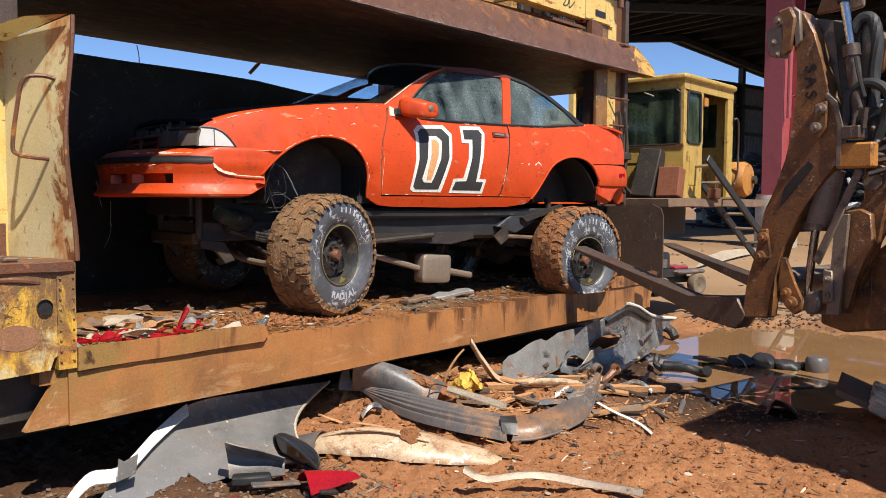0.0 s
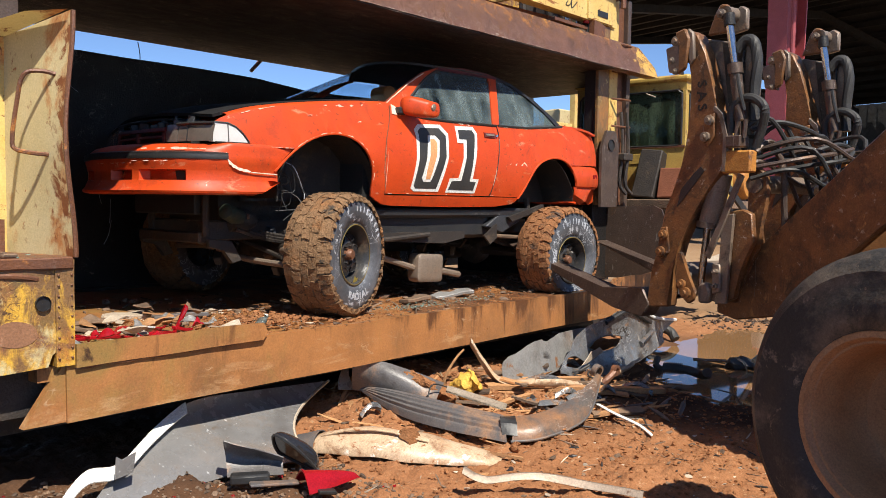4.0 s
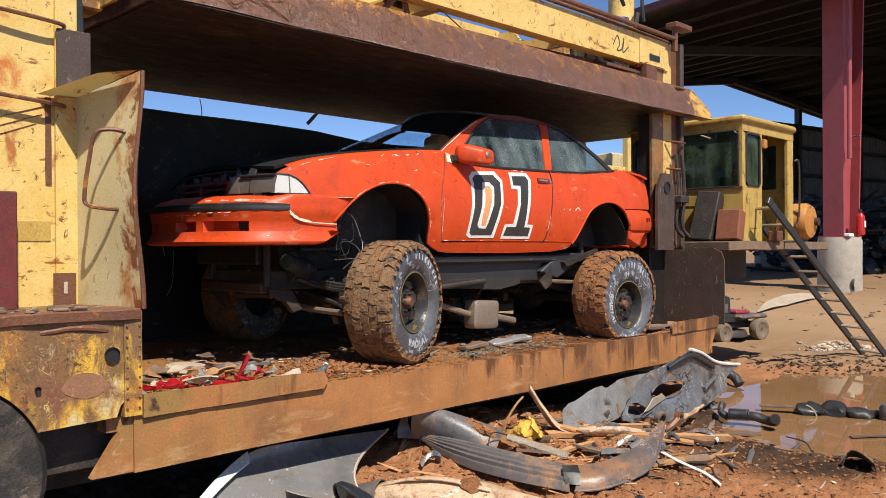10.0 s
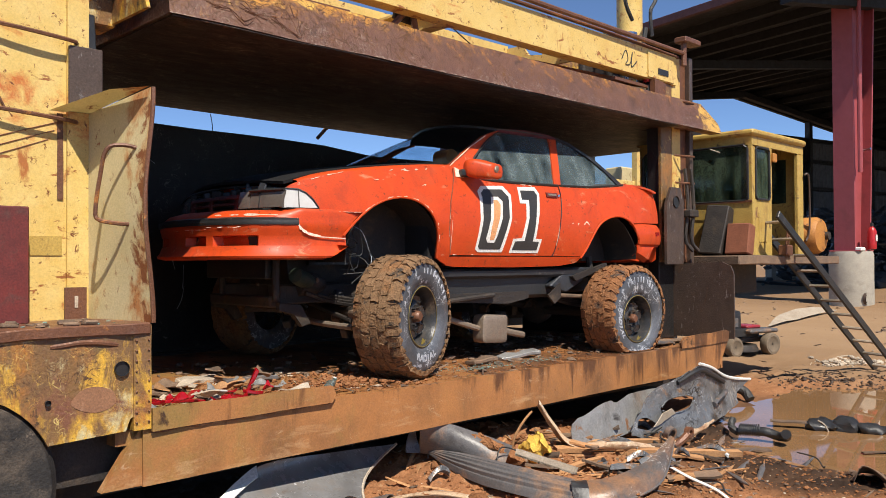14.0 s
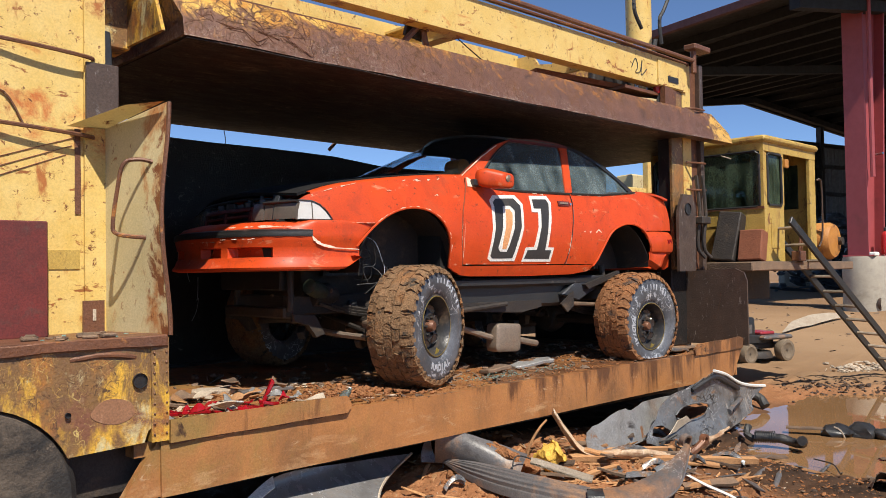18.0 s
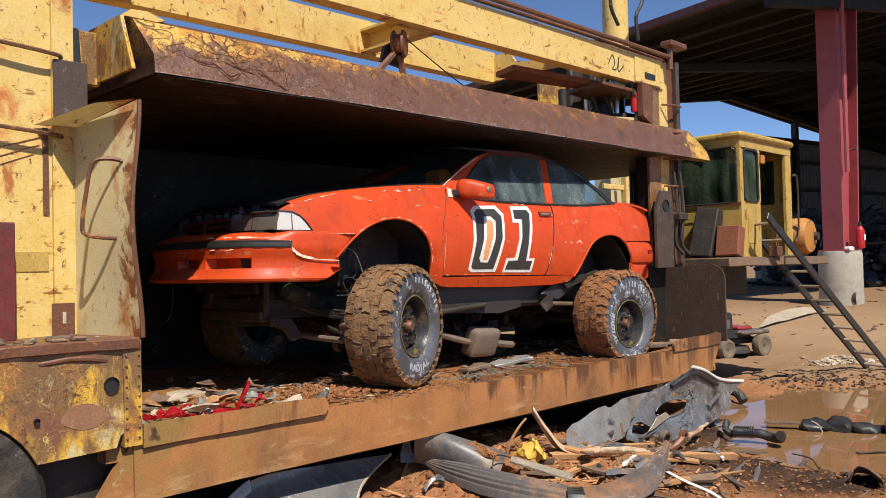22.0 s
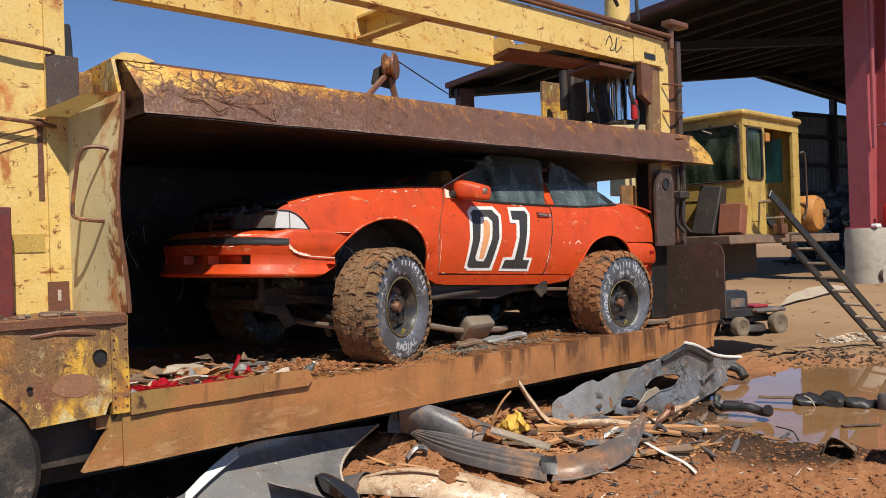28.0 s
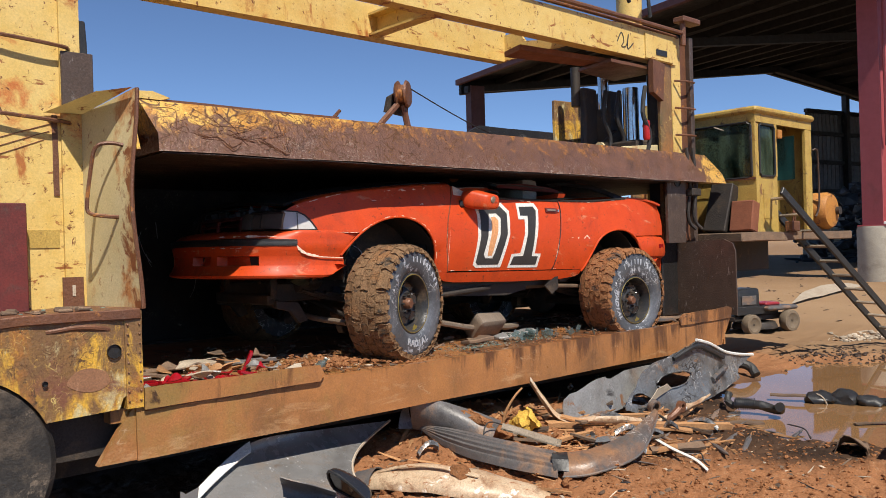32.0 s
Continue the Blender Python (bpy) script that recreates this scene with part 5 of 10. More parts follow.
def build_cab():
    """The operator's cab that faces the bed, on the platform."""
    cab = thing("operator_cab", "faded yellow operator cab with green grimy panes", "cab")
    x0, x1, y0, y1, z0, z1 = 4.85, 6.24, 0.13, 1.55, 1.57, 2.90
    # front wall with its wide pane
    front_low = prism([(y0, z0), (y1, z0), (y1, 2.18), (y0, 2.18)], 0.03, "x", at=x0)
    part("front_panel", cuts(front_low, "z", [1.75, 1.95]), "cab", cab)
    part("front_header", box(x0, y0, 2.80, x0 + 0.03, y1, z1), "cab", cab)
    part("front_post", box(x0, y0, 2.18, x0 + 0.035, y0 + 0.05, 2.80, 0.006), "cab", cab)
    part("front_post", box(x0, y1 - 0.05, 2.18, x0 + 0.035, y1, 2.80, 0.006), "cab", cab)
    part("front_pane", box(x0 + 0.012, y0 + 0.05, 2.18, x0 + 0.02, y1 - 0.05, 2.80), GLASS_CAB, cab, "green grimy windscreen")
    def seal(points, r, ax):
        return tube(points + points[:2], r, 6)
    ys, ye = y0 + 0.05, y1 - 0.05
    part("pane_seal", seal([(x0 - 0.004, ys, 2.20), (x0 - 0.004, ys, 2.76), (x0 - 0.004, ys + 0.04, 2.80), (x0 - 0.004, ye - 0.04, 2.80), (x0 - 0.004, ye, 2.76), (x0 - 0.004, ye, 2.22), (x0 - 0.004, ye - 0.04, 2.18), (x0 - 0.004, ys + 0.04, 2.18)], 0.014, "x"), "black", cab, "black rubber seal")
    part("wiper", tube([(x0 - 0.012, 0.62, 2.79), (x0 - 0.014, 0.5, 2.74)], 0.008, 5), "pale_scrap", cab)
    part("front_hatch", box(x0 - 0.008, 0.65, 1.98, x0 - 0.001, 1.0, 2.10, 0.006), "cab", cab)
    part("drip_rail", box(x0 - 0.015, y0, 2.16, x0 - 0.001, y1, 2.185), "rust", cab)
    # side wall: pane, door opening, rear post
    part("side_panel", box(x0 + 0.03, y0, z0, 5.34, y0 + 0.03, 2.20), "cab", cab)
    part("side_post", box(x0 + 0.03, y0, 2.20, 4.92, y0 + 0.03, 2.78), "cab", cab)
    part("door_post", box(5.29, y0, 2.20, 5.36, y0 + 0.035, 2.80, 0.006), "cab", cab)
    part("side_pane", box(4.92, y0 + 0.012, 2.20, 5.29, y0 + 0.02, 2.78), GLASS_CAB, cab)
    part("pane_seal", seal([(4.93, y0 - 0.004, 2.23), (4.93, y0 - 0.004, 2.75), (4.96, y0 - 0.004, 2.78), (5.25, y0 - 0.004, 2.78), (5.28, y0 - 0.004, 2.75), (5.28, y0 - 0.004, 2.23), (5.25, y0 - 0.004, 2.20), (4.96, y0 - 0.004, 2.20)], 0.014, "y"), "black", cab)
    part("side_header", box(x0 + 0.03, y0, 2.80, x1, y0 + 0.03, z1), "cab", cab)
    part("rear_post", box(6.08, y0, z0, x1, y0 + 0.05, 2.80, 0.008), "cab", cab)
    part("front_panel_rib", box(5.0, y0 - 0.006, 1.72, 5.2, y0 - 0.001, 2.05, 0.004), "cab", cab)
    # far wall with its pane, rear wall
    part("far_wall", join(box(x0 + 0.03, y1 - 0.03, z0, x1, y1, 2.25), box(x0 + 0.03, y1 - 0.03, 2.72, x1, y1, z1), box(x0 + 0.03, y1 - 0.03, 2.25, 5.3, y1, 2.72), box(6.0, y1 - 0.03, 2.25, x1, y1, 2.72)), "cab", cab)
    part("rear_wall", join(box(x1 - 0.03, y0 + 0.05, z0, x1, y1, 2.22), box(x1 - 0.03, y0 + 0.05, 2.76, x1, y1, z1), box(x1 - 0.03, y0 + 0.05, 2.22, x1, y0 + 0.2, 2.76), box(x1 - 0.03, y1 - 0.15, 2.22, x1, y1, 2.76)), "cab", cab)
    part("rear_pane", box(x1 - 0.02, y0 + 0.2, 2.22, x1 - 0.012, y1 - 0.15, 2.76), GLASS_CAB, cab)
    # rounded roof
    roof = box(x0 - 0.04, y0 - 0.04, z1 - 0.005, x1 + 0.03, y1 + 0.04, z1 + 0.075, 0.05, 3)
    part("roof", roof, "cab", cab)
    part("amber_marker", box(5.33, y0 - 0.035, 2.64, 5.42, y0 - 0.002, 2.74, 0.006), "loader_orange", cab, "amber side marker")
    part("grab_rail", tube(curve([(6.20, y0 - 0.03, 2.55), (6.26, y0 - 0.05, 2.56), (6.32, y0 - 0.04, 2.4), (6.36, y0 - 0.02, 1.9), (6.3, y0, 1.75)], 4), 0.012, 6), "grey_steel", cab)
    seat = thing("cab_seat", "grey worn seat inside the operator cab", "seat", pose(5.55, 0.7, 1.57))
    part("cushion", box(-0.2, -0.22, 0.25, 0.2, 0.22, 0.36, 0.04, 2), "seat", seat)
    part("backrest", box(0.16, -0.22, 0.3, 0.26, 0.22, 0.8, 0.04, 2), "seat", seat)
    part("pedestal", box(-0.1, -0.1, 0, 0.1, 0.1, 0.25), "dark", seat)
    t = thing("orange_tank", "rusty orange round tank on the platform", "tank", pose(6.58, 0.35, 1.57))
    part("drum", move(lathe([(0.02, -0.32), (0.2, -0.3), (0.23, -0.25), (0.23, 0.5), (0.2, 0.55)], 24, "y"), pose(0, 0, 0.25)), "loader_orange", t)
    part("filler", move(lathe([(0.05, 0), (0.05, 0.06)], 12, "y"), pose(0.1, -0.36, 0.25)), "dark", t)
    part("cradle", box(-0.16, -0.2, 0, 0.16, 0.4, 0.06), "rust", t)
    # blocks leaning on the cab front
    b1 = thing("timber_block", "dark heavy timber leaning on the cab front", "timber", pose(4.66, 0.52, 1.575, 6, 14, 4))
    part("timber", rough_up(cuts(box(-0.09, -0.13, 0, 0.09, 0.13, 0.56, 0.012), "z", [0.15, 0.35]), 0.008, 5), "dark", b1)
    b2 = thing("rust_block", "short rust-red block beside the timber", "block", pose(4.7, 0.22, 1.575, 0, 12, 2))
    part("block", rough_up(box(-0.08, -0.13, 0, 0.08, 0.13, 0.34, 0.012), 0.006, 5), "brick_block", b2)
    junk = thing("control_levers", "rusty control levers beside the cab step", "levers", pose(5.42, 0.02, 1.57))
    part("lever", tube([(0, 0, 0), (0.02, -0.03, 0.3)], 0.012, 6), "rust", junk)
    part("lever", tube([(0.08, 0, 0), (0.07, -0.02, 0.26)], 0.012, 6), "rust", junk)
    part("valve_body", box(-0.04, -0.04, 0, 0.14, 0.06, 0.12, 0.01), "rust", junk)
    # ladder
    lad = thing("ladder", "blackened leaning ladder with pale worn rungs", "ladder")
    a0, a1 = Vector((4.92, -0.12, 2.02)), Vector((7.95, -0.42, 0.02))
    side = Vector((0.18, 0.36, 0.0))
    for o in (Vector((0, 0, 0)), side):
        d = (a1 - a0).normalized()
        b = box(0, -0.016, -0.045, (a1 - a0).length, 0.016, 0.045, 0.006)
        rot = d.to_track_quat("X", "Z").to_matrix().to_4x4()
        part("rail", move(b, Matrix.Translation(a0 + o) @ rot), "black", lad, "blackened rail")
    for k in range(11):
        p = a0.lerp(a1, 0.04 + 0.092 * k)
        part("rung", tube([p, p + side], 0.02, 6), "pale_scrap", lad)


build_cab()


# ---- the lifted coupe ----
CAR_AT = (0.83, 0.53, 0.0)
car = thing("lifted_coupe", "battered orange-red lifted coupe on huge muddy tyres", "car", pose(*CAR_AT, 0, 0, -2.9))
WIDE = 1.72
FA, RA = -0.86, 1.75          # axle places along the car


def side_y(x, z):
    """The skin of the near flank."""
    plan = 0.05 * max(0.0, (-1.02 - x) / 0.5) ** 2 + 0.16 * max(0.0, (x - 1.95) / 0.9) ** 2
    flare = 0.022 * math.exp(-((math.hypot(x + 0.80, z - 1.52) - 0.49) / 0.05) ** 2) + 0.018 * math.exp(-((math.hypot(x - RA - 0.02, z - 1.52) - 0.43) / 0.05) ** 2)
    return plan + 0.5 * (z - 1.83) ** 2 - flare


def upper_y(z):
    return side_y(0.5, 2.19) + 0.015 + (z - 2.19) * 0.42


def belt(x):
    """Height of the body's upper edge below the windows."""
    return float(np.interp(x, [-0.21, -0.04, 0.15, 0.45, 1.10, 1.50, 1.97, 2.13], [2.268, 2.215, 2.186, 2.180, 2.188, 2.198, 2.240, 2.262]))


def skin(points, f=side_y, thick=0.02, step=0.11, flip=False, off=0.0):
    """A panel of the flank from its outline (x, z), bent to the skin and given thickness."""
    bm = bmesh.new()
    bm.faces.new([bm.verts.new((x, 0, z)) for x, z in points]).normal_update()
    xs, zs = [p[0] for p in points], [p[1] for p in points]
    bmesh.ops.triangulate(bm, faces=bm.faces[:])
    cuts(bm, "x", np.arange(min(xs) + step / 2, max(xs), step))
    cuts(bm, "z", np.arange(min(zs) + step / 2, max(zs), step))
    lift(bm, lambda q: (q.x, f(q.x, q.z) + off, q.z))
    if flip:
        lift(bm, lambda q: (q.x, WIDE - q.y, q.z))
    bmesh.ops.recalc_face_normals(bm, faces=bm.faces[:])
    up = sum((fc.normal.y * fc.calc_area() for fc in bm.faces))
    want = 1 if flip else -1
    if up * want < 0:
        bmesh.ops.reverse_faces(bm, faces=bm.faces[:])
    geom = bmesh.ops.extrude_face_region(bm, geom=bm.faces[:])
    for v in geom["geom"]:
        if isinstance(v, bmesh.types.BMVert):
            v.co.y += -thick if flip else thick
    return bm


def arc(cx, cz, r, a0, a1, n):
    return [(cx + r * math.cos(a), cz + r * math.sin(a)) for a in np.linspace(a0, a1, n)]


def loft(rows):
    bm = bmesh.new()
    R = [[bm.verts.new(p) for p in row] for row in rows]
    for a, b in zip(R, R[1:]):
        for k in range(len(a) - 1):
            bm.faces.new((a[k], a[k + 1], b[k + 1], b[k]))
    return bm


def thicken(bm, t):
    bmesh.ops.recalc_face_normals(bm, faces=bm.faces[:])
    bmesh.ops.solidify(bm, geom=bm.faces[:], thickness=t)
    return bm


def flat_curve(points, steps=5):
    """A smooth outline through (x, z) points."""
    return [(q.x, q.y) for q in curve([(u, v, 0) for u, v in points], steps)]


def shell(bm, inward):
    """Gives a lofted skin its thickness by moving a second layer inward(place)."""
    bmesh.ops.recalc_face_normals(bm, faces=bm.faces[:])
    grown = bmesh.ops.extrude_face_region(bm, geom=bm.faces[:])
    for v in grown["geom"]:
        if isinstance(v, bmesh.types.BMVert):
            v.co = Vector(inward(v.co))
    return bm


F_ARCH = [(x + 0.30 * max(0.0, z - 1.62), z) for x, z in arc(-0.875, 1.52, 0.472, 2.87, 0.06, 24)]        # front arch, leaning back at its top
FENDER_TOP = flat_curve([(-0.185, 2.272), (-0.43, 2.256), (-0.72, 2.226), (-1.0, 2.190), (-1.244, 2.152), (-1.42, 2.118), (-1.55, 2.080), (-1.63, 2.052), (-1.682, 2.018)], 3)
FENDER = FENDER_TOP + [(-1.60, 2.016), (-1.545, 1.992), (-1.50, 1.946), (-1.462, 1.895), (-1.45, 1.868)] + [(-1.12, 1.866)] + [q for q in F_ARCH if q[1] > 1.868 or q[0] > -0.9] + [(-0.37, 1.53), (-0.288, 1.50), (-0.286, 1.60), (-0.304, 1.77), (-0.278, 1.985), (-0.20, 2.19)]
DOOR = [(-0.274, 1.570), (0.3, 1.566), (0.93, 1.566), (0.952, 1.60), (0.990, 1.744), (1.032, 1.944), (1.058, 2.097), (1.052, 2.186), (0.75, 2.184), (0.45, 2.180), (0.15, 2.186), (-0.04, 2.215), (-0.168, 2.262), (-0.188, 2.19), (-0.266, 1.985), (-0.292, 1.77)]
SILL = [(-0.37, 1.525), (-0.30, 1.488), (-0.167, 1.476), (0.48, 1.468), (1.06, 1.476), (1.27, 1.50), (1.31, 1.557), (-0.284, 1.557), (-0.37, 1.545)]
R_ARCH = flat_curve([(2.192, 1.645), (2.165, 1.735), (2.115, 1.825), (2.03, 1.892), (1.91, 1.931), (1.78, 1.934), (1.66, 1.905), (1.56, 1.852), (1.49, 1.772), (1.40, 1.645), (1.29, 1.51)], 3)
QUARTER = [(1.065, 2.186), (1.30, 2.192), (1.50, 2.198), (1.75, 2.218), (1.97, 2.240), (2.13, 2.262), (2.40, 2.264), (2.56, 2.246), (2.65, 2.20), (2.68, 2.12), (2.68, 2.0), (2.66, 1.895), (2.10, 1.880)] + [q for q in R_ARCH if q[1] < 1.87 or q[0] < 2.04][5:] + [(1.316, 1.562), (0.945, 1.566), (0.966, 1.60), (1.003, 1.744), (1.045, 1.944), (1.070, 2.097)]


def build_body():
    # inner tub: floor, bulkheads and inner wings, all dark
    body = part("body", box(-0.45, 0.1, 1.50, 1.30, 1.56, 1.56), "black", car, "dark body floor")
    for name, b in (("firewall", (-0.42, 0.12, 1.561, -0.36, 1.54, 2.18)), ("rear_bulkhead", (1.22, 0.14, 1.561, 1.28, 1.52, 2.1)), ("radiator_frame", (-1.72, 0.35, 1.66, -1.62, 1.37, 2.0)), ("boot_floor", (1.31, 0.5, 1.52, 2.43, 1.2, 1.62)),
                    ("inner_wing", (-1.3, 0.42, 1.5, -0.46, 0.47, 2.02)), ("inner_wing", (1.31, 0.42, 1.63, 2.43, 0.47, 2.16)), ("inner_wing", (-1.3, 1.2, 1.5, -0.46, 1.25, 2.02)), ("rear_panel", (2.44, 0.2, 1.55, 2.5, 1.46, 2.2))):
        part(name, box(*b), "black", body)
    out = "faded orange-red panel with chipped paint"
    part("front_fender", skin(FENDER), "car_red", body, out)
    part("door", skin(DOOR), "car_red", body, out)
    part("sill", skin(SILL), "car_red", body)
    part("quarter_panel", skin(QUARTER), "car_red", body, out)
    far = skin(FENDER, flip=True)
    part("front_fender", far, "car_red", body)
    part("door", skin(DOOR, flip=True), "car_red", body)
    part("sill", skin(SILL, flip=True), "car_red", body)
    part("quarter_panel", skin(QUARTER, flip=True), "car_red", body)
    def chips(xs, zf, w, off, seed, n=40, gaps=0.0, yf=side_y, name="paint_chip"):
        """A ragged band of bare filler along the skin, with gaps in it."""
        b = bmesh.new()
        prev = None
        for x in np.linspace(xs[0], xs[1], 3 * n):
            p = Vector((x * 16, seed * 3.7, 0))
            h = w * (noise.noise(p) + 0.5 * noise.noise(p * 3.1) + 0.28 - 0.75 * gaps)
            z = zf(x) + w * 0.8 * noise.noise(p * 1.7 + Vector((9, 0, 0)))
            cur = [b.verts.new((x, yf(x, z) - off, z - h)), b.verts.new((x, yf(x, z) - off, z + h))] if h > 0 else None
            if prev and cur:
                b.faces.new((prev[0], prev[1], cur[1], cur[0]))
            prev = cur
        bmesh.ops.delete(b, geom=[v for v in b.verts if not v.link_faces], context="VERTS")
        return tagged(part(name, b, "chip", body, "bare pale filler in chipped paint"), kind="stuff")
    def arch_chips(cx, cz, r, a0, a1, w, seed, gaps):
        b = bmesh.new()
        prev = None
        for a in np.linspace(a0, a1, 130):
            p = Vector((a * 9, seed * 3.7, 0))
            h = w * (noise.noise(p) + 0.5 * noise.noise(p * 3.1) + 0.3 - 0.7 * gaps)
            cur = None
            if h > 0:
                cur = []
                for q in (r + 0.004, r + 0.006 + h):
                    x, z = cx + q * math.cos(a), cz + q * math.sin(a)
                    x += 0.30 * max(0.0, z - 1.62) if cx < 0 else 0.0
                    cur.append(b.verts.new((x, side_y(x, z) - 0.0065, z)))
            if prev and cur:
                b.faces.new((prev[0], prev[1], cur[1], cur[0]))
            prev = cur
        bmesh.ops.delete(b, geom=[v for v in b.verts if not v.link_faces], context="VERTS")
        tagged(part("paint_chip", b, "chip", body), kind="stuff")
    arch_chips(-0.875, 1.52, 0.472, 0.1, 2.3, 0.014, 3, 0.4)
    chips((-1.05, -0.42), lambda x: 2.205 + 0.10 * (x + 0.7), 0.014, 0.004, 5, 60, 0.5)
    chips((-1.62, -1.25), lambda x: 2.045 + 0.24 * (x + 1.62) ** 0.8, 0.006, 0.004, 31, 50, 0.2)
    chips((-0.45, 0.1), lambda x: 2.255 if x < -0.3 else belt(x) - 0.006, 0.006, 0.004, 32, 50, 0.5)
    chips((-0.31, -0.27), lambda x: 1.85 + 8 * (x + 0.29), 0.03, 0.004, 33, 14, 0.2)
    chips((-0.285, -0.262), lambda x: 1.62 + 12 * (x + 0.285), 0.02, 0.004, 34, 10, 0.1)
    chips((0.97, 1.03), lambda x: 1.66 + 4.6 * (x - 0.97), 0.018, 0.004, 35, 20, 0.4)
    chips((0.5, 0.7), lambda x: 2.165, 0.012, 0.004, 36, 20, 0.2)
    chips((-0.75, -0.45), lambda x: 2.13 + 0.06 * x, 0.014, 0.004, 6, 30, 0.7)
    chips((-1.2, -0.9), lambda x: 2.12 + 0.10 * (x + 0.9), 0.008, 0.004, 7, 30, 0.7)
    chips((1.16, 1.42), lambda x: 1.845 + 0.01 * x, 0.026, 0.004, 8, 24, 0.35)
    chips((1.12, 2.1), lambda x: belt(x) - 0.008, 0.005, 0.004, 9, 60, 0.5)
    chips((-0.3, 1.0), lambda x: 1.572, 0.005, 0.004, 10, 70, 0.6)
    # flank seams and arch lips with bare paint
    chips((-1.44, -1.15), lambda x: 1.868, 0.005, 0.006, 11, 30, 0.1)
    part("paint_seam", tube([(x, side_y(x, z) - 0.001, z) for x, z in flat_curve([(0.935, 1.563), (0.96, 1.60), (0.997, 1.744), (1.038, 1.944), (1.064, 2.097), (1.06, 2.18)])], 0.004, 5), "black", body)
    part("paint_seam", tube([(x, side_y(x, z) - 0.001, z) for x, z in flat_curve([(-0.28, 1.565), (-0.298, 1.77), (-0.272, 1.985), (-0.195, 2.19), (-0.178, 2.255)])], 0.004, 5), "brick_block", body)
    part("arch_lip", tube([(x, side_y(x, z) - 0.002, z) for x, z in F_ARCH[1:]], 0.009, 6), "car_red", body)
    part("arch_lip", tube([(x, side_y(x, z) - 0.002, z) for x, z in R_ARCH[1:-1]], 0.009, 6), "car_red", body)
    part("window_sill_trim", tube([(x, side_y(x, belt(x)) - 0.002, belt(x)) for x in np.linspace(-0.03, 1.06, 14)], 0.011, 6), "black", body)
    part("window_sill_trim", tube([(x, side_y(x, belt(x)) - 0.002, belt(x) + 0.002) for x in np.linspace(1.08, 2.05, 14)], 0.010, 6), "black", body)
    part("mirror_sail", skin([(-0.175, 2.19), (-0.09, 2.185), (-0.05, 2.22), (-0.16, 2.268)], off=-0.006, thick=0.010, step=0.05), "chip", body, "pale primer patch")
    # wheel housings
    for cx, r in ((-0.80, 0.455), (RA + 0.01, 0.40)):
        h = bmesh.new()
        ring = [[h.verts.new((x, y, z)) for x, z in arc(cx, 1.545, r, math.pi + 0.05, -0.05, 14)] for y in (0.03, 0.4)]
        for k in range(13):
            h.faces.new((ring[0][k], ring[0][k + 1], ring[1][k + 1], ring[1][k]))
        h.faces.new(ring[1])
        part("wheel_housing", thicken(rough_up(h, 0.02, 4), 0.004), "dark", body)
    # loose wires in the front arch
    random.seed(4)
    for k in range(9):
        x, z = FA - 0.28 + 0.1 * random.random(), 1.75 + 0.15 * random.random()
        p = [(x, 0.16, z)]
        for j in range(4):
            p.append((x + random.uniform(-0.12, 0.2), random.uniform(0.08, 0.25), z - 0.09 * (j + 1) + random.uniform(-0.05, 0.05)))
        part("loose_wire", tube(curve(p, 4), 0.0035, 5), "letter" if k == 2 else "hose", body)
    # front bumper swept along its plan
    prof = [(0.12, 1.535), (0.03, 1.537), (-0.02, 1.548), (-0.026, 1.562), (-0.004, 1.59), (0.010, 1.628), (0.012, 1.634), (0.014, 1.694), (0.012, 1.70), (0.006, 1.735), (0.0, 1.75), (0.0, 1.795), (0.012, 1.80), (0.03, 1.83), (0.06, 1.855), (0.12, 1.872), (0.22, 1.880)]
    plan = [(-1.25, 0.004), (-1.40, 0.010), (-1.56, 0.026), (-1.71, 0.06), (-1.83, 0.12), (-1.94, 0.22), (-2.02, 0.36), (-2.08, 0.54), (-2.115, 0.70), (-2.13, WIDE / 2)]
    plan = plan + [(x, WIDE - y) for x, y in plan[-2::-1]]
    fine = flat_curve(plan, 6)
    rows = []
    for i, (x, y) in enumerate(fine):
        c, d = fine[max(i - 1, 0)], fine[min(i + 1, len(fine) - 1)]
        t = Vector((d[0] - c[0], d[1] - c[1], 0)).normalized()
        nrm = Vector((t.y, -t.x, 0))          # points inward
        e = min(y, WIDE - y)
        open_ = 0.155 < e < 0.44 or 0.54 < e < 0.70
        row = []
        for off, z in prof:
            if open_ and 1.63 < z < 1.70:
                off += 0.07
            if z > 1.79:                                     # flush with the fender along the flank
                off *= min(1.0, max(0.06, (-1.60 - x) / 0.25))
            q = Vector((x, y, z)) + nrm * off
            edge = max(0.0, (x + 1.42) / 0.17)              # the ends rise towards the arch
            q.z = max(q.z, 1.537 + 0.10 * edge)
            if i in (0, len(fine) - 1):
                q.x = -0.875 - math.sqrt(max(0.01, 0.476 ** 2 - (q.z - 1.52) ** 2)) + 0.30 * max(0.0, q.z - 1.62)
            row.append(q)
        rows.append(row)
    part("front_bumper", shell(loft(rows), lambda q: (q.x + 0.012, q.y + 0.007 * (1 if q.y < WIDE / 2 else -1), q.z + 0.002)), "car_red", body, "orange-red bumper cover with scraped corner")
    strip = []
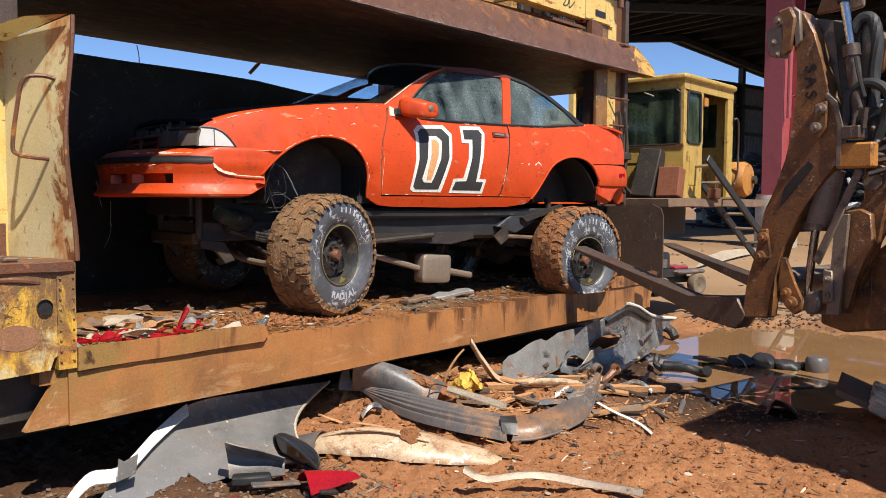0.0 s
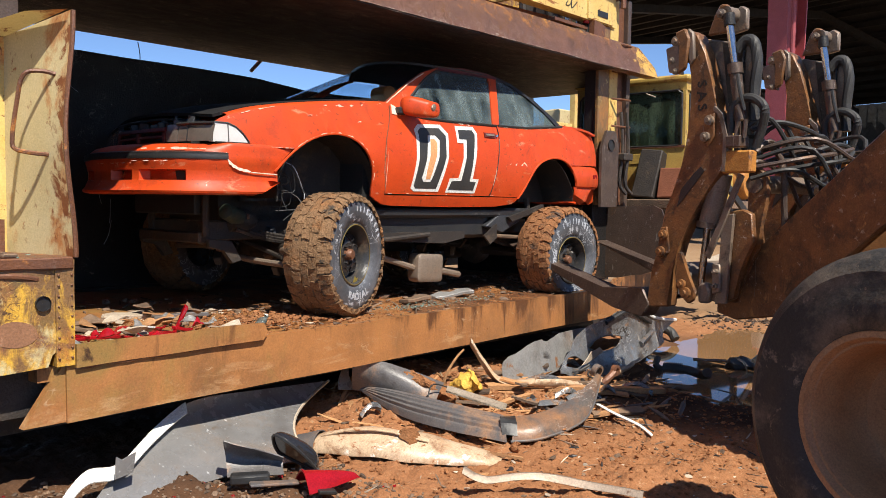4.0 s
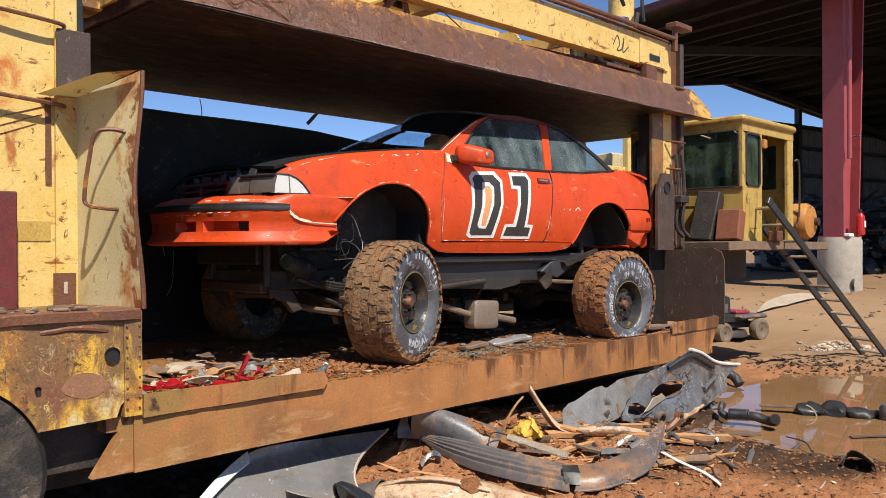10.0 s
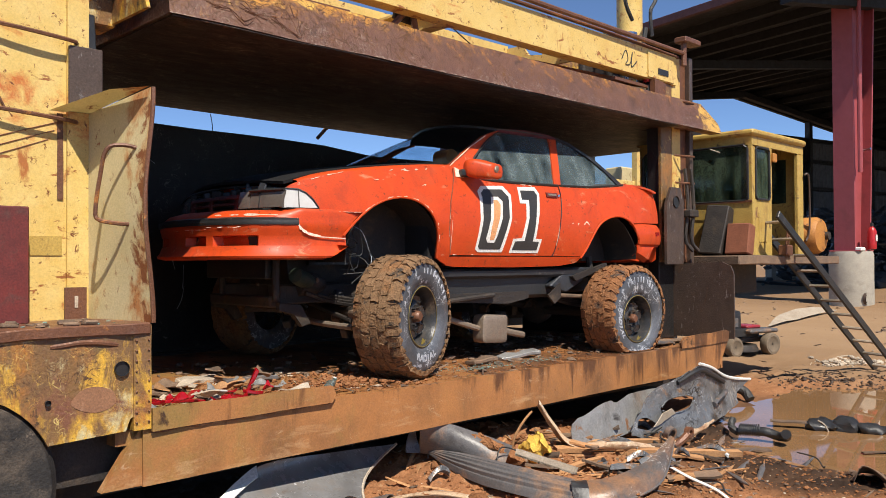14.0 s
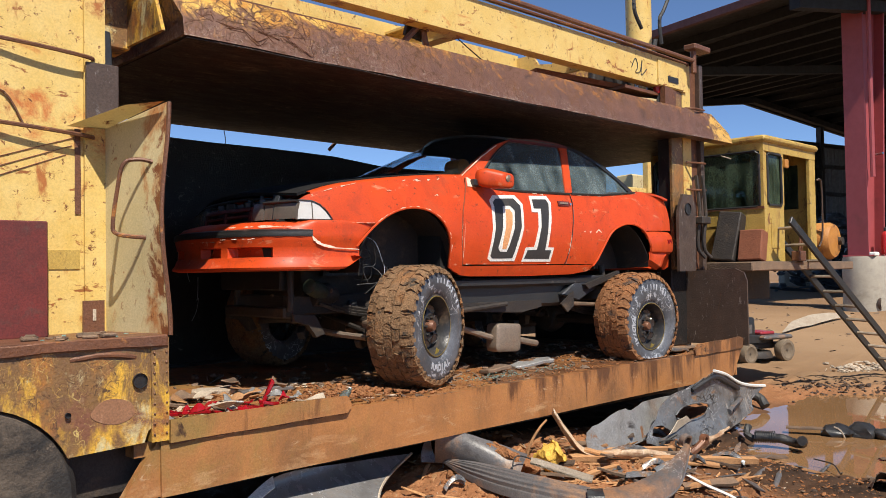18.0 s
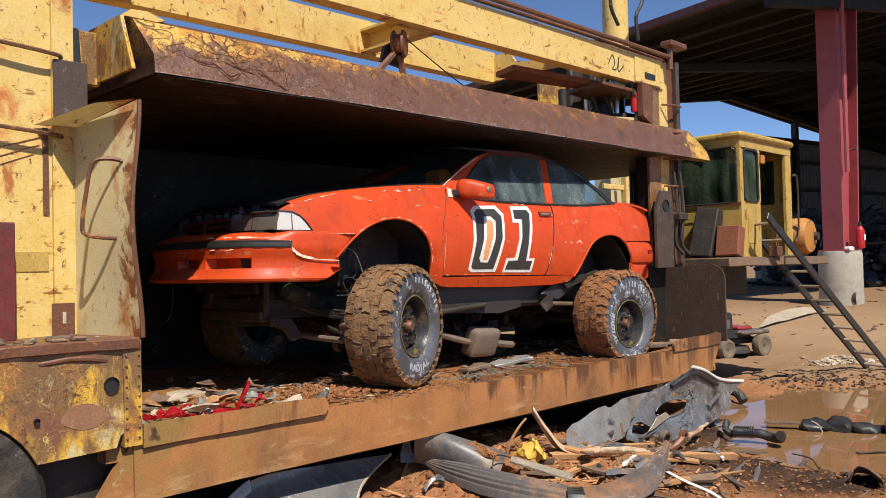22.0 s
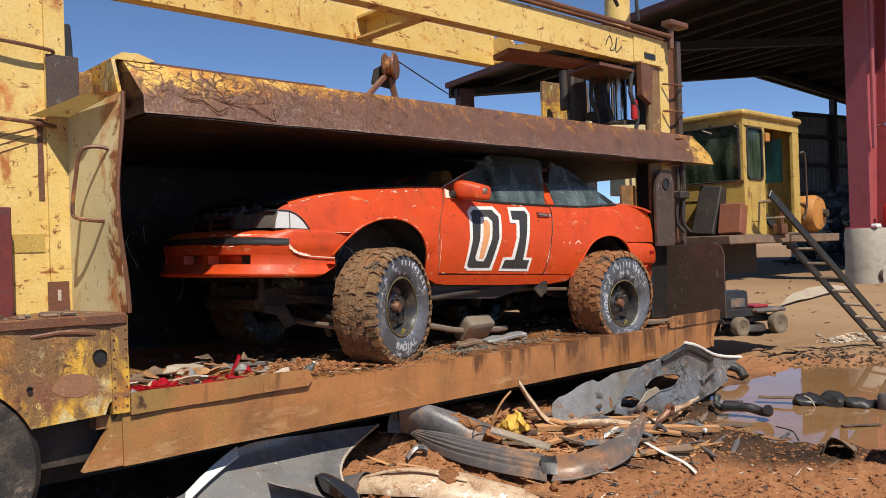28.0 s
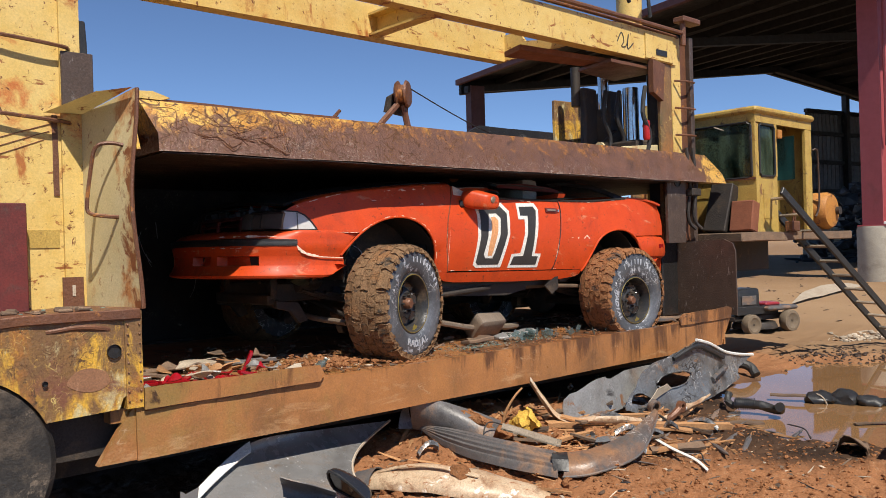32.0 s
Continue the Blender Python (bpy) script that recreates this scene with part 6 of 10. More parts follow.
    for i in range(2, len(plan) - 2):
        x, y = plan[i]
        a, b = plan[i - 1], plan[i + 1]
        if i in (2, len(plan) - 3):
            x, y = -1.625, (0.043 if i == 2 else WIDE - 0.043)
        t = Vector((b[0] - a[0], b[1] - a[1], 0)).normalized()
        nrm = Vector((t.y, -t.x, 0))
        strip.append([Vector((x, y, z)) + nrm * o for o, z in ((0.02, 1.768), (-0.010, 1.770), (-0.013, 1.790), (-0.010, 1.796), (-0.012, 1.812), (0.02, 1.822))])
    part("rub_strip", thicken(loft(strip), 0.006), "black", body, "black rub strip")
    def front_spot(y):
        pl = [p for p in plan if p[1] <= WIDE / 2]
        return np.interp(min(y, WIDE - y), [p[1] for p in pl], [p[0] for p in pl])
    for ya, yb in ((0.16, 0.435), (0.545, 0.695), (WIDE - 0.695, WIDE - 0.545), (WIDE - 0.435, WIDE - 0.16)):
        part("air_intake", thicken(loft([[(front_spot(y) + 0.078, y + 0.03, 1.63), (front_spot(y) + 0.078, y + 0.03, 1.70)] for y in np.linspace(ya, yb, 5)]), 0.006), "black", body, "dark recessed air intake")
    pl = plan[:8]
    def flank(x, z=0.0):
        return np.interp(x, [p[0] for p in pl[::-1]], [p[1] for p in pl[::-1]])
    scrape = curve([(-1.64, 0, 1.81), (-1.62, 0, 1.765), (-1.59, 0, 1.728), (-1.54, 0, 1.705), (-1.47, 0, 1.692)], 4)
    random.seed(9)
    b = []
    for q in scrape:
        w = 0.012 * random.uniform(0.5, 1.2)
        b.append([(q.x - w, flank(q.x) - 0.003, q.z - 0.4 * w), (q.x + 0.5 * w, flank(q.x) - 0.003, q.z + w)])
    part("paint_chip", loft(b), "chip", body, "bare pale scrape")
    part("seam", tube([(x, flank(x) - 0.001, 1.69 - 0.12 * (x + 1.47) * 0.4) for x in np.linspace(-1.47, -1.27, 8)], 0.004, 5), "chip", body)
    def front_chips(y0, y1, z, w, off, seed, gaps):
        b = bmesh.new()
        prev = None
        for y in np.linspace(y0, y1, 140):
            p = Vector((y * 18, seed * 3.7, 0))
            h = w * (noise.noise(p) + 0.5 * noise.noise(p * 3.1) + 0.45 - 0.8 * gaps)
            cur = [b.verts.new((front_spot(y) + off, y - 0.002, z - h)), b.verts.new((front_spot(y) + off + 0.002, y - 0.002, z + h))] if h > 0 else None
            if prev and cur:
                b.faces.new((prev[0], prev[1], cur[1], cur[0]))
            prev = cur
        bmesh.ops.delete(b, geom=[v for v in b.verts if not v.link_faces], context="VERTS")
        tagged(part("paint_chip", b, "chip", body), kind="stuff")
    front_chips(0.09, 0.46, 1.836, 0.009, 0.012, 14, 0.25)
    front_chips(0.1, 0.5, 1.756, 0.007, -0.005, 15, 0.4)
    front_chips(0.5, 0.9, 1.742, 0.005, 0.0, 16, 0.6)
    # lamps, grille and nose panel, set back over the bumper
    def nose_x(y):
        y = min(y, WIDE - y)
        return np.interp(y, [0.03, 0.08, 0.25, 0.45, 0.86], [-1.66, -1.72, -1.79, -1.835, -1.865])
    def front_panel(ya, yb, z0, z1, off, mat, name, label=""):
        b = []
        for y in np.linspace(ya, yb, 6):
            x = nose_x(y)
            b.append([(x + off, y, z0), (x + off + 0.004, y, (z0 + z1) / 2), (x + off + 0.02, y, z1)])
        return part(name, thicken(loft(b), 0.02), mat, body, label)
    lamp = skin([(-1.70, 2.016), (-1.60, 2.010), (-1.55, 1.986), (-1.506, 1.942), (-1.470, 1.893), (-1.468, 1.886), (-1.72, 1.886)], f=lambda x, z: max(side_y(x, z) + 0.004, flank(x) * 0.9), thick=0.02, step=0.04)
    corner = part("corner_lamp", lamp, "light_lens", body, "white clouded corner lamp")
    part("lens_ridge", tube([(-1.602, side_y(-1.602, z) - 0.001, z) for z in np.linspace(1.89, 2.006, 5)], 0.004, 5), "park_lens", corner)
    part("lens_seal", tube([(x, side_y(x, z) - 0.001, z) for x, z in ((-1.69, 1.884), (-1.466, 1.884), (-1.466, 1.894), (-1.502, 1.945), (-1.548, 1.990), (-1.60, 2.014), (-1.69, 2.018))], 0.005, 5), "black", corner)
    head = front_panel(0.088, 0.36, 1.890, 2.006, 0.0, "dull_lens", "headlamp", "dull scratched headlamp")
    part("lens_ridge", tube([(nose_x(0.27) - 0.003, 0.27, 1.895), (nose_x(0.27) + 0.012, 0.27, 2.0)], 0.004, 5), "black", head)
    front_panel(0.082, 0.37, 2.006, 2.018, -0.004, "black", "lamp_frame")
    front_panel(0.37, 0.485, 1.890, 2.006, 0.0, "park_lens", "park_lamp", "clear park lamp")
    front_panel(WIDE - 0.485, WIDE - 0.37, 1.890, 2.006, 0.0, "park_lens", "park_lamp")
    front_panel(WIDE - 0.36, WIDE - 0.09, 1.890, 2.006, 0.0, "dull_lens", "headlamp")
    front_panel(0.50, WIDE - 0.50, 1.87, 1.99, 0.06, "black", "grille_backing")
    # slats take the red that has the shade mixed into its colour
    for z, h in ((1.872, 0.022), (1.925, 0.016), (1.966, 0.026)):
        front_panel(0.50, WIDE - 0.50, z, z + h, 0.0, "grille_red", "grille_bar")
    for y in (0.495, 0.84, WIDE - 0.53):
        front_panel(y, y + 0.035, 1.874, 1.99, -0.003, "grille_red", "grille_bar")
    front_chips(0.4, 0.49, 1.99, 0.004, 0.26, 17, 0.3)
    # dark hood, engine clutter in front of it
    tx, tz = [q[0] for q in FENDER_TOP[::-1]], [q[1] for q in FENDER_TOP[::-1]]
    for flip in (False, True):
        rows = []
        for x in np.linspace(-1.60, -0.19, 22):
            z = float(np.interp(x, tx, tz))
            y = side_y(x, z)
            row = [(x, y + 0.001, z - 0.004), (x, y + 0.012, z + 0.009), (x, y + 0.04, z + 0.017), (x, y + 0.10, z + 0.022)]
            rows.append([(a_, WIDE - b_ if flip else b_, c_) for a_, b_, c_ in row])
        part("fender_crown", thicken(loft(rows), 0.006), "car_red", body)
    hood = []
    for x in np.linspace(-1.62, -0.24, 12):
        t = (x + 1.62) / 1.38
        z, row = float(np.interp(x, tx, tz)), []
        for y in np.linspace(0.155, WIDE - 0.155, 11):
            e = abs(y - WIDE / 2) / (WIDE / 2)
            row.append((x - 0.17 * (1 - t) * (1 - e * e), y, z + 0.016 - 0.02 * (1 - t) + 0.05 * (1 - e * e)))
        hood.append(row)
    part("hood", thicken(loft(hood), 0.02), "hood_black", body, "black faded hood")
    random.seed(8)
    for k in range(26):
        y = random.uniform(0.35, WIDE - 0.3)
        x = nose_x(y) + random.uniform(0.04, 0.16)
        z = 2.0 + random.uniform(-0.02, 0.04)
        s = random.uniform(0.012, 0.04)
        part("engine_part", move(box(-s, -s, -0.03, s, s, 0.03, 0.006), pose(x, y, z, random.uniform(-15, 15), random.uniform(-15, 15), random.uniform(0, 90))), "engine", body)
    part("latch_bar", tube(curve([(-1.66, 0.2, 2.02), (-1.74, 0.5, 2.05), (-1.77, 0.86, 2.06), (-1.78, 1.3, 2.04), (-1.74, 1.6, 1.99)], 5), 0.010, 6), "engine", body)
    part("inner_cable", tube(curve([(-1.5, 0.3, 2.035), (-1.3, 0.4, 2.075), (-1.1, 0.38, 2.09)], 5), 0.008, 5), "mud_part", body)
    # rear bumper and tail
    rp = [(2.14, 0.0), (2.3, 0.012), (2.48, 0.04), (2.64, 0.09), (2.76, 0.18), (2.81, 0.36), (2.83, WIDE / 2)]
    rp = rp + [(x, WIDE - y) for x, y in rp[-2::-1]]
    fine = flat_curve(rp, 4)
    rows = []
    for i, (x, y) in enumerate(fine):
        c, d = fine[max(i - 1, 0)], fine[min(i + 1, len(fine) - 1)]
        t = Vector((d[0] - c[0], d[1] - c[1], 0)).normalized()
        nrm = Vector((-t.y, t.x, 0))
        row = []
        for off, z in ((0.05, 1.50), (0.0, 1.53), (-0.004, 1.60), (0.008, 1.655), (0.012, 1.665), (-0.012, 1.68), (-0.022, 1.72), (-0.02, 1.78), (-0.008, 1.84), (0.02, 1.878)):
            q = Vector((x, y, z)) + nrm * off
            if y < 0.2 and z < 1.62:                         # the torn lower corner
                q.x -= 0.7 * max(0.0, x - 2.36) * (1.62 - z) / 0.12
                q.z += 0.55 * max(0.0, x - 2.42) + 0.35 * max(0.0, 2.36 - x)
            if i in (0, len(fine) - 1):
                q.x = float(np.interp(q.z, [1.53, 1.645, 1.735, 1.825, 1.88], [2.22, 2.192, 2.165, 2.115, 2.06])) + 0.004
            row.append(q)
        rows.append(row)
    part("rear_bumper", shell(loft(rows), lambda q: (q.x - 0.012, q.y + 0.007 * (1 if q.y < WIDE / 2 else -1), q.z + 0.002)), "car_red", body, "orange-red rear bumper")
    part("side_marker", skin([(2.50, 1.76), (2.62, 1.765), (2.62, 1.805), (2.50, 1.80)], f=lambda x, z: np.interp(x, [2.3, 2.48, 2.64], [0.012, 0.04, 0.09]) - 0.026, thick=0.01, step=0.05), "red_plastic", body)
    part("tail_panel", box(2.63, 0.2, 1.87, 2.67, WIDE - 0.2, 2.2, 0.01), "red_plastic", body)
    deck = []
    for x in np.linspace(2.02, 2.64, 7):
        deck.append([(x, y, 2.262 - 0.05 * ((x - 2.02) / 0.62) ** 4 + 0.03 * (1 - ((y - WIDE / 2) / 0.8) ** 2)) for y in np.linspace(0.11, WIDE - 0.11, 7)])
    part("deck_lid", thicken(loft(deck), 0.02), "car_red", body)
    random.seed(12)
    leaf = bmesh.new()
    for k in range(120):
        m = pose(random.uniform(2.05, 2.5), random.uniform(0.15, 0.7), 2.275, random.uniform(-25, 25), random.uniform(-25, 25), random.uniform(0, 180))
        vs = [leaf.verts.new(m @ Vector(p)) for p in ((-0.025, 0, 0), (0, -0.008, 0), (0.025, 0, 0.004), (0, 0.008, 0))]
        leaf.faces.new(vs)
    tagged(part("dry_needles", leaf, "wood", body), kind="stuff")
    # door handle, lock, mirror
    part("door_handle", skin([(0.865, 2.078), (1.005, 2.078), (1.01, 2.116), (0.865, 2.116)], off=-0.012, thick=0.02, step=0.05), "grille_red", body, "recessed door handle")
    part("handle_grip", skin([(0.88, 2.090), (0.985, 2.090), (0.985, 2.106), (0.88, 2.106)], off=-0.018, thick=0.008, step=0.05), "muffler", body)
    part("lock", move(lathe([(0.012, 0), (0.012, 0.01)], 12, "y"), pose(1.025, side_y(1.025, 2.09) - 0.012, 2.095)), "chrome", body)
    rows = []
    for y, z0, z1, w in ((0.06, 2.235, 2.29, 0.03), (0.055, 2.215, 2.31, 0.05), (0.02, 2.195, 2.328, 0.062), (-0.03, 2.180, 2.336, 0.068), (-0.09, 2.172, 2.328, 0.068), (-0.15, 2.168, 2.312, 0.066), (-0.205, 2.168, 2.298, 0.064), (-0.228, 2.172, 2.292, 0.060), (-0.238, 2.180, 2.284, 0.052), (-0.242, 2.196, 2.268, 0.038)):
        rows.append([])
        for k in range(17):
            a = k * math.tau / 16
            c, d = math.cos(a), math.sin(a)
            rows[-1].append((-0.04 + 0.55 * max(0.0, -y) + w * 1.15 * math.copysign(abs(c) ** 0.55, c), 0.02 + 0.66 * y, (z0 + z1) / 2 + (z1 - z0) / 2 * math.copysign(abs(d) ** 0.6, d)))
    mir = loft(rows)
    bmesh.ops.remove_doubles(mir, verts=mir.verts[:], dist=0.0005)
    bmesh.ops.holes_fill(mir, edges=mir.edges[:], sides=20)
    mirror = part("mirror", mir, "car_red", body, "orange-red door mirror with worn tip", sharp=50)
    part("mirror_arm", box(-0.13, 0.02, 2.19, -0.03, 0.09, 2.25, 0.012), "black", mirror)
    part("mirror_glass", prism([(0.02, 2.205), (0.01, 2.305), (-0.03, 2.316), (-0.10, 2.262), (-0.11, 2.205), (-0.09, 2.19)], 0.004, "x", at=0.066), "chrome", mirror)
    part("worn_tip", rough_up(move(lathe([(0.001, -0.006), (0.020, -0.005), (0.030, 0.0), (0.032, 0.010)], 14, "y", False), pose(0.095, -0.138, 2.245, 0, 0, 20) @ Matrix.Diagonal((1.2, 1, 1.1, 1))), 0.008, 30), "muffler", mirror, "bare scraped tip")
    # seats seen through the windows
    part("front_seat", join(box(0.45, 0.30, 1.56, 0.95, 0.80, 1.95, 0.05, 2), box(0.85, 0.30, 1.8, 1.05, 0.80, 2.40, 0.05, 2)), "seat", body, "grey cloth seat")
    part("front_seat", join(box(0.45, 0.90, 1.56, 0.95, 1.40, 1.95, 0.05, 2), box(0.85, 0.90, 1.8, 1.05, 1.40, 2.40, 0.05, 2)), "seat", body)
    part("headrest", move(lathe([(0.01, -0.1), (0.07, -0.09), (0.07, 0.09), (0.01, 0.1)], 14, "y"), pose(0.22, 0.62, 2.42)), "orange_cloth", body, "orange padded headrest")
    part("dashboard", box(-0.35, 0.15, 2.02, 0.05, WIDE - 0.15, 2.24, 0.05, 2), "black", body)
    part("wiper", tube([(-0.60, 0.9, 2.32), (-0.44, 0.35, 2.31)], 0.009, 5), "black", body)
    part("rear_seat", box(1.2, 0.25, 1.6, 1.55, WIDE - 0.25, 2.22, 0.06, 2), "seat", body)
    return body, mirror


body, mirror = build_body()


def digit_shapes():
    """Numeral outlines on the door (x, z), blocky and slanting like the painted ones."""
    zero_w = [(0.08, 2.129), (0.335, 2.144), (0.415, 2.072), (0.401, 1.874), (0.302, 1.593), (0.028, 1.592), (-0.008, 1.615), (0.038, 1.848), (0.044, 2.03), (0.031, 2.083)]
    zero = [(0.104, 2.102), (0.313, 2.113), (0.381, 2.054), (0.370, 1.873), (0.272, 1.617), (0.044, 1.616), (0.020, 1.637), (0.068, 1.849), (0.076, 2.040), (0.066, 2.070)]
    core_w = [(0.171, 2.044), (0.252, 2.048), (0.300, 2.011), (0.285, 1.870), (0.221, 1.715), (0.195, 1.669), (0.119, 1.671), (0.100, 1.698), (0.147, 1.851)]
    core = [(0.196, 2.017), (0.240, 2.019), (0.269, 1.986), (0.258, 1.893), (0.208, 1.746), (0.187, 1.692), (0.142, 1.691), (0.152, 1.760), (0.185, 1.883)]
    one_w = [(0.513, 2.146), (0.735, 2.155), (0.775, 2.099), (0.745, 1.925), (0.698, 1.709), (0.775, 1.708), (0.745, 1.587), (0.388, 1.589), (0.423, 1.706), (0.525, 1.712), (0.579, 1.880), (0.589, 2.006), (0.514, 2.005)]
    one = [(0.540, 2.116), (0.712, 2.124), (0.740, 2.088), (0.709, 1.932), (0.662, 1.686), (0.739, 1.684), (0.720, 1.611), (0.414, 1.613), (0.446, 1.684), (0.558, 1.689), (0.614, 1.881), (0.630, 2.040), (0.542, 2.038)]
    return [[q] for q in (zero_w, one_w, zero, one, core_w, core)]


for pts, mat, off, lab in zip(digit_shapes(), ("white", "white", "numeral", "numeral", "white", "numeral_core"), (-0.003, -0.003, -0.005, -0.005, -0.007, -0.009),
                              ("white numeral outline", "white numeral outline", "black painted zero", "black painted one", "white inner edge", "faded orange centre")):
    part("numeral", join(*[skin(p, off=off - 0.0004 * i, thick=0.003) for i, p in enumerate(pts)]), mat, body, lab)


# parts of the roof that fold under the lid
def at_pivot(name, bm, mat, pivot, label=""):
    move(bm, pose(*[-v for v in pivot]))
    return part(name, bm, mat, body, label, pose(*pivot))


def upper(points, **k):
    return skin(points, f=lambda x, z: upper_y(z), **k)


def roof_bm():
    rows = []
    for x in np.linspace(0.50, 1.36, 9):
        t = (x - 0.50) / 0.86
        rows.append([(x - 0.22 * (1 - t) * (1 - ((y - WIDE / 2) / 0.59) ** 2), y, 2.655 + 0.024 * math.sin(math.pi * (0.1 + 0.8 * t)) - 0.02 * t + 0.065 * (1 - ((y - WIDE / 2) / 0.59) ** 2) ** 0.8) for y in np.linspace(0.275, WIDE - 0.275, 13)])
    return thicken(loft(rows), 0.02)


roof = at_pivot("roof", roof_bm(), "black", (1.35, 0.8, 2.6), "black dusty roof panel")
pillars = []
for flip in (False, True):
    a = upper([(-0.215, 2.262), (-0.13, 2.24), (-0.04, 2.215), (0.066, 2.333), (0.309, 2.524), (0.471, 2.614), (0.53, 2.63), (0.53, 2.655), (0.338, 2.591), (0.084, 2.452)], flip=flip, thick=0.04)
    b = upper([(1.03, 2.185), (1.118, 2.187), (1.20, 2.42), (1.272, 2.640), (1.16, 2.640), (1.158, 2.575)], flip=flip, thick=0.04)
    c = upper([(1.275, 2.662), (1.462, 2.620), (1.738, 2.500), (1.961, 2.345), (2.06, 2.262), (1.99, 2.250), (1.855, 2.375), (1.664, 2.500), (1.455, 2.594), (1.29, 2.630)], flip=flip, thick=0.03)
    y = 1.6 if flip else 0.1
    pillars.append((at_pivot("front_pillar", a, "car_red", (-0.28, y, 2.262)), at_pivot("middle_pillar", b, "car_red", (1.09, y, 2.262)), at_pivot("rear_pillar", c, "black" if not flip else "car_red", (2.05, y, 2.262))))
    if not flip:
        seal = tube([(x, upper_y(z) - 0.004, z) for x, z in flat_curve([(-0.03, 2.222), (0.076, 2.335), (0.312, 2.524), (0.472, 2.612), (0.53, 2.622)], 4)], 0.009, 6)
        part("window_seal", move(seal, pose(0.28, -y, -2.262)), "black", pillars[0][0])
        chip_line = tube([(x, upper_y(z) - 0.004, z) for x, z in flat_curve([(-0.19, 2.276), (0.08, 2.446), (0.33, 2.584)], 6)], 0.005, 5)
        part("bare_edge", rough_up(move(chip_line, pose(0.28, -y, -2.262)), 0.008, 14), "chip", pillars[0][0], "bare chipped edge")
rail_bm = upper([(0.50, 2.628), (0.51, 2.652), (0.577, 2.670), (0.877, 2.692), (1.168, 2.678), (1.30, 2.655), (1.28, 2.634), (0.56, 2.632)], thick=0.05)
roof_rail = at_pivot("roof_rail", rail_bm, "grille_red", (1.35, 0.8, 2.6), "dull dark red roof rail")
ws = []
for t in np.linspace(0, 1, 7):
    ws.append([(-0.21 + 0.72 * t - 0.46 * (1 - ((y - WIDE / 2) / 0.73) ** 2) * (1 - 0.53 * t), 0.11 * (1 - t) + 0.285 * t + (y - 0.11) / (WIDE - 0.22) * (WIDE - 2 * (0.11 * (1 - t) + 0.285 * t)), 2.275 + (0.375 + 0.055 * (1 - ((y - WIDE / 2) / 0.75) ** 2)) * t + 0.02 * (1 - t)) for y in np.linspace(0.11, WIDE - 0.11, 9)])
windscreen = at_pivot("windscreen", thicken(loft(ws), 0.006), GLASS_DARK, (-0.3, 0.8, 2.27), "dark dusty windscreen")
rw = []
for t in np.linspace(0, 1, 5):
    rw.append([(1.34 + 0.72 * t, 0.28 * (1 - t) + 0.13 * t + k * (WIDE - 2 * (0.28 * (1 - t) + 0.13 * t)), 2.645 - 0.375 * t + (0.035 + 0.05 * (1 - t)) * math.sin(math.pi * k) + 0.04 * math.sin(math.pi * t)) for k in np.linspace(0, 1, 7)])
rear_window = at_pivot("rear_window", thicken(loft(rw), 0.006), GLASS_DARK, (2.05, 0.8, 2.27))


def shatter(points, nx, nz, seed, name, label):
    """A side pane cut into pieces that part from each other when it bursts."""
    random.seed(seed)
    base = bmesh.new()
    base.faces.new([base.verts.new((x, 0, z)) for x, z in points]).normal_update()
    bmesh.ops.triangulate(base, faces=base.faces[:])
    xs, zs = [p[0] for p in points], [p[1] for p in points]
    cutx = [min(xs) + (max(xs) - min(xs)) * (k + random.uniform(-0.2, 0.2)) / nx for k in range(1, nx)]
    cutz = [min(zs) + (max(zs) - min(zs)) * (k + random.uniform(-0.2, 0.2)) / nz for k in range(1, nz)]
    obs = []
    ex = [-9] + cutx + [9]
    ez = [-9] + cutz + [9]
    for i in range(nx):
        for j in range(nz):
            b = base.copy()
            for co, no in (((ex[i], 0, 0), (-1, 0, 0)), ((ex[i + 1], 0, 0), (1, 0, 0)), ((0, 0, ez[j]), (0, 0, -1)), ((0, 0, ez[j + 1]), (0, 0, 1))):
                bmesh.ops.bisect_plane(b, geom=list(b.verts) + list(b.edges) + list(b.faces), plane_co=co, plane_no=no, clear_outer=True)
            if len(b.faces) < 1:
                b.free()
                continue
            lift(b, lambda q: (q.x, upper_y(q.z) + 0.012, q.z))
            grown = bmesh.ops.extrude_face_region(b, geom=b.faces[:])
            for v in grown["geom"]:
                if isinstance(v, bmesh.types.BMVert):
                    v.co.y += 0.004
            mid = sum((v.co for v in b.verts), Vector()) / len(b.verts)
            obs.append((part(name, b, GLASS, body, label), mid))
    base.free()
    return obs


DOOR_GLASS = [(-0.03, 2.212), (0.072, 2.333), (0.312, 2.522), (0.471, 2.612), (0.56, 2.635), (1.16, 2.638), (1.158, 2.57), (1.032, 2.18), (0.45, 2.172), (0.15, 2.178)]
QUARTER_GLASS = [(1.12, 2.185), (1.20, 2.42), (1.275, 2.64), (1.455, 2.598), (1.664, 2.505), (1.855, 2.380), (1.995, 2.25), (1.5, 2.19)]
panes = shatter(DOOR_GLASS, 18, 9, 3, "door_glass", "dusty side glass")
panes += shatter(QUARTER_GLASS, 12, 8, 5, "quarter_glass", "dusty side glass")
far_pane = at_pivot("far_glass", upper(DOOR_GLASS, flip=True, thick=0.004), GLASS_DARK, (0.5, 1.55, 2.262))
far_pane2 = at_pivot("far_glass", upper(QUARTER_GLASS, flip=True, thick=0.004), GLASS_DARK, (1.5, 1.55, 2.262))


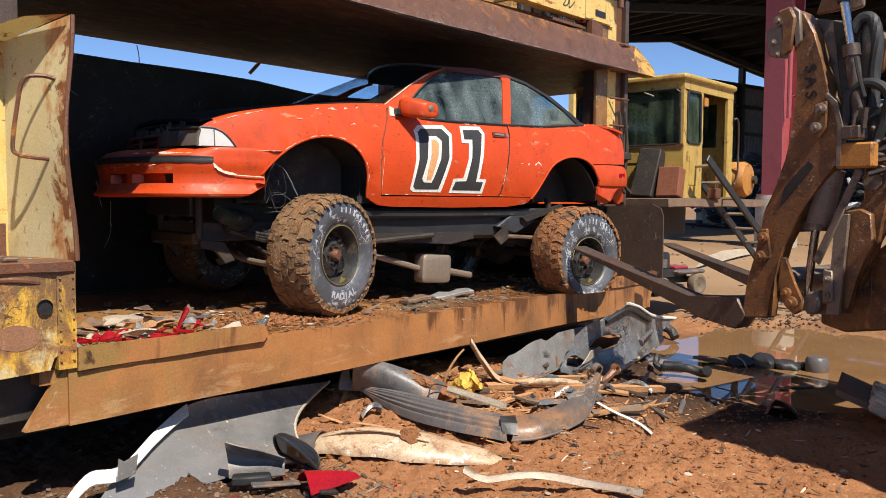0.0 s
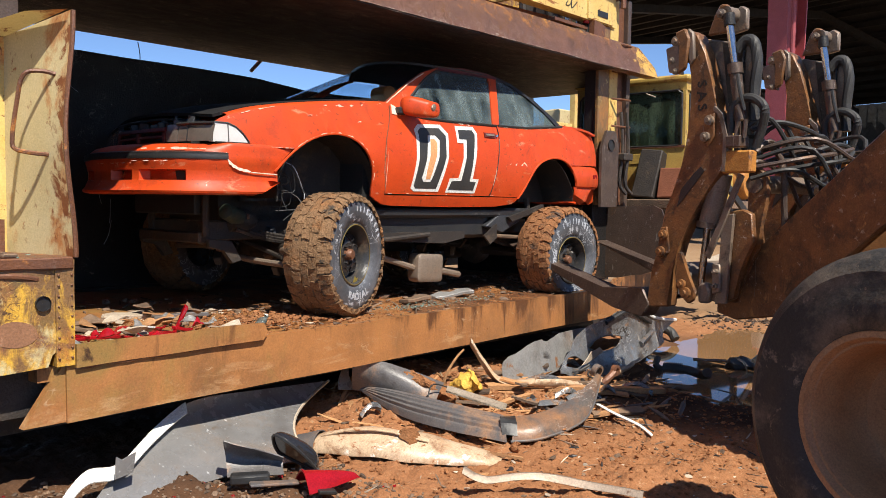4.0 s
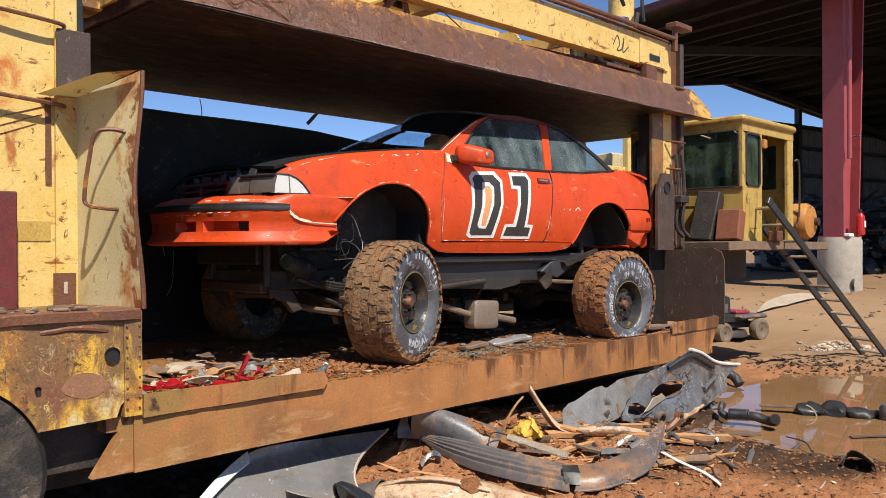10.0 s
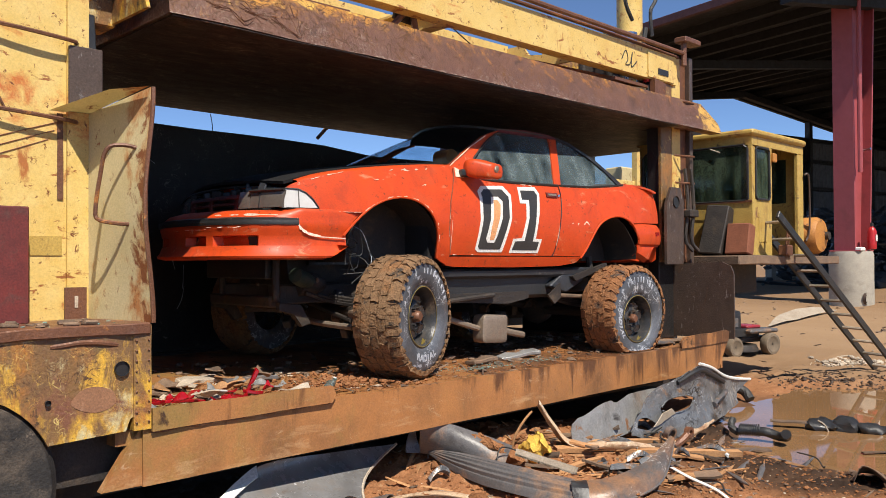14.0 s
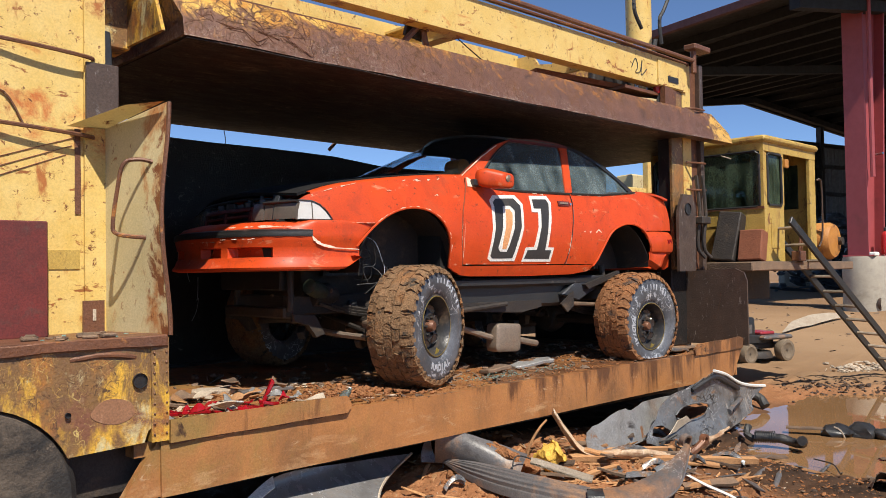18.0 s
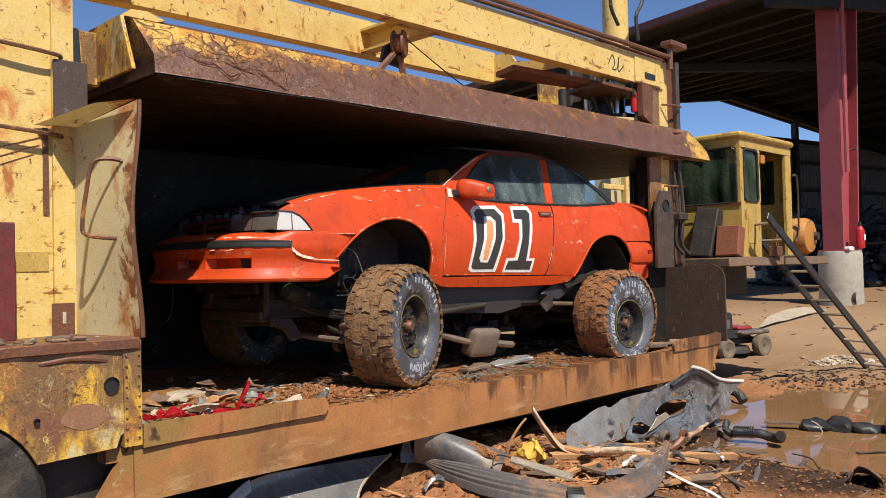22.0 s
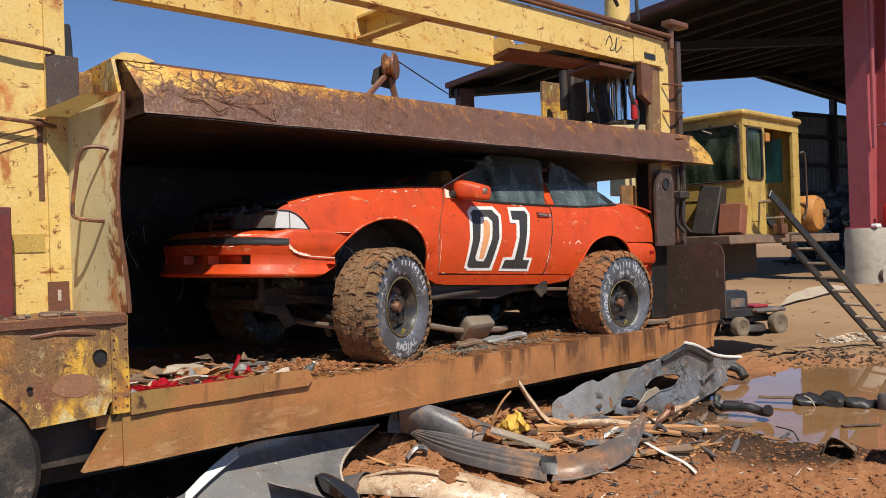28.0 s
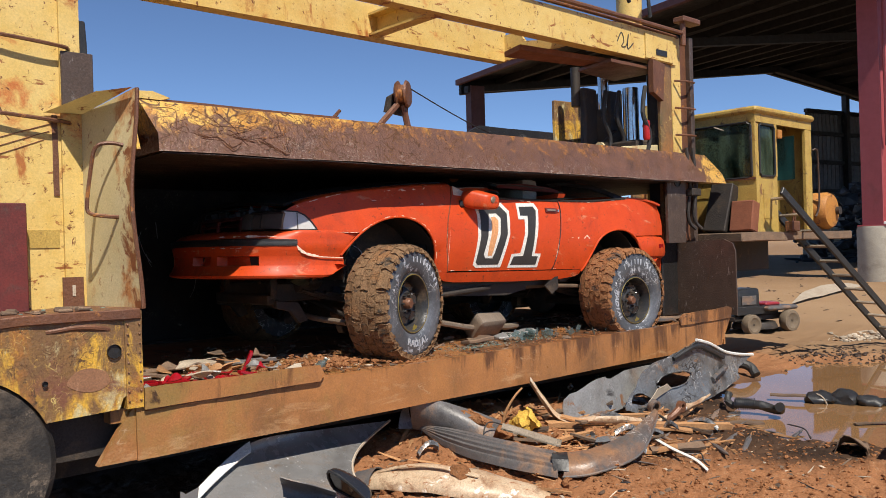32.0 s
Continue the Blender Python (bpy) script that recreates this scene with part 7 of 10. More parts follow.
def text_mesh(word, size, depth=0.004, bold=0.0022):
    cu = bpy.data.curves.new("word", "FONT")
    cu.body, cu.size, cu.extrude, cu.align_x, cu.resolution_u, cu.offset = word, size, depth / 2, "CENTER", 2, bold
    ob = bpy.data.objects.new("word", cu)
    me = bpy.data.meshes.new_from_object(ob)
    bm = bmesh.new()
    bm.from_mesh(me)
    bpy.data.meshes.remove(me)
    bpy.data.objects.remove(ob)
    bpy.data.curves.remove(cu)
    return bm


R_T = 0.435


def build_wheel(flat=0.0, tread="tyre", seed=1, sag=0.0):
    """A wide mud tyre on a steel rim, axis along y, outer face towards -y. flat: how far its foot is pressed in; sag: how far the rim hangs low in it."""
    random.seed(seed)
    prof = [(0.212, -0.125), (0.224, -0.148), (0.25, -0.164), (0.295, -0.174), (0.345, -0.172), (0.385, -0.160), (0.405, -0.142), (0.412, -0.11), (0.413, 0.0), (0.412, 0.11), (0.405, 0.142), (0.385, 0.160), (0.33, 0.174), (0.25, 0.164), (0.212, 0.125)]
    ty = lathe(prof, 72, "y", False)
    foot = -R_T + flat

    def press(q):
        x, y, z = q
        r = math.hypot(x, z)
        z -= sag * (1.0 - smooth(0.21, 0.40, r))
        if z < foot + 0.06:
            k = min(1.0, (foot + 0.06 - z) / (0.06 + flat + 0.02))
            y = y * (1 + 0.20 * k * (1 if flat > 0.03 else 0.2))
            z = max(z, foot)
        return (x, y, z)
    tyre = part("wheel", lift(ty, press), "sidewall", car, "grey muddy tyre sidewall")
    # chunky tread blocks in five staggered rows, and the side biters on both shoulders
    lugs = bmesh.new()
    n = 34

    def block(corners, top_r, low_r):
        top, low = [], []
        for y, t in corners:
            drop = 0.022 if abs(y) > 0.155 else 0.0
            rr = top_r - drop + random.uniform(-0.007, 0.001)
            yy = y + random.uniform(-0.004, 0.004)
            top.append(lugs.verts.new(press((rr * math.cos(t), yy, rr * math.sin(t)))))
            low.append(lugs.verts.new(press(((low_r - drop) * math.cos(t), yy, (low_r - drop) * math.sin(t)))))
        m = len(corners)
        lugs.faces.new(top[::-1])
        for i in range(m):
            lugs.faces.new((low[i], low[(i + 1) % m], top[(i + 1) % m], top[i]))
    for k in range(n):
        a = k * math.tau / n
        for j, (y0, y1, sh) in enumerate(((-0.172, -0.100, 0.0), (-0.094, -0.036, 0.42), (-0.030, 0.030, 0.1), (0.036, 0.094, 0.6), (0.100, 0.172, 0.2))):
            aa = a + (sh + random.uniform(-0.06, 0.06)) * math.tau / n
            w = math.tau / n * 0.455 * random.uniform(0.90, 1.05)
            c = 0.020 * (1 if j % 2 else -1)
            ym = (y0 + y1) / 2 + random.uniform(-0.01, 0.01)
            block([(y, aa + da + random.uniform(-0.014, 0.014)) for y, da in ((y0, -w), (ym, -w + c), (y1, -w), (y1, w), (ym, w + c), (y0, w))], R_T - random.choice((0.0, 0.0, 0.002, 0.005)), R_T - 0.036)
        for side in (-1, 1):
            for half in (0.0,):
                t0 = a + half * math.tau / n + random.uniform(-0.02, 0.02)
                w = math.tau / n * 0.24
                q = []
                for r, y, da in ((0.412, 0.150, -w), (0.412, 0.150, w), (0.376, 0.170, w * 0.8), (0.376, 0.170, -w * 0.8)):
                    q.append([lugs.verts.new(press((r * math.cos(t0 + da), side * (y + o), r * math.sin(t0 + da)))) for o in (-0.012, 0.016)])
                lugs.faces.new([v[1] for v in q])
                for i in range(4):
                    lugs.faces.new((q[i][0], q[(i + 1) % 4][0], q[(i + 1) % 4][1], q[i][1]))
    rough_up(rough_up(lugs, 0.006, 22, seed), 0.003, 60, seed)
    part("tread", lugs, tread, tyre, "mud-packed tread blocks")
    crown = lathe([(0.392, -0.160), (0.408, -0.14), (0.419, -0.11)] + [(0.421, -0.10 + 0.02 * k) for k in range(11)] + [(0.419, 0.11), (0.408, 0.14), (0.392, 0.160)], 110, "y", False)
    rough_up(rough_up(crown, 0.012, 11, seed), 0.006, 40, seed)
    part("tread_base", lift(crown, press), tread, tyre)
    # rim: barrel, dished disc, bead ring, holes, hub, nuts
    down = pose(0, 0, -sag)
    part("rim", move(lathe([(0.215, -0.135), (0.224, -0.148), (0.212, -0.152), (0.200, -0.13), (0.188, -0.085), (0.180, -0.045), (0.168, -0.038), (0.150, -0.052), (0.10, -0.085), (0.080, -0.092), (0.06, -0.082), (0.02, -0.082), (0.001, -0.082)], 48, "y", False), down), "rim", tyre, "dull black steel rim")
    part("bead_ring", move(lathe([(0.209, -0.1515), (0.214, -0.1530), (0.212, -0.1545), (0.208, -0.154)], 48, "y", False), down), "brass", tyre, "yellow rim edge")
    for k in range(6):
        a = k * math.tau / 6 + 0.2
        b = lathe([(0.024, 0.004), (0.030, 0.0), (0.031, -0.006), (0.027, -0.010), (0.025, -0.004), (0.001, -0.0035)], 16, "y", False)
        lift(b, lambda q: (q.x * 1.0, q.y, q.z * 1.5))
        part("rim_slot", move(b, down @ pose(0.125 * math.cos(a), -0.076, 0.125 * math.sin(a), 0, -math.degrees(a), -24)), "gloss_black", tyre, "dark oval slot")
    part("hub", move(lathe([(0.001, -0.135), (0.030, -0.133), (0.040, -0.12), (0.042, -0.08)], 16, "y", False), down), "rust", tyre, "rusty hub")
    for k in range(6):
        a = k * math.tau / 6
        part("wheel_nut", move(lathe([(0.001, -0.11), (0.011, -0.11), (0.011, -0.082)], 6, "y", False), down @ pose(0.066 * math.cos(a), 0, 0.066 * math.sin(a))), "rim", tyre)
    part("rim_tag", move(prism([(-0.02, -0.028), (0.024, -0.02), (0.028, 0.026), (0.012, 0.014), (-0.014, 0.02)], 0.003, "y", at=-0.128), down @ pose(0.045, 0, -0.178, 0, 25, 0)), "brass", tyre, "yellow paint tag")
    # raised lettering: a readable word below, worn bars above, white scuffs between
    first = -112 if flat < 0.03 else 168
    for i, ch in enumerate("RADIAL"):
        a = math.radians(first + 9.5 * i)
        b = text_mesh(ch, 0.066)
        for v in b.verts:
            v.co.x *= 1.12
        part("letter", lift(move(b, Matrix.Translation((0.312 * math.cos(a), -0.1735, 0.312 * math.sin(a))) @ pose(0, 0, 0, 90, 0, 0) @ pose(0, 0, 0, 0, 0, math.degrees(a) + 90)), press), "letter", tyre)
    for i in range(9):
        a = math.radians((92 if flat < 0.03 else 120) - 8.6 * i + random.uniform(-1.5, 1.5))
        wl, hl = random.uniform(0.005, 0.011), random.uniform(0.016, 0.026)
        b = box(-wl, -0.003, -hl, wl, 0.002, hl, 0.003)
        part("letter_bar", lift(move(b, Matrix.Translation((0.322 * math.cos(a), -0.1735, 0.322 * math.sin(a))) @ pose(0, 0, 0, 0, -math.degrees(a) + 90, 0)), press), "letter", tyre)
    return tyre


wheels = []
for (x, y, z, flat, mat, seed, steer) in ((-0.90, -0.18, 1.135, 0.0, "tyre", 1, 22), (RA, -0.13, 1.05, 0.09, "tyre_rear", 2, 0)):
    w = build_wheel(flat, mat, seed, 0.06 if flat else 0.0)
    w.matrix_basis = pose(x, y, z, 0, 0, steer)
    wheels.append((w, (x, y, z), steer))
for (x, y, z, steer), src in (((-0.90, WIDE + 0.18, 1.135, 202), wheels[0][0]), ((RA, WIDE + 0.13, 1.05, 180), wheels[1][0])):
    w = again(src, car, pose(x, y, z, 0, 0, steer))
    for ch in src.children:
        again(ch, w, ch.matrix_basis.copy())
    wheels.append((w, (x, y, z), steer))


def build_chassis():
    rails = part("chassis_frame", join(box(-1.6, 0.42, 1.22, 2.3, 0.50, 1.36, 0.01), box(-1.6, 1.16, 1.22, 2.3, 1.24, 1.36, 0.01)), "dark", car, "greasy dark chassis rails")
    part("cross_member", box(-1.64, 0.40, 1.20, -1.57, 1.32, 1.28, 0.012), "dark", rails, "muddy front cross member")
    part("floor_pan", box(-0.6, 0.1, 1.38, 2.3, 1.6, 1.46, 0.02), "black", rails)
    part("far_skirt", box(-0.4, 1.5, 1.0, 1.4, 1.56, 1.46, 0.02), "black", rails)
    part("cross_member", box(0.2, 0.45, 1.22, 0.32, 1.2, 1.34, 0.01), "dark", rails)
    part("side_tank", rough_up(cuts(box(-0.35, 0.16, 1.20, 1.15, 0.42, 1.46, 0.03), "x", [0.1, 0.5, 0.9]), 0.01), "black", rails, "dark skid box")
    part("skid_plate", prism([(-0.35, 1.2), (0.5, 1.16), (0.75, 1.2), (0.75, 1.26), (-0.35, 1.26)], 0.3, "y", at=0.14), "dark", rails)
    for x, z in ((FA, 1.135), (RA, 1.03)):
        part("axle", tube([(x, 0.0, z), (x, WIDE, z)], 0.045, 10), "dark", rails, "muddy axle tube")
        part("differential", move(lathe([(0.02, -0.14), (0.12, -0.1), (0.15, 0.0), (0.12, 0.1), (0.02, 0.14)], 16, "x"), pose(x + 0.02, 0.95, z)), "dark", rails)
        for y in (0.30, WIDE - 0.30):
            for k in range(3):
                part("leaf_spring", tube([(x + t, y, z + 0.06 + 0.02 * k + 0.16 * (t / 0.6) ** 2 * 0.8) for t in np.linspace(-0.55 + 0.1 * k, 0.55 - 0.1 * k, 9)], 0.016, 5), "dark", rails)
            part("shock", tube([(x + 0.12, y, z), (x + 0.06, y + 0.02, 1.56)], 0.03, 8), "dark", rails)
            part("knuckle", rough_up(cuts(box(x - 0.09, y - 0.26, z - 0.1, x + 0.09, y - 0.1, z + 0.16, 0.03), "z", [z]), 0.02, 8), "mud_part", rails)
    part("tie_rod", tube(curve([(FA - 0.34, 0.02, 1.06), (FA - 0.36, 0.5, 1.08), (FA - 0.3, 1.1, 1.14), (FA - 0.32, 1.6, 1.12)], 5), 0.022, 8), "muffler", rails, "dusty tie rod")
    part("drag_link", tube([(FA - 0.28, 0.12, 1.10), (FA - 0.2, 1.2, 1.28)], 0.018, 7), "dark", rails)
    part("steering_box", rough_up(lathe([(0.03, -0.1), (0.08, -0.08), (0.09, 0.05), (0.05, 0.12)], 12, "x"), 0.01, 9), "dark", rails, "", pose(FA - 0.45, 0.42, 1.36))
    part("engine_sump", rough_up(cuts(box(FA - 0.3, 0.55, 1.28, FA + 0.3, 1.1, 1.62, 0.05, 2), "x", [FA]), 0.02, 4), "dark", rails)
    part("engine_block", rough_up(cuts(box(-1.42, 0.52, 1.34, -0.5, 1.28, 1.93, 0.04, 2), "x", [-1.2, -0.95, -0.7]), 0.04, 5), "dark", rails, "greasy engine block")
    part("radiator", box(-1.66, 0.42, 1.40, -1.60, 1.34, 1.86, 0.01), "black", rails)
    part("oil_filter", move(lathe([(0.02, -0.10), (0.055, -0.09), (0.06, 0.0), (0.06, 0.08), (0.05, 0.10), (0.02, 0.10)], 18, "x"), pose(-1.40, 0.36, 1.40, 0, 18, 24)), "green_drum", rails, "dull green steering pump")
    part("axle_beam", rough_up(cuts(tube([(FA - 0.02, 0.2, 1.16), (FA - 0.02, 0.9, 1.10), (FA - 0.02, 1.6, 1.16)], 0.075, 12), "y", [0.5, 1.2]), 0.02, 6), "dark", rails)
    part("spring_shackle", prism([(-1.62, 1.24), (-1.44, 1.22), (-1.36, 1.08), (-1.44, 1.06), (-1.50, 1.16), (-1.62, 1.18)], 0.05, "y", 0.006, 0.30), "dark", rails)
    part("spring_shackle", prism([(-1.62, 1.24), (-1.44, 1.22), (-1.36, 1.08), (-1.44, 1.06), (-1.50, 1.16), (-1.62, 1.18)], 0.05, "y", 0.006, 1.30), "dark", rails)
    part("steering_arm", rough_up(prism([(-1.16, 1.16), (-1.02, 1.20), (-0.96, 1.10), (-1.0, 0.98), (-1.10, 1.0)], 0.10, "y", 0.012, 0.06), 0.012, 9), "mud_part", rails, "mud-caked steering arm")
    part("axle_knuckle", rough_up(move(lathe([(0.02, -0.10), (0.10, -0.07), (0.13, 0.0), (0.10, 0.08), (0.04, 0.11)], 14, "y"), pose(-0.96, 0.10, 1.22)), 0.03, 7), "mud_part", rails, "mud-caked axle knuckle")
    part("rear_box", rough_up(prism([(0.98, 1.30), (1.25, 1.46), (1.46, 1.46), (1.46, 1.34), (1.2, 1.24)], 0.22, "y", 0.01, 0.10), 0.008, 6), "engine", rails, "grey folded guard plate")
    part("gearbox", rough_up(box(-0.5, 0.62, 1.25, 0.2, 1.0, 1.52, 0.05, 2), 0.02, 4), "dark", rails)
    for y in (0.38, 1.18):
        part("bumper_post", tube([(-1.60, y, 1.25), (-1.60, y, 1.60)], 0.026, 8), "dark", rails)
    part("prop_shaft", tube([(0.2, 0.85, 1.26), (RA, 0.95, 1.06)], 0.035, 10), "dark", rails)
    part("bent_bracket", rough_up(prism([(0.92, 1.22), (1.08, 1.32), (1.08, 1.2), (0.99, 1.14)], 0.02, "y", at=0.05), 0.02, 6), "dark", rails)
    part("link_bar", tube([(1.0, 0.1, 1.22), (RA - 0.1, 0.12, 1.18)], 0.02, 8), "mud_part", rails)
    part("link_bar", tube([(-0.35, 0.08, 1.2), (0.3, 0.12, 1.24)], 0.02, 8), "dark", rails)
    random.seed(61)
    for k in range(46):
        x = random.choice((FA + random.uniform(-0.5, 0.35), RA + random.uniform(-0.75, 0.5), random.uniform(-1.5, 2.2)))
        y, z, s = random.uniform(0.15, 1.2), random.uniform(1.02, 1.42), random.uniform(0.015, 0.06)
        if k % 3:
            b = rough_up(box(-s, -s * 0.7, -s * random.uniform(0.4, 1.2), s, s * 0.7, s, 0.008), 0.012, 9, k)
        else:
            b = tube(curve([(-2.5 * s, 0, 0), (0, random.uniform(-0.05, 0.05), random.uniform(-0.06, 0.06)), (2.5 * s, 0.05, random.uniform(-0.08, 0.08))], 4), 0.009, 6)
        part("running_gear_part", move(b, pose(x, y, z, random.uniform(-30, 30), random.uniform(-40, 40), random.uniform(0, 90))), ("dark", "mud_part", "dark", "engine")[k % 4], rails)
    part("arch_plate", prism([(1.25, 1.38), (1.75, 1.50), (1.76, 1.46), (1.3, 1.34)], 0.04, "y", at=0.06), "dark", rails)
    return rails


chassis = build_chassis()


def build_muffler():
    b = box(-0.16, -0.10, -0.105, 0.16, 0.10, 0.105, 0.045, 3)
    lift(b, lambda q: (q.x, q.y * 0.7, q.z * 1.15))
    m = part("muffler", b, "muffler", car, "hanging dull tin muffler", pose(0.40, 0.26, 0.95, 0, 3, 4))
    part("pipe", tube([(-0.62, 0.02, 0.10), (-0.3, 0, 0.03), (-0.16, 0, 0.0)], 0.026, 8), "muffler", m)
    part("pipe", tube([(0.16, 0, -0.02), (0.30, 0, -0.04), (0.46, 0.02, -0.06)], 0.03, 8), "muffler", m)
    return m


muffler = build_muffler()


# ---- the wheel loader with its forks ----
LOADER_AT, LOADER_YAW = Vector((2.055, -1.048, 0.19)), 78.0
loader = thing("wheel_loader", "rusty wheel loader with tall fork carriage and hydraulic hoses", "wheel loader", pose(*LOADER_AT, 0, 0, LOADER_YAW))
loader.scale = (1.07, 1.07, 1.07)


def build_loader():
    L = loader
    def boss(x, y, z, r, up, mat="loader_dark"):
        part("pin_boss", move(lathe([(0.001, 0.0), (r * 0.95, 0.0), (r, 0.01), (r, 0.028), (r * 0.5, 0.032), (r * 0.48, 0.05), (0.001, 0.05)], 16, "y", False), pose(x, y, z)), mat, up)

    def upright(y, near):
        pts = [(-0.23, 2.45), (-0.30, 2.41), (-0.37, 2.28), (-0.42, 2.09), (-0.46, 1.97), (-0.46, 1.89), (-0.51, 1.83), (-0.54, 1.70), (-0.53, 1.47), (-0.39, 1.30), (-0.29, 1.15), (-0.19, 0.97), (-0.13, 0.76), (-0.11, 0.50),
               (0.09, 0.48), (0.05, 0.75), (-0.02, 0.96), (-0.06, 1.20), (-0.13, 1.33), (-0.21, 1.52), (-0.24, 1.72), (-0.26, 1.91), (-0.26, 2.10), (-0.25, 2.22), (-0.15, 2.29), (-0.12, 2.40)]
        up = part("fork_upright", prism(pts, 0.11, "y", 0.01, y - 0.04), "loader", L, "rusty curved fork upright")
        part("slot", prism([(-0.17, 1.22), (-0.22, 1.27), (-0.39, 1.47), (-0.36, 1.50), (-0.30, 1.45), (-0.20, 1.34)], 0.004, "y", at=y + 0.071), "black", up, "dark slot")
        part("edge_rib", prism([(-0.46, 1.91), (-0.53, 1.85), (-0.57, 1.70), (-0.555, 1.46), (-0.53, 1.46), (-0.54, 1.70), (-0.51, 1.82), (-0.45, 1.885)], 0.03, "y", 0.003, y + 0.055), "loader_dark", up)
        # pivot head at the upper front
        part("pivot_plate", prism([(-0.06, 2.34), (-0.17, 2.36), (-0.21, 2.14), (-0.09, 2.17)], 0.03, "y", 0.008, y + 0.08), "loader_dark", up)
        part("pivot_strap", prism([(-0.14, 2.44), (-0.23, 2.46), (-0.27, 2.38), (-0.24, 2.18), (-0.17, 2.14), (-0.20, 2.32)], 0.035, "y", 0.012, y + 0.085), "loader", up)
        part("pivot_strap", prism([(-0.24, 2.46), (-0.29, 2.42), (-0.30, 2.24), (-0.26, 2.20), (-0.25, 2.36)], 0.03, "y", 0.008, y + 0.075), "loader_dark", up)
        for x, z, r in ((-0.15, 2.38, 0.035), (-0.12, 2.25, 0.022), (-0.15, 2.17, 0.022), (-0.44, 1.81, 0.034), (-0.41, 1.70, 0.034), (-0.08, 1.02, 0.036), (-0.06, 0.90, 0.036), (-0.25, 0.68, 0.032), (-0.285, 0.62, 0.04)):
            boss(x, y + 0.09, z, r, up, "loader_dark" if z > 1.5 else "loader")
        part("link_plate", prism([(-0.10, 1.08), (-0.04, 1.07), (-0.01, 0.86), (-0.07, 0.85), (-0.13, 0.9)], 0.02, "y", 0.008, y + 0.072), "loader", up)
        part("link_plate", prism([(-0.47, 1.86), (-0.39, 1.84), (-0.37, 1.68), (-0.42, 1.63), (-0.47, 1.70)], 0.02, "y", 0.008, y + 0.072), "loader", up)
        # oily head plates, arm and boss
        part("head_plate", prism([(-0.28, 2.40), (-0.67, 2.30), (-0.70, 2.07), (-0.69, 1.80), (-0.40, 1.84), (-0.33, 2.19)], 0.03, "y", 0.006, y - 0.09), "loader_dark", up, "oily dark head plate")
        part("head_plate", prism([(-0.42, 2.36), (-0.60, 2.30), (-0.58, 1.82), (-0.50, 1.82)], 0.02, "y", 0.006, y - 0.055), "black_steel", up)
        arm = prism([(-0.34, 2.40), (-0.40, 2.55), (-0.44, 2.60), (-0.49, 2.59), (-0.52, 2.53), (-0.50, 2.40)], 0.04, "y", 0.01, y - 0.02)
        part("head_arm", arm, "loader", up)
        part("head_arm", prism([(-0.44, 2.40), (-0.48, 2.56), (-0.53, 2.59), (-0.58, 2.56), (-0.58, 2.42)], 0.04, "y", 0.01, y - 0.12), "loader_dark", up)
        part("head_pin", move(lathe([(0.05, -0.12), (0.05, 0.02)], 18, "y"), pose(-0.48, y, 2.53)), "loader_dark", up)
        boss(-0.46, y + 0.02, 2.53, 0.03, up)
        # upper ram
        part("ram_rod", tube([(-0.52, y + 0.03, 2.46), (-0.58, y + 0.03, 2.15)], 0.026, 12), "chrome", up, "bright ram rod")
        part("ram_eye", tube([(-0.515, y + 0.03, 2.52), (-0.525, y + 0.03, 2.44)], 0.038, 12), "black_steel", up)
        part("ram_barrel", tube([(-0.575, y + 0.03, 2.17), (-0.63, y + 0.03, 1.80)], 0.04, 14), "grey_steel", up)
        part("ram_collar", tube([(-0.573, y + 0.03, 2.18), (-0.583, y + 0.03, 2.11)], 0.05, 14), "grey_steel", up)
        part("ram_line", tube(curve([(-0.63, y + 0.08, 2.10), (-0.66, y + 0.09, 1.98), (-0.69, y + 0.08, 1.86)], 4), 0.012, 6), "hose", up)
        part("sleeved_hose", tube(curve([(-0.55, y - 0.03, 2.27), (-0.60, y - 0.04, 2.34), (-0.66, y - 0.05, 2.32), (-0.69, y - 0.05, 2.18), (-0.68, y - 0.04, 1.98), (-0.69, y - 0.03, 1.80)], 5), 0.036, 10), "hose", up, "thick sleeved hose")
        part("sleeved_hose", tube(curve([(-0.57, y + 0.05, 1.72), (-0.58, y + 0.05, 1.87), (-0.65, y + 0.04, 1.94), (-0.74, y + 0.03, 1.93), (-0.80, y + 0.02, 1.86), (-0.77, y, 1.74), (-0.73, y, 1.62)], 5), 0.030, 10), "hose", up)
        for dx in (0.0, 0.05, 0.11):
            part("fitting", tube([(-0.57 - dx, y + 0.06, 1.68), (-0.58 - dx, y + 0.06, 1.80)], 0.016, 8), "grey_steel", up)
        part("valve_block", box(-0.67, y - 0.02, 1.62, -0.555, y + 0.09, 1.70, 0.008), "grey_steel", up)
        # lower ram
        part("ram_barrel", tube([(-0.37, y - 0.03, 1.10), (-0.455, y - 0.03, 1.45)], 0.075, 16), "loader_dark", up, "dark lower ram barrel")
        part("ram_collar", tube([(-0.365, y - 0.03, 1.12), (-0.36, y - 0.03, 1.08)], 0.083, 16), "grey_steel", up)
        part("ram_rod", tube([(-0.36, y - 0.03, 1.10), (-0.31, y - 0.03, 0.66)], 0.026, 12), "chrome", up, "bright ram rod")
        part("curved_link", prism([(-0.19, 0.90), (-0.23, 0.90), (-0.28, 0.74), (-0.35, 0.64), (-0.34, 0.57), (-0.29, 0.54), (-0.22, 0.60), (-0.18, 0.73)], 0.03, "y", 0.008, y + 0.055), "loader", up)
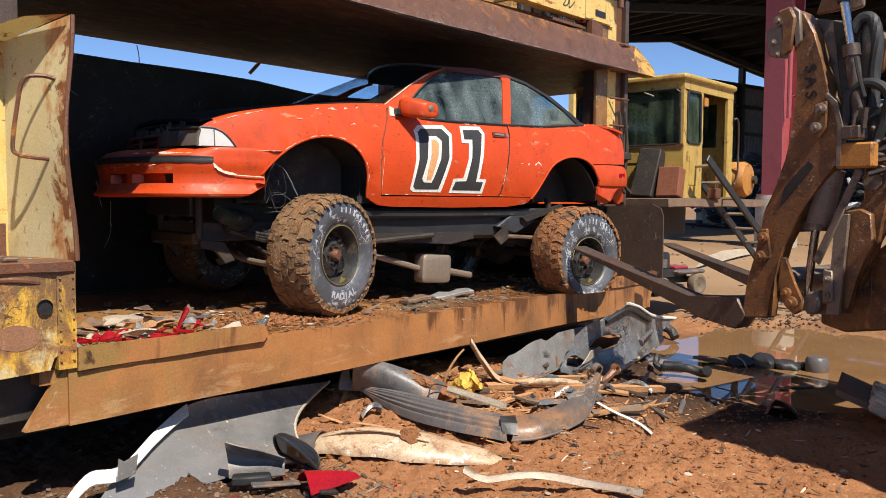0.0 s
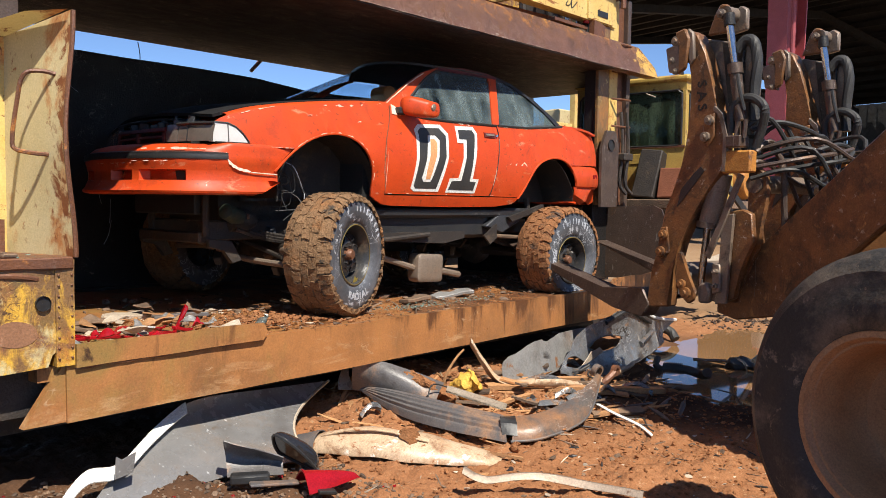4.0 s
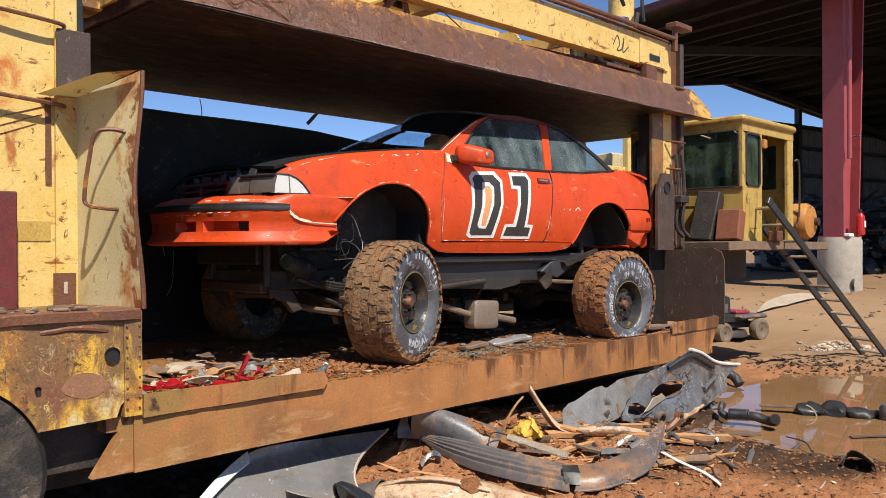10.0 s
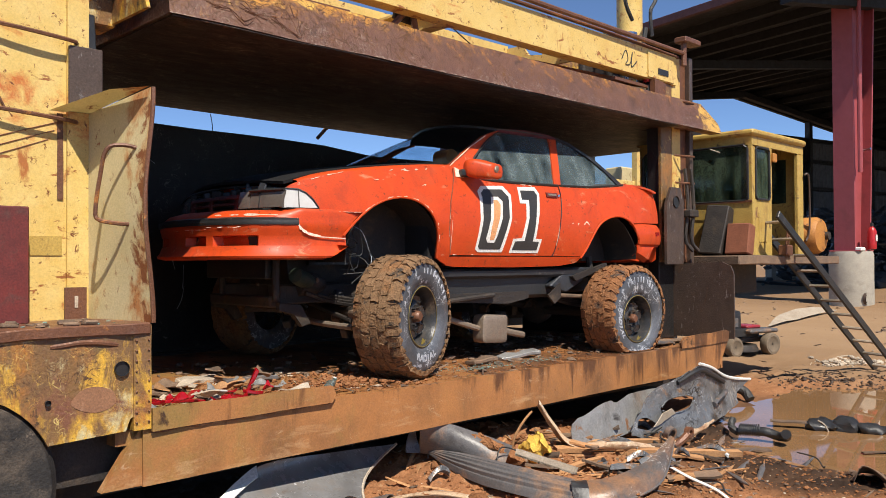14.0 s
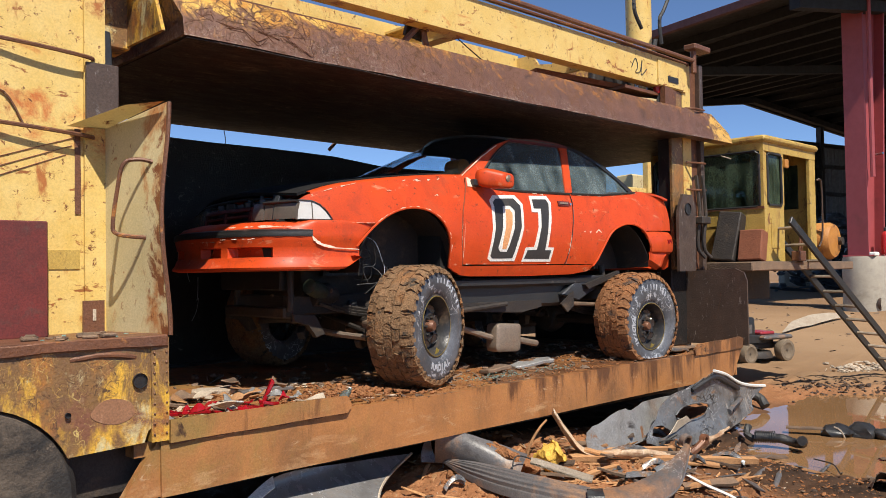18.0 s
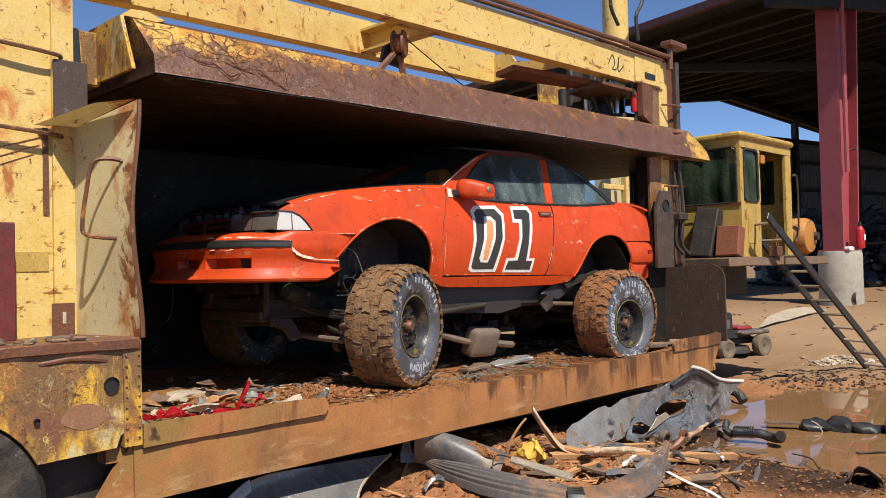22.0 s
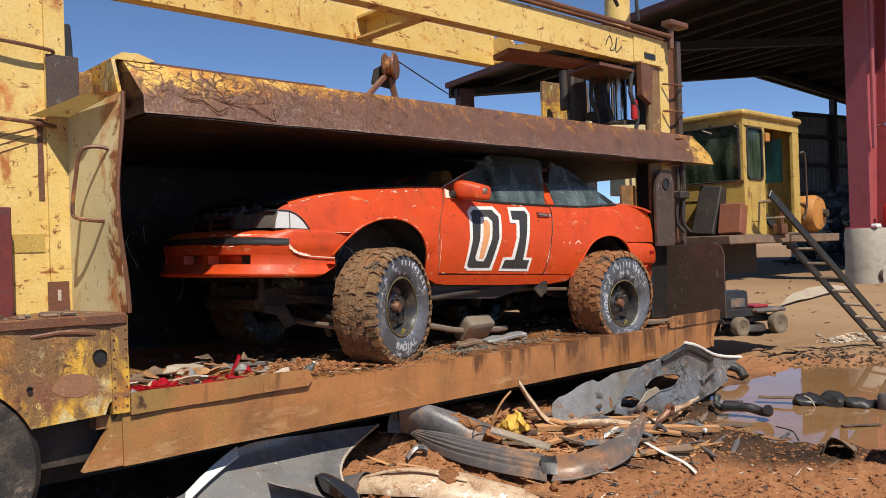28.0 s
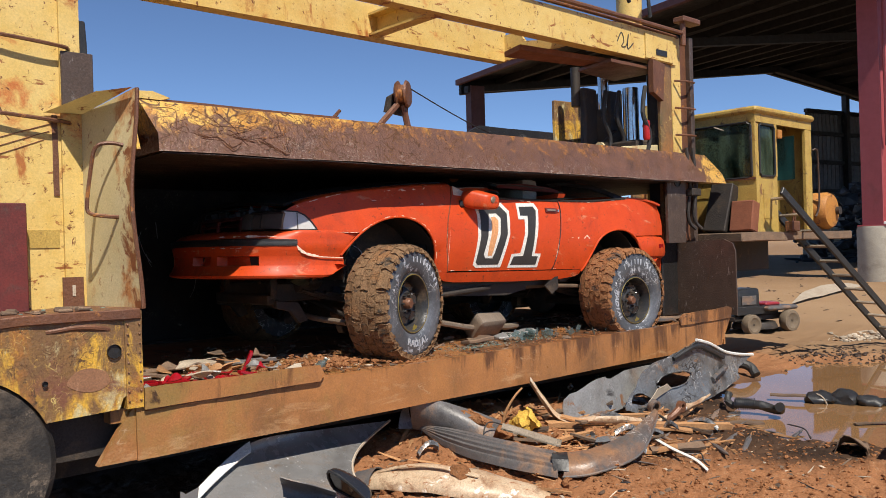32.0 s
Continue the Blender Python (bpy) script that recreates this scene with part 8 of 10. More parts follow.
        part("clevis", prism([(-0.33, 0.68), (-0.40, 0.70), (-0.43, 0.63), (-0.41, 0.55), (-0.33, 0.55)], 0.07, "y", 0.015, y - 0.04), "loader_dark", up)
        part("marker_block", box(-0.745, y + 0.0, 1.45, -0.525, y + 0.08, 1.60, 0.012), "loader_orange", up, "orange painted block")
        # lower back plates
        part("back_plate", prism([(-0.50, 1.19), (-0.62, 1.21), (-0.69, 1.18), (-0.71, 0.99), (-0.66, 0.90), (-0.61, 0.79), (-0.58, 0.60), (-0.46, 0.55), (-0.48, 0.78), (-0.52, 0.94)], 0.05, "y", 0.008, y - 0.09), "loader", up)
        part("back_plate", prism([(-0.49, 1.17), (-0.58, 1.18), (-0.56, 0.94), (-0.54, 0.56), (-0.45, 0.55), (-0.48, 0.9)], 0.03, "y", 0.006, y - 0.03), "loader_dark", up)
        part("link_plate", prism([(-0.44, 0.84), (-0.50, 0.83), (-0.51, 0.64), (-0.44, 0.62)], 0.02, "y", 0.008, y + 0.005), "loader_dark", up)
        boss(-0.475, y + 0.02, 0.78, 0.02, up)
        boss(-0.475, y + 0.02, 0.68, 0.02, up)
        part("back_link", prism([(-0.60, 1.46), (-0.67, 1.50), (-0.74, 1.45), (-0.76, 1.32), (-0.71, 1.10), (-0.70, 0.95), (-0.64, 0.87), (-0.59, 0.71), (-0.54, 0.56), (-0.46, 0.56), (-0.58, 0.9), (-0.62, 1.17)], 0.04, "y", 0.01, y - 0.16), "loader", up)
        part("strap", prism([(-0.62, 1.45), (-0.66, 1.43), (-0.41, 0.86), (-0.37, 0.89)], 0.02, "y", 0.004, y + 0.0), "loader_dark", up)
        if near:
            for ch, z in (("S", 2.06), ("A", 1.98), ("S", 1.90)):
                b = text_mesh(ch, 0.10)
                part("painted_letter", move(b, Matrix.Translation((-0.32 - 0.05 * (2.0 - z), y + 0.0725, z)) @ pose(0, 0, 0, 90, 0, 180) @ pose(0, 0, 0, 0, 0, -78)), "black_steel", up)
        return up
    upright(0.0, True)
    upright(-1.2, False)
    # forks
    for y in (-0.03, -1.17):
        f = prism([(0.05, 0.50), (0.12, 0.40), (0.4, 0.44), (1.62, 0.86), (1.64, 0.885), (0.5, 0.58), (0.12, 0.62)], 0.16, "y", 0.008, y - 0.05)
        part("fork", f, "grey_steel", L, "worn steel fork blade")
    # cross tubes between the uprights
    part("cross_tube", tube([(-0.05, 0.0, 0.72), (-0.05, -1.2, 0.72)], 0.09, 14), "loader_dark", L)
    part("cross_tube", tube([(-0.66, -0.1, 1.38), (-0.66, -1.25, 1.38)], 0.06, 14), "loader_dark", L)
    part("cross_plate", box(-0.72, -1.15, 0.60, -0.62, -0.2, 0.95, 0.01), "loader_dark", L)
    # hose bundle
    random.seed(31)
    for k in range(14):
        y0, y1 = random.uniform(-0.25, 0.05), random.uniform(-1.2, -0.8)
        z0, z1 = random.uniform(1.4, 1.75), random.uniform(1.4, 1.7)
        mid = random.uniform(1.15, 1.75)
        x = random.uniform(-1.0, -0.7)
        part("hose", tube(curve([(-0.66, y0, z0), (x, y0 - 0.15, z0 + 0.06), (x - 0.08, (y0 + y1) / 2, mid), (x, y1 + 0.1, z1), (-0.66, y1, z1)], 5), 0.016, 7), "hose" if k % 3 else "grey_steel", L)
    part("hose", tube(curve([(-0.6, -0.2, 1.7), (-0.78, -0.22, 1.55), (-0.80, -0.25, 1.2), (-0.82, -0.25, 0.95)], 5), 0.022, 8), "grey_steel", L)
    part("hose_end", tube([(-0.82, -0.25, 1.0), (-0.82, -0.25, 0.82)], 0.03, 8), "chrome", L)
    part("brass_block", box(-0.92, -0.35, 0.90, -0.78, -0.2, 1.0, 0.01), "loader_orange", L)
    # boom arms
    for y, lean in ((-0.42, 0.30), (-1.0, -0.3)):
        b = prism([(-0.45, 0.42), (-0.25, 0.45), (-0.25, 0.66), (-0.7, 0.98), (-1.65, 1.72), (-2.6, 2.15), (-3.3, 2.3), (-3.3, 1.85), (-2.5, 1.66), (-1.6, 1.14), (-0.85, 0.50)], 0.12, "y", 0.012, y)
        lift(b, lambda q, lean=lean: (q.x, q.y - lean * (q.x + 0.3), q.z))
        part("boom_arm", b, "loader", L, "rust-brown boom arm")
    part("boom_ram", tube([(-1.1, -0.6, 0.6), (-2.3, -0.6, 1.0)], 0.06, 12), "loader_dark", L)
    # wheels
    for y in (1.70, -2.6):
        ty = lathe([(0.36, 0.02), (0.40, -0.02), (0.46, -0.035), (0.52, -0.03), (0.60, -0.012), (0.62, -0.016), (0.66, 0.01), (0.70, 0.06), (0.715, 0.14), (0.715, 0.30), (0.70, 0.38), (0.64, 0.44), (0.52, 0.47), (0.36, 0.42)], 64, "y", False)
        lift(ty, lambda q: (q.x, 0.44 - q.y, q.z))
        w = part("wheel", ty, "rubber", L, "worn bald loader tyre", pose(-2.62, y - 0.045, 0.47, 0, 0, -10) @ Matrix.Diagonal((0.88, 0.88, 0.88, 1)))
        rim = lathe([(0.37, 0.40), (0.395, 0.435), (0.385, 0.45), (0.36, 0.45), (0.345, 0.42), (0.335, 0.42), (0.325, 0.40), (0.31, 0.28), (0.30, 0.20), (0.27, 0.16), (0.2, 0.15), (0.12, 0.19), (0.11, 0.22), (0.001, 0.22)], 40, "y", False)
        part("rim", rim, "loader_rim", w, "tan dusty wheel rim")
        for k in range(8):
            a = k * math.tau / 8
            part("wheel_nut", move(lathe([(0.001, 0.20), (0.018, 0.20), (0.018, 0.15)], 6, "y", False), pose(0.16 * math.cos(a), 0, 0.16 * math.sin(a))), "loader_rim", w)
    part("axle", tube([(-2.6, -2.3, 0.47), (-2.6, 1.8, 0.47)], 0.12, 12), "loader_dark", L)
    part("front_frame", box(-3.0, -1.25, 0.6, -1.5, -0.2, 1.15, 0.03), "loader_dark", L)
    # unseen frame, cab, canopy, engine and axle, added to cast the loader's shadow
    part("main_frame", rough_up(cuts(box(-5.4, -1.25, 0.65, -3.0, 0.15, 1.35, 0.04), "x", [-4.5, -3.8]), 0.01, 3), "loader", L, "unseen rust-brown frame added for its shadow")
    cab = part("cab", join(box(-3.6, -0.40, 1.25, -2.25, 1.05, 1.95, 0.04), *[box(x, y, 1.95, x + 0.08, y + 0.08, 2.78) for x in (-3.58, -2.35) for y in (-0.38, 0.95)]), "loader_orange", L, "unseen orange loader cab added for its shadow")
    # canopy outline drawn to fit the shadow wanted on the ground
    part("cab_roof", cuts(prism([(-3.75, -0.45), (-2.15, -0.42), (-2.05, 0.3), (-2.15, 1.08), (-3.75, 1.12)], 0.12, "z", 0.02, 2.78), "x", [-3, -2.4]), "loader_orange", cab, "unseen orange canopy added to shade the ground")
    part("engine_cover", box(-6.3, -1.2, 1.0, -4.75, 0.1, 1.9, 0.06), "loader_orange", L)
    part("rear_axle", tube([(-5.6, -2.3, 0.47), (-5.6, 1.6, 0.47)], 0.12, 12), "loader_dark", L)
    part("hanging_hose", tube(curve([(-0.9, -0.2, 0.75), (-1.0, -0.18, 0.5), (-1.15, -0.15, 0.42), (-1.3, -0.2, 0.6)], 5), 0.02, 7), "hose", L)
    part("hanging_hose", tube(curve([(-0.95, -0.3, 0.7), (-1.05, -0.2, 0.38), (-1.2, -0.25, 0.5)], 5), 0.016, 7), "hose", L)


build_loader()


# ---- scrap on the ground ----
def sheet(f, nu, nv, thick=0.006):
    """A bent sheet of metal or plastic: f(u, v) gives its places for u and v from 0 to 1."""
    return thicken(loft([[f(i / nu, j / nv) for j in range(nv + 1)] for i in range(nu + 1)]), thick)


def lerp_line(points, t):
    k = min(int(t * (len(points) - 1)), len(points) - 2)
    s = t * (len(points) - 1) - k
    return Vector(points[k]).lerp(Vector(points[k + 1]), s)


def spline(points):
    c = curve(points, 8)
    return lambda t: lerp_line(c, t)


def build_scrap():
    # silver fender that leans under the bed
    top = spline([(-1.75, -0.06, 0.30), (-1.50, -0.03, 0.41), (-1.0, 0.02, 0.385), (-0.45, 0.06, 0.345)])
    bot = spline([(-2.2, -0.26, 0.05), (-1.70, -0.26, 0.03), (-1.30, -0.33, 0.06), (-0.98, -0.40, 0.05)])

    def lean_in(p):
        """Lets the upper part of the sheet lie further in under the bed."""
        return DEEP_AT + (p - DEEP_AT) * (1 + 0.055 * smooth(0.08, 0.40, p.z))

    def fender(u, v):
        p = bot(u).lerp(top(u), v)
        p += Vector((0.03, 0.12, -0.02)) * math.sin(math.pi * v) * (0.5 + 0.5 * u)
        if u > 0.85:
            p.x -= 0.13 * ((u - 0.85) / 0.15) * math.sin(math.pi * v)
        return lean_in(p)
    f = thing("car_fender", "torn silver car fender leaning under the bed", "car fender")
    part("panel", sheet(fender, 26, 12), "silver", f)
    part("rolled_edge", tube([fender(1.0, v) for v in np.linspace(0, 1, 14)], 0.009, 6), "pale_scrap", f)
    part("folded_edge", sheet(lambda u, v: lean_in(spline([(-2.32, -0.25, 0.13), (-2.18, -0.22, 0.22), (-2.0, -0.16, 0.22), (-1.80, -0.1, 0.30), (-1.55, -0.04, 0.41)])(u) + Vector((-0.02, -0.05, -0.05)) * v + Vector((0, 0, 0.015 * math.sin(9 * u)))), 24, 3), "white", f, "bright folded edge")
    part("torn_tab", rough_up(prism([(-2.06, 0.16), (-1.96, 0.17), (-1.95, 0.27), (-2.02, 0.25), (-2.05, 0.27)], 0.008, "y", at=-0.24), 0.01, 8), "silver", f)
    # cream bumper skin
    a, b = Vector((-0.82, -0.16, 0)), Vector((-0.20, -1.16, 0))

    def cream(u, v):
        c = a.lerp(b, u)
        w = 0.13 * (0.55 + 0.9 * math.sin(math.pi * min(1, 0.15 + 0.8 * u)) ** 1.5) * (1 - max(0, (u - 0.9) / 0.12) ** 2 * 0.7)
        ang = math.radians(200 - 190 * v)
        side = Vector((0.86, 0.5, 0))
        return c + side * (w * math.cos(ang)) + Vector((0, 0, 0.035 + 0.62 * w * max(0, math.sin(ang)) + 0.02 * math.sin(5 * u)))
    f = thing("bumper_skin", "cracked cream bumper skin lying on the clay", "bumper skin")
    part("skin", rough_up(sheet(cream, 36, 14), 0.014, 5), "cream", f)
    part("upper_strip", rough_up(sheet(lambda u, v: cream(0.1 + 0.55 * u, 0.42 + 0.06 * v) + Vector((0, 0, 0.012 + 0.02 * math.sin(math.pi * u))), 20, 2), 0.006, 6), "cream", f, "cream moulded strip")
    part("end_flange", rough_up(sheet(lambda u, v: cream(0.12 * u, 0.2 + 0.75 * v) + Vector((-0.05, 0.02, 0.012)), 6, 8), 0.012, 7), "grey_plastic", f, "grey dirty end flange")
    part("clay_lump", rough_up(move(lathe([(0.001, -0.02), (0.07, -0.01), (0.05, 0.03), (0.001, 0.045)], 14, "z", False), Matrix.Translation(cream(0.55, 0.5)) @ pose(0, 0, 0.0, 25, 10, 0)), 0.03, 14), "clay", f, "clay lump on the skin")
    # grey ribbed bumper bar, with its turned end torn off beside it
    bt, bb = spline([(-0.12, 0.18, 0.25), (-0.06, -0.15, 0.255), (0.03, -0.5, 0.225), (0.17, -0.89, 0.175)]), spline([(-0.12, 0.16, 0.235), (-0.12, -0.22, 0.12), (-0.09, -0.60, 0.085), (0.02, -1.03, 0.06)])

    def bar(u, v):
        p = bt(u).lerp(bb(u), v)
        bulge = 0.035 * math.sin(math.pi * v) + 0.006 * math.sin(v * 34) * (1 if 0.1 < v < 0.75 else 0)
        return p + Vector((-0.6, -0.5, 0.6)) * bulge * min(1.0, 3 * u)
    f = thing("bumper_bar", "ribbed grey plastic bumper bar on the rubble", "bumper bar")
    part("bar", rough_up(sheet(bar, 40, 30), 0.003, 5), "grey_plastic", f)
    part("end_bracket", rough_up(sheet(lambda u, v: bar(0.97 + 0.06 * u, 0.1 + 0.75 * v) + Vector((0.05 * u, -0.02 * u, 0.03 * math.sin(3 * v))), 5, 8), 0.012, 12), "black", f, "torn black end bracket")
    et, eb = spline([(0.17, -0.93, 0.165), (0.34, -1.05, 0.19), (0.66, -1.09, 0.235), (1.03, -1.05, 0.335)]), spline([(0.05, -1.04, 0.06), (0.22, -1.17, 0.075), (0.62, -1.22, 0.13), (1.03, -1.08, 0.295)])

    def turned(u, v):
        return et(u).lerp(eb(u), v) + Vector((-0.3, -0.7, 0.5)) * 0.05 * math.sin(math.pi * v) * (1 - 0.6 * u)
    f = thing("bumper_end", "rust-stained grey bumper end curling up from the clay", "bumper end")
    part("shell", rough_up(sheet(turned, 30, 12), 0.005, 6), "stained_plastic", f)
    part("rolled_lip", tube([turned(u, 1.0) for u in np.linspace(0, 1, 24)], 0.008, 6), "grey_plastic", f)
    part("end_eye", move(lathe([(0.03, -0.02), (0.045, -0.02), (0.045, 0.02), (0.03, 0.02)], 16, "y", False), Matrix.Translation(et(1.0)) @ pose(0, 0, 0.02, 20, 30, 0)), "grey_plastic", f)
    part("wire", tube(curve([(0.05, -0.35, 0.12), (0.0, -0.40, 0.22), (0.1, -0.36, 0.30), (0.26, -0.42, 0.24)], 5), 0.005, 5), "hose", f)
    f = thing("broken_valance", "wide grey plastic valance buried under clay", "valance")
    vt, vb = spline([(-0.27, 0.03, 0.415), (-0.02, -0.02, 0.415), (0.32, -0.26, 0.25)]), spline([(-0.13, 0.18, 0.22), (0.0, -0.08, 0.20), (0.12, -0.36, 0.17)])
    part("panel", rough_up(sheet(lambda u, v: vt(u).lerp(vb(u), v) + Vector((-0.02, -0.02, 0.02)) * math.sin(math.pi * v), 16, 8), 0.006, 5), "grey_plastic", f)
    f = thing("clay_dump", "loose red clay dumped on the valance", "clay", kind="stuff")
    bm = bmesh.new()
    bmesh.ops.create_icosphere(bm, subdivisions=4, radius=1.0)
    move(bm, pose(0.20, -0.17, 0.245, -18, 24, -50) @ Matrix.Diagonal((0.24, 0.13, 0.055, 1)))
    rough_up(bm, 0.05, 8), rough_up(bm, 0.02, 26)
    part("soil", bm, "clay", f)
    f = thing("trim_scrap", "small bright torn trim piece under the bed", "trim scrap")
    part("piece", sheet(lambda u, v: Vector((-0.24 + 0.16 * u * v + 0.10 * (1 - v), 0.20 + 0.04 * math.sin(3 * v), 0.43 - 0.20 * v - 0.03 * u)), 6, 6), "silver", f)
    # torn fender panel with holes beside the puddle, a flat sheet behind it and a crumpled sill below
    def torn_sheet(outline, holes, depth, thick=0.006):
        """A sheet cut to an outline in x and z, with holes, bent to the depth given at each place."""
        bm = bmesh.new()
        edges = []
        for loop in (outline, *holes):
            vs = [bm.verts.new((x, 0, z)) for x, z in loop]
            edges += [bm.edges.new((vs[i], vs[(i + 1) % len(vs)])) for i in range(len(vs))]
        bmesh.ops.triangle_fill(bm, edges=edges, use_beauty=True, use_dissolve=False)
        for _ in range(2):
            bmesh.ops.subdivide_edges(bm, edges=[e for e in bm.edges if e.calc_length() > 0.06], cuts=1)
            bmesh.ops.triangulate(bm, faces=bm.faces[:])
        for v in bm.verts:
            v.co.y = depth(v.co.x, v.co.z)
        rough_up(rough_up(bm, 0.014, 5), 0.004, 17)
        bmesh.ops.recalc_face_normals(bm, faces=bm.faces[:])
        return thicken(bm, thick)

    def ragged(points, amount, seed):
        random.seed(seed)
        return [(x + random.uniform(-amount, amount), z + random.uniform(-amount, amount)) for x, z in points]

    def wing_y(x, z):
        return -0.40 + 0.22 * smooth(0.05, 0.6, z) - 0.10 * math.sin(math.pi * smooth(1.7, 3.9, x)) + 0.10 * math.sin(5.0 * z + 1.0)
    wing = flat_curve([(2.73, 0.60), (2.98, 0.54), (3.32, 0.43), (3.62, 0.37), (3.94, 0.33)], 4) + [(3.78, 0.29), (3.63, 0.25), (3.57, 0.20), (3.59, 0.16)] + flat_curve([(3.50, 0.14), (3.11, 0.10), (2.70, 0.055), (2.26, 0.02)], 4) + ragged(flat_curve([(2.05, 0.06), (1.74, 0.12), (1.90, 0.25), (2.10, 0.42), (2.42, 0.51), (2.60, 0.57)], 4), 0.008, 4)
    hole_a = flat_curve([(2.20, 0.285), (2.30, 0.34), (2.48, 0.355), (2.66, 0.325), (2.58, 0.25), (2.36, 0.225), (2.20, 0.26)], 3)
    hole_b = ragged(flat_curve([(1.84, 0.16), (1.94, 0.235), (2.10, 0.175), (1.96, 0.13)], 3), 0.006, 9)
    f = thing("torn_body_panel", "torn grey car fender with holes by the puddle", "car panel")
    part("panel", torn_sheet(wing, (hole_a, hole_b), wing_y), "torn_grey", f, "scuffed grey inner side")
    part("bright_rim", tube([(x, wing_y(x, z) - 0.008, z + 0.006) for x, z in flat_curve([(2.72, 0.605), (2.98, 0.545), (3.32, 0.435), (3.62, 0.375), (3.94, 0.335)], 5)], 0.014, 6), "white", f, "white painted edge")
    part("dark_seal", tube([(x, wing_y(x, z) - 0.012, z - 0.02) for x, z in flat_curve([(2.42, 0.49), (2.72, 0.575), (2.96, 0.515), (3.28, 0.41)], 5)], 0.022, 7), "black", f, "black sealing strip")
    part("hole_flange", tube([(x, wing_y(x, z) - 0.004, z) for x, z in hole_a], 0.007, 5, closed=True), "torn_grey", f)
    slot = tube([(x, wing_y(x, z) - 0.012, z) for x, z in ((2.96, 0.225), (3.08, 0.25), (3.20, 0.275), (3.30, 0.30))], 0.026, 8)
    part("slot_plate", slot, "grey_plastic", f, "pale slotted plate")
    part("slot", tube([(x, wing_y(x, z) - 0.034, z) for x, z in ((3.0, 0.232), (3.10, 0.255), (3.18, 0.271))], 0.011, 7), "black", f)
    part("brace", torn_sheet([(2.0, 0.16), (2.12, 0.17), (2.34, 0.22), (2.28, 0.27), (2.16, 0.25)], (), lambda x, z: -0.34), "pale_scrap", f, "pale inner brace")
    flat = ragged(flat_curve([(1.06, 0.16), (1.05, 0.30), (1.35, 0.36), (1.60, 0.41), (1.64, 0.385), (1.74, 0.385)], 3), 0.008, 2) + [(2.0, 0.40), (2.45, 0.41), (2.50, 0.33), (2.30, 0.22), (1.9, 0.13), (1.5, 0.10)]
    back_y = lambda x, z: -0.24 + 0.22 * z + 0.05 * math.sin(3.5 * x) + 0.02 * math.sin(9 * x + 6 * z)
    part("flat_sheet", torn_sheet(flat, (), back_y), "dull_sheet", f, "dull silver sheet with rust spots")
    low = spline([(0.98, -0.42, 0.17), (1.25, -0.52, 0.12), (1.6, -0.56, 0.10), (2.0, -0.56, 0.09), (2.3, -0.52, 0.10), (2.62, -0.46, 0.15)])
    part("lower_rim", rough_up(sheet(lambda u, v: low(u) + Vector((0, -0.09 * math.sin(2.2 * v), 0.10 * v * (0.45 + 0.55 * math.sin(6 * u + 0.5) ** 2) - 0.03)), 44, 7), 0.018, 8), "cream", f, "crumpled white sill")
    part("tow_eye", join(tube(curve([(1.78, -0.60, 0.04), (1.84, -0.66, 0.10), (1.93, -0.68, 0.16)], 4), 0.03, 8), move(lathe([(0.022, -0.02), (0.045, -0.02), (0.045, 0.02), (0.022, 0.02), (0.022, -0.02)], 16, "y", False), pose(1.95, -0.68, 0.17))), "rust", f, "rusty towing eye")
    f = thing("broken_trim", "cracked white-edged trim strip on the rubble", "trim")
    tp = spline([(0.88, -0.02, 0.43), (0.95, -0.08, 0.28), (1.0, -0.19, 0.15), (1.15, -0.29, 0.11), (1.38, -0.36, 0.13)])
    part("strip", rough_up(sheet(lambda u, v: tp(u) + Vector((-0.06, -0.07, 0.02 + 0.05 * math.sin(math.pi * v))) * (v * 1.4), 24, 5), 0.008, 6), "cream", f)
    # smaller finds
    f = thing("yellow_foam", "torn lump of dirty yellow foam", "foam")
    bm = bmesh.new()
    bmesh.ops.create_icosphere(bm, subdivisions=4, radius=0.1)
    rough_up(bm, 0.06, 9), rough_up(bm, 0.02, 28)
    part("lump", move(bm, pose(0.56, -0.27, 0.21) @ Matrix.Diagonal((0.85, 1.0, 1.0, 1))), "foam", f)
    f = thing("plastic_channel", "pale plastic channel with metal end", "plastic channel", pose(0.25, -0.60, 0.20, -14, 12, -69))
    part("channel", join(box(-0.2, -0.05, 0, 0.2, 0.05, 0.012), box(-0.2, -0.05, 0, 0.2, -0.04, 0.045), box(-0.2, 0.04, 0, 0.2, 0.05, 0.045)), "pale_scrap", f)
    random.seed(5)
    for (a, b, w, h, lab) in (((0.83, -0.23, 0.15), (1.97, -1.09, 0.07), 0.085, 0.035, "long splintered wooden plank"), ((0.95, -0.12, 0.16), (1.85, -0.55, 0.10), 0.05, 0.03, "broken wooden slat in the rubble"), ((0.6, -0.55, 0.12), (1.1, -0.5, 0.1), 0.05, 0.02, "broken wooden slat in the rubble"), ((1.0, -0.45, 0.13), (1.55, -0.72, 0.07), 0.04, 0.025, "broken wooden slat in the rubble"), ((-0.15, 0.22, 0.13), (0.15, 0.02, 0.14), 0.03, 0.02, "broken wooden slat in the rubble"), ((-0.3, -0.05, 0.10), (0.05, 0.1, 0.14), 0.03, 0.018, "broken wooden slat in the rubble")):
        a, b = Vector(a), Vector(b)
        t = thing("wooden_slat", lab, "wood", group="broken slats")
        rot = (b - a).normalized().to_track_quat("X", "Z").to_matrix().to_4x4()
        n = (b - a).length
        bm = cuts(box(0, -w / 2, -h / 2, n, w / 2, h / 2), "x", [n * q for q in (0.02, 0.05, 0.3, 0.6, 0.93, 0.97)])
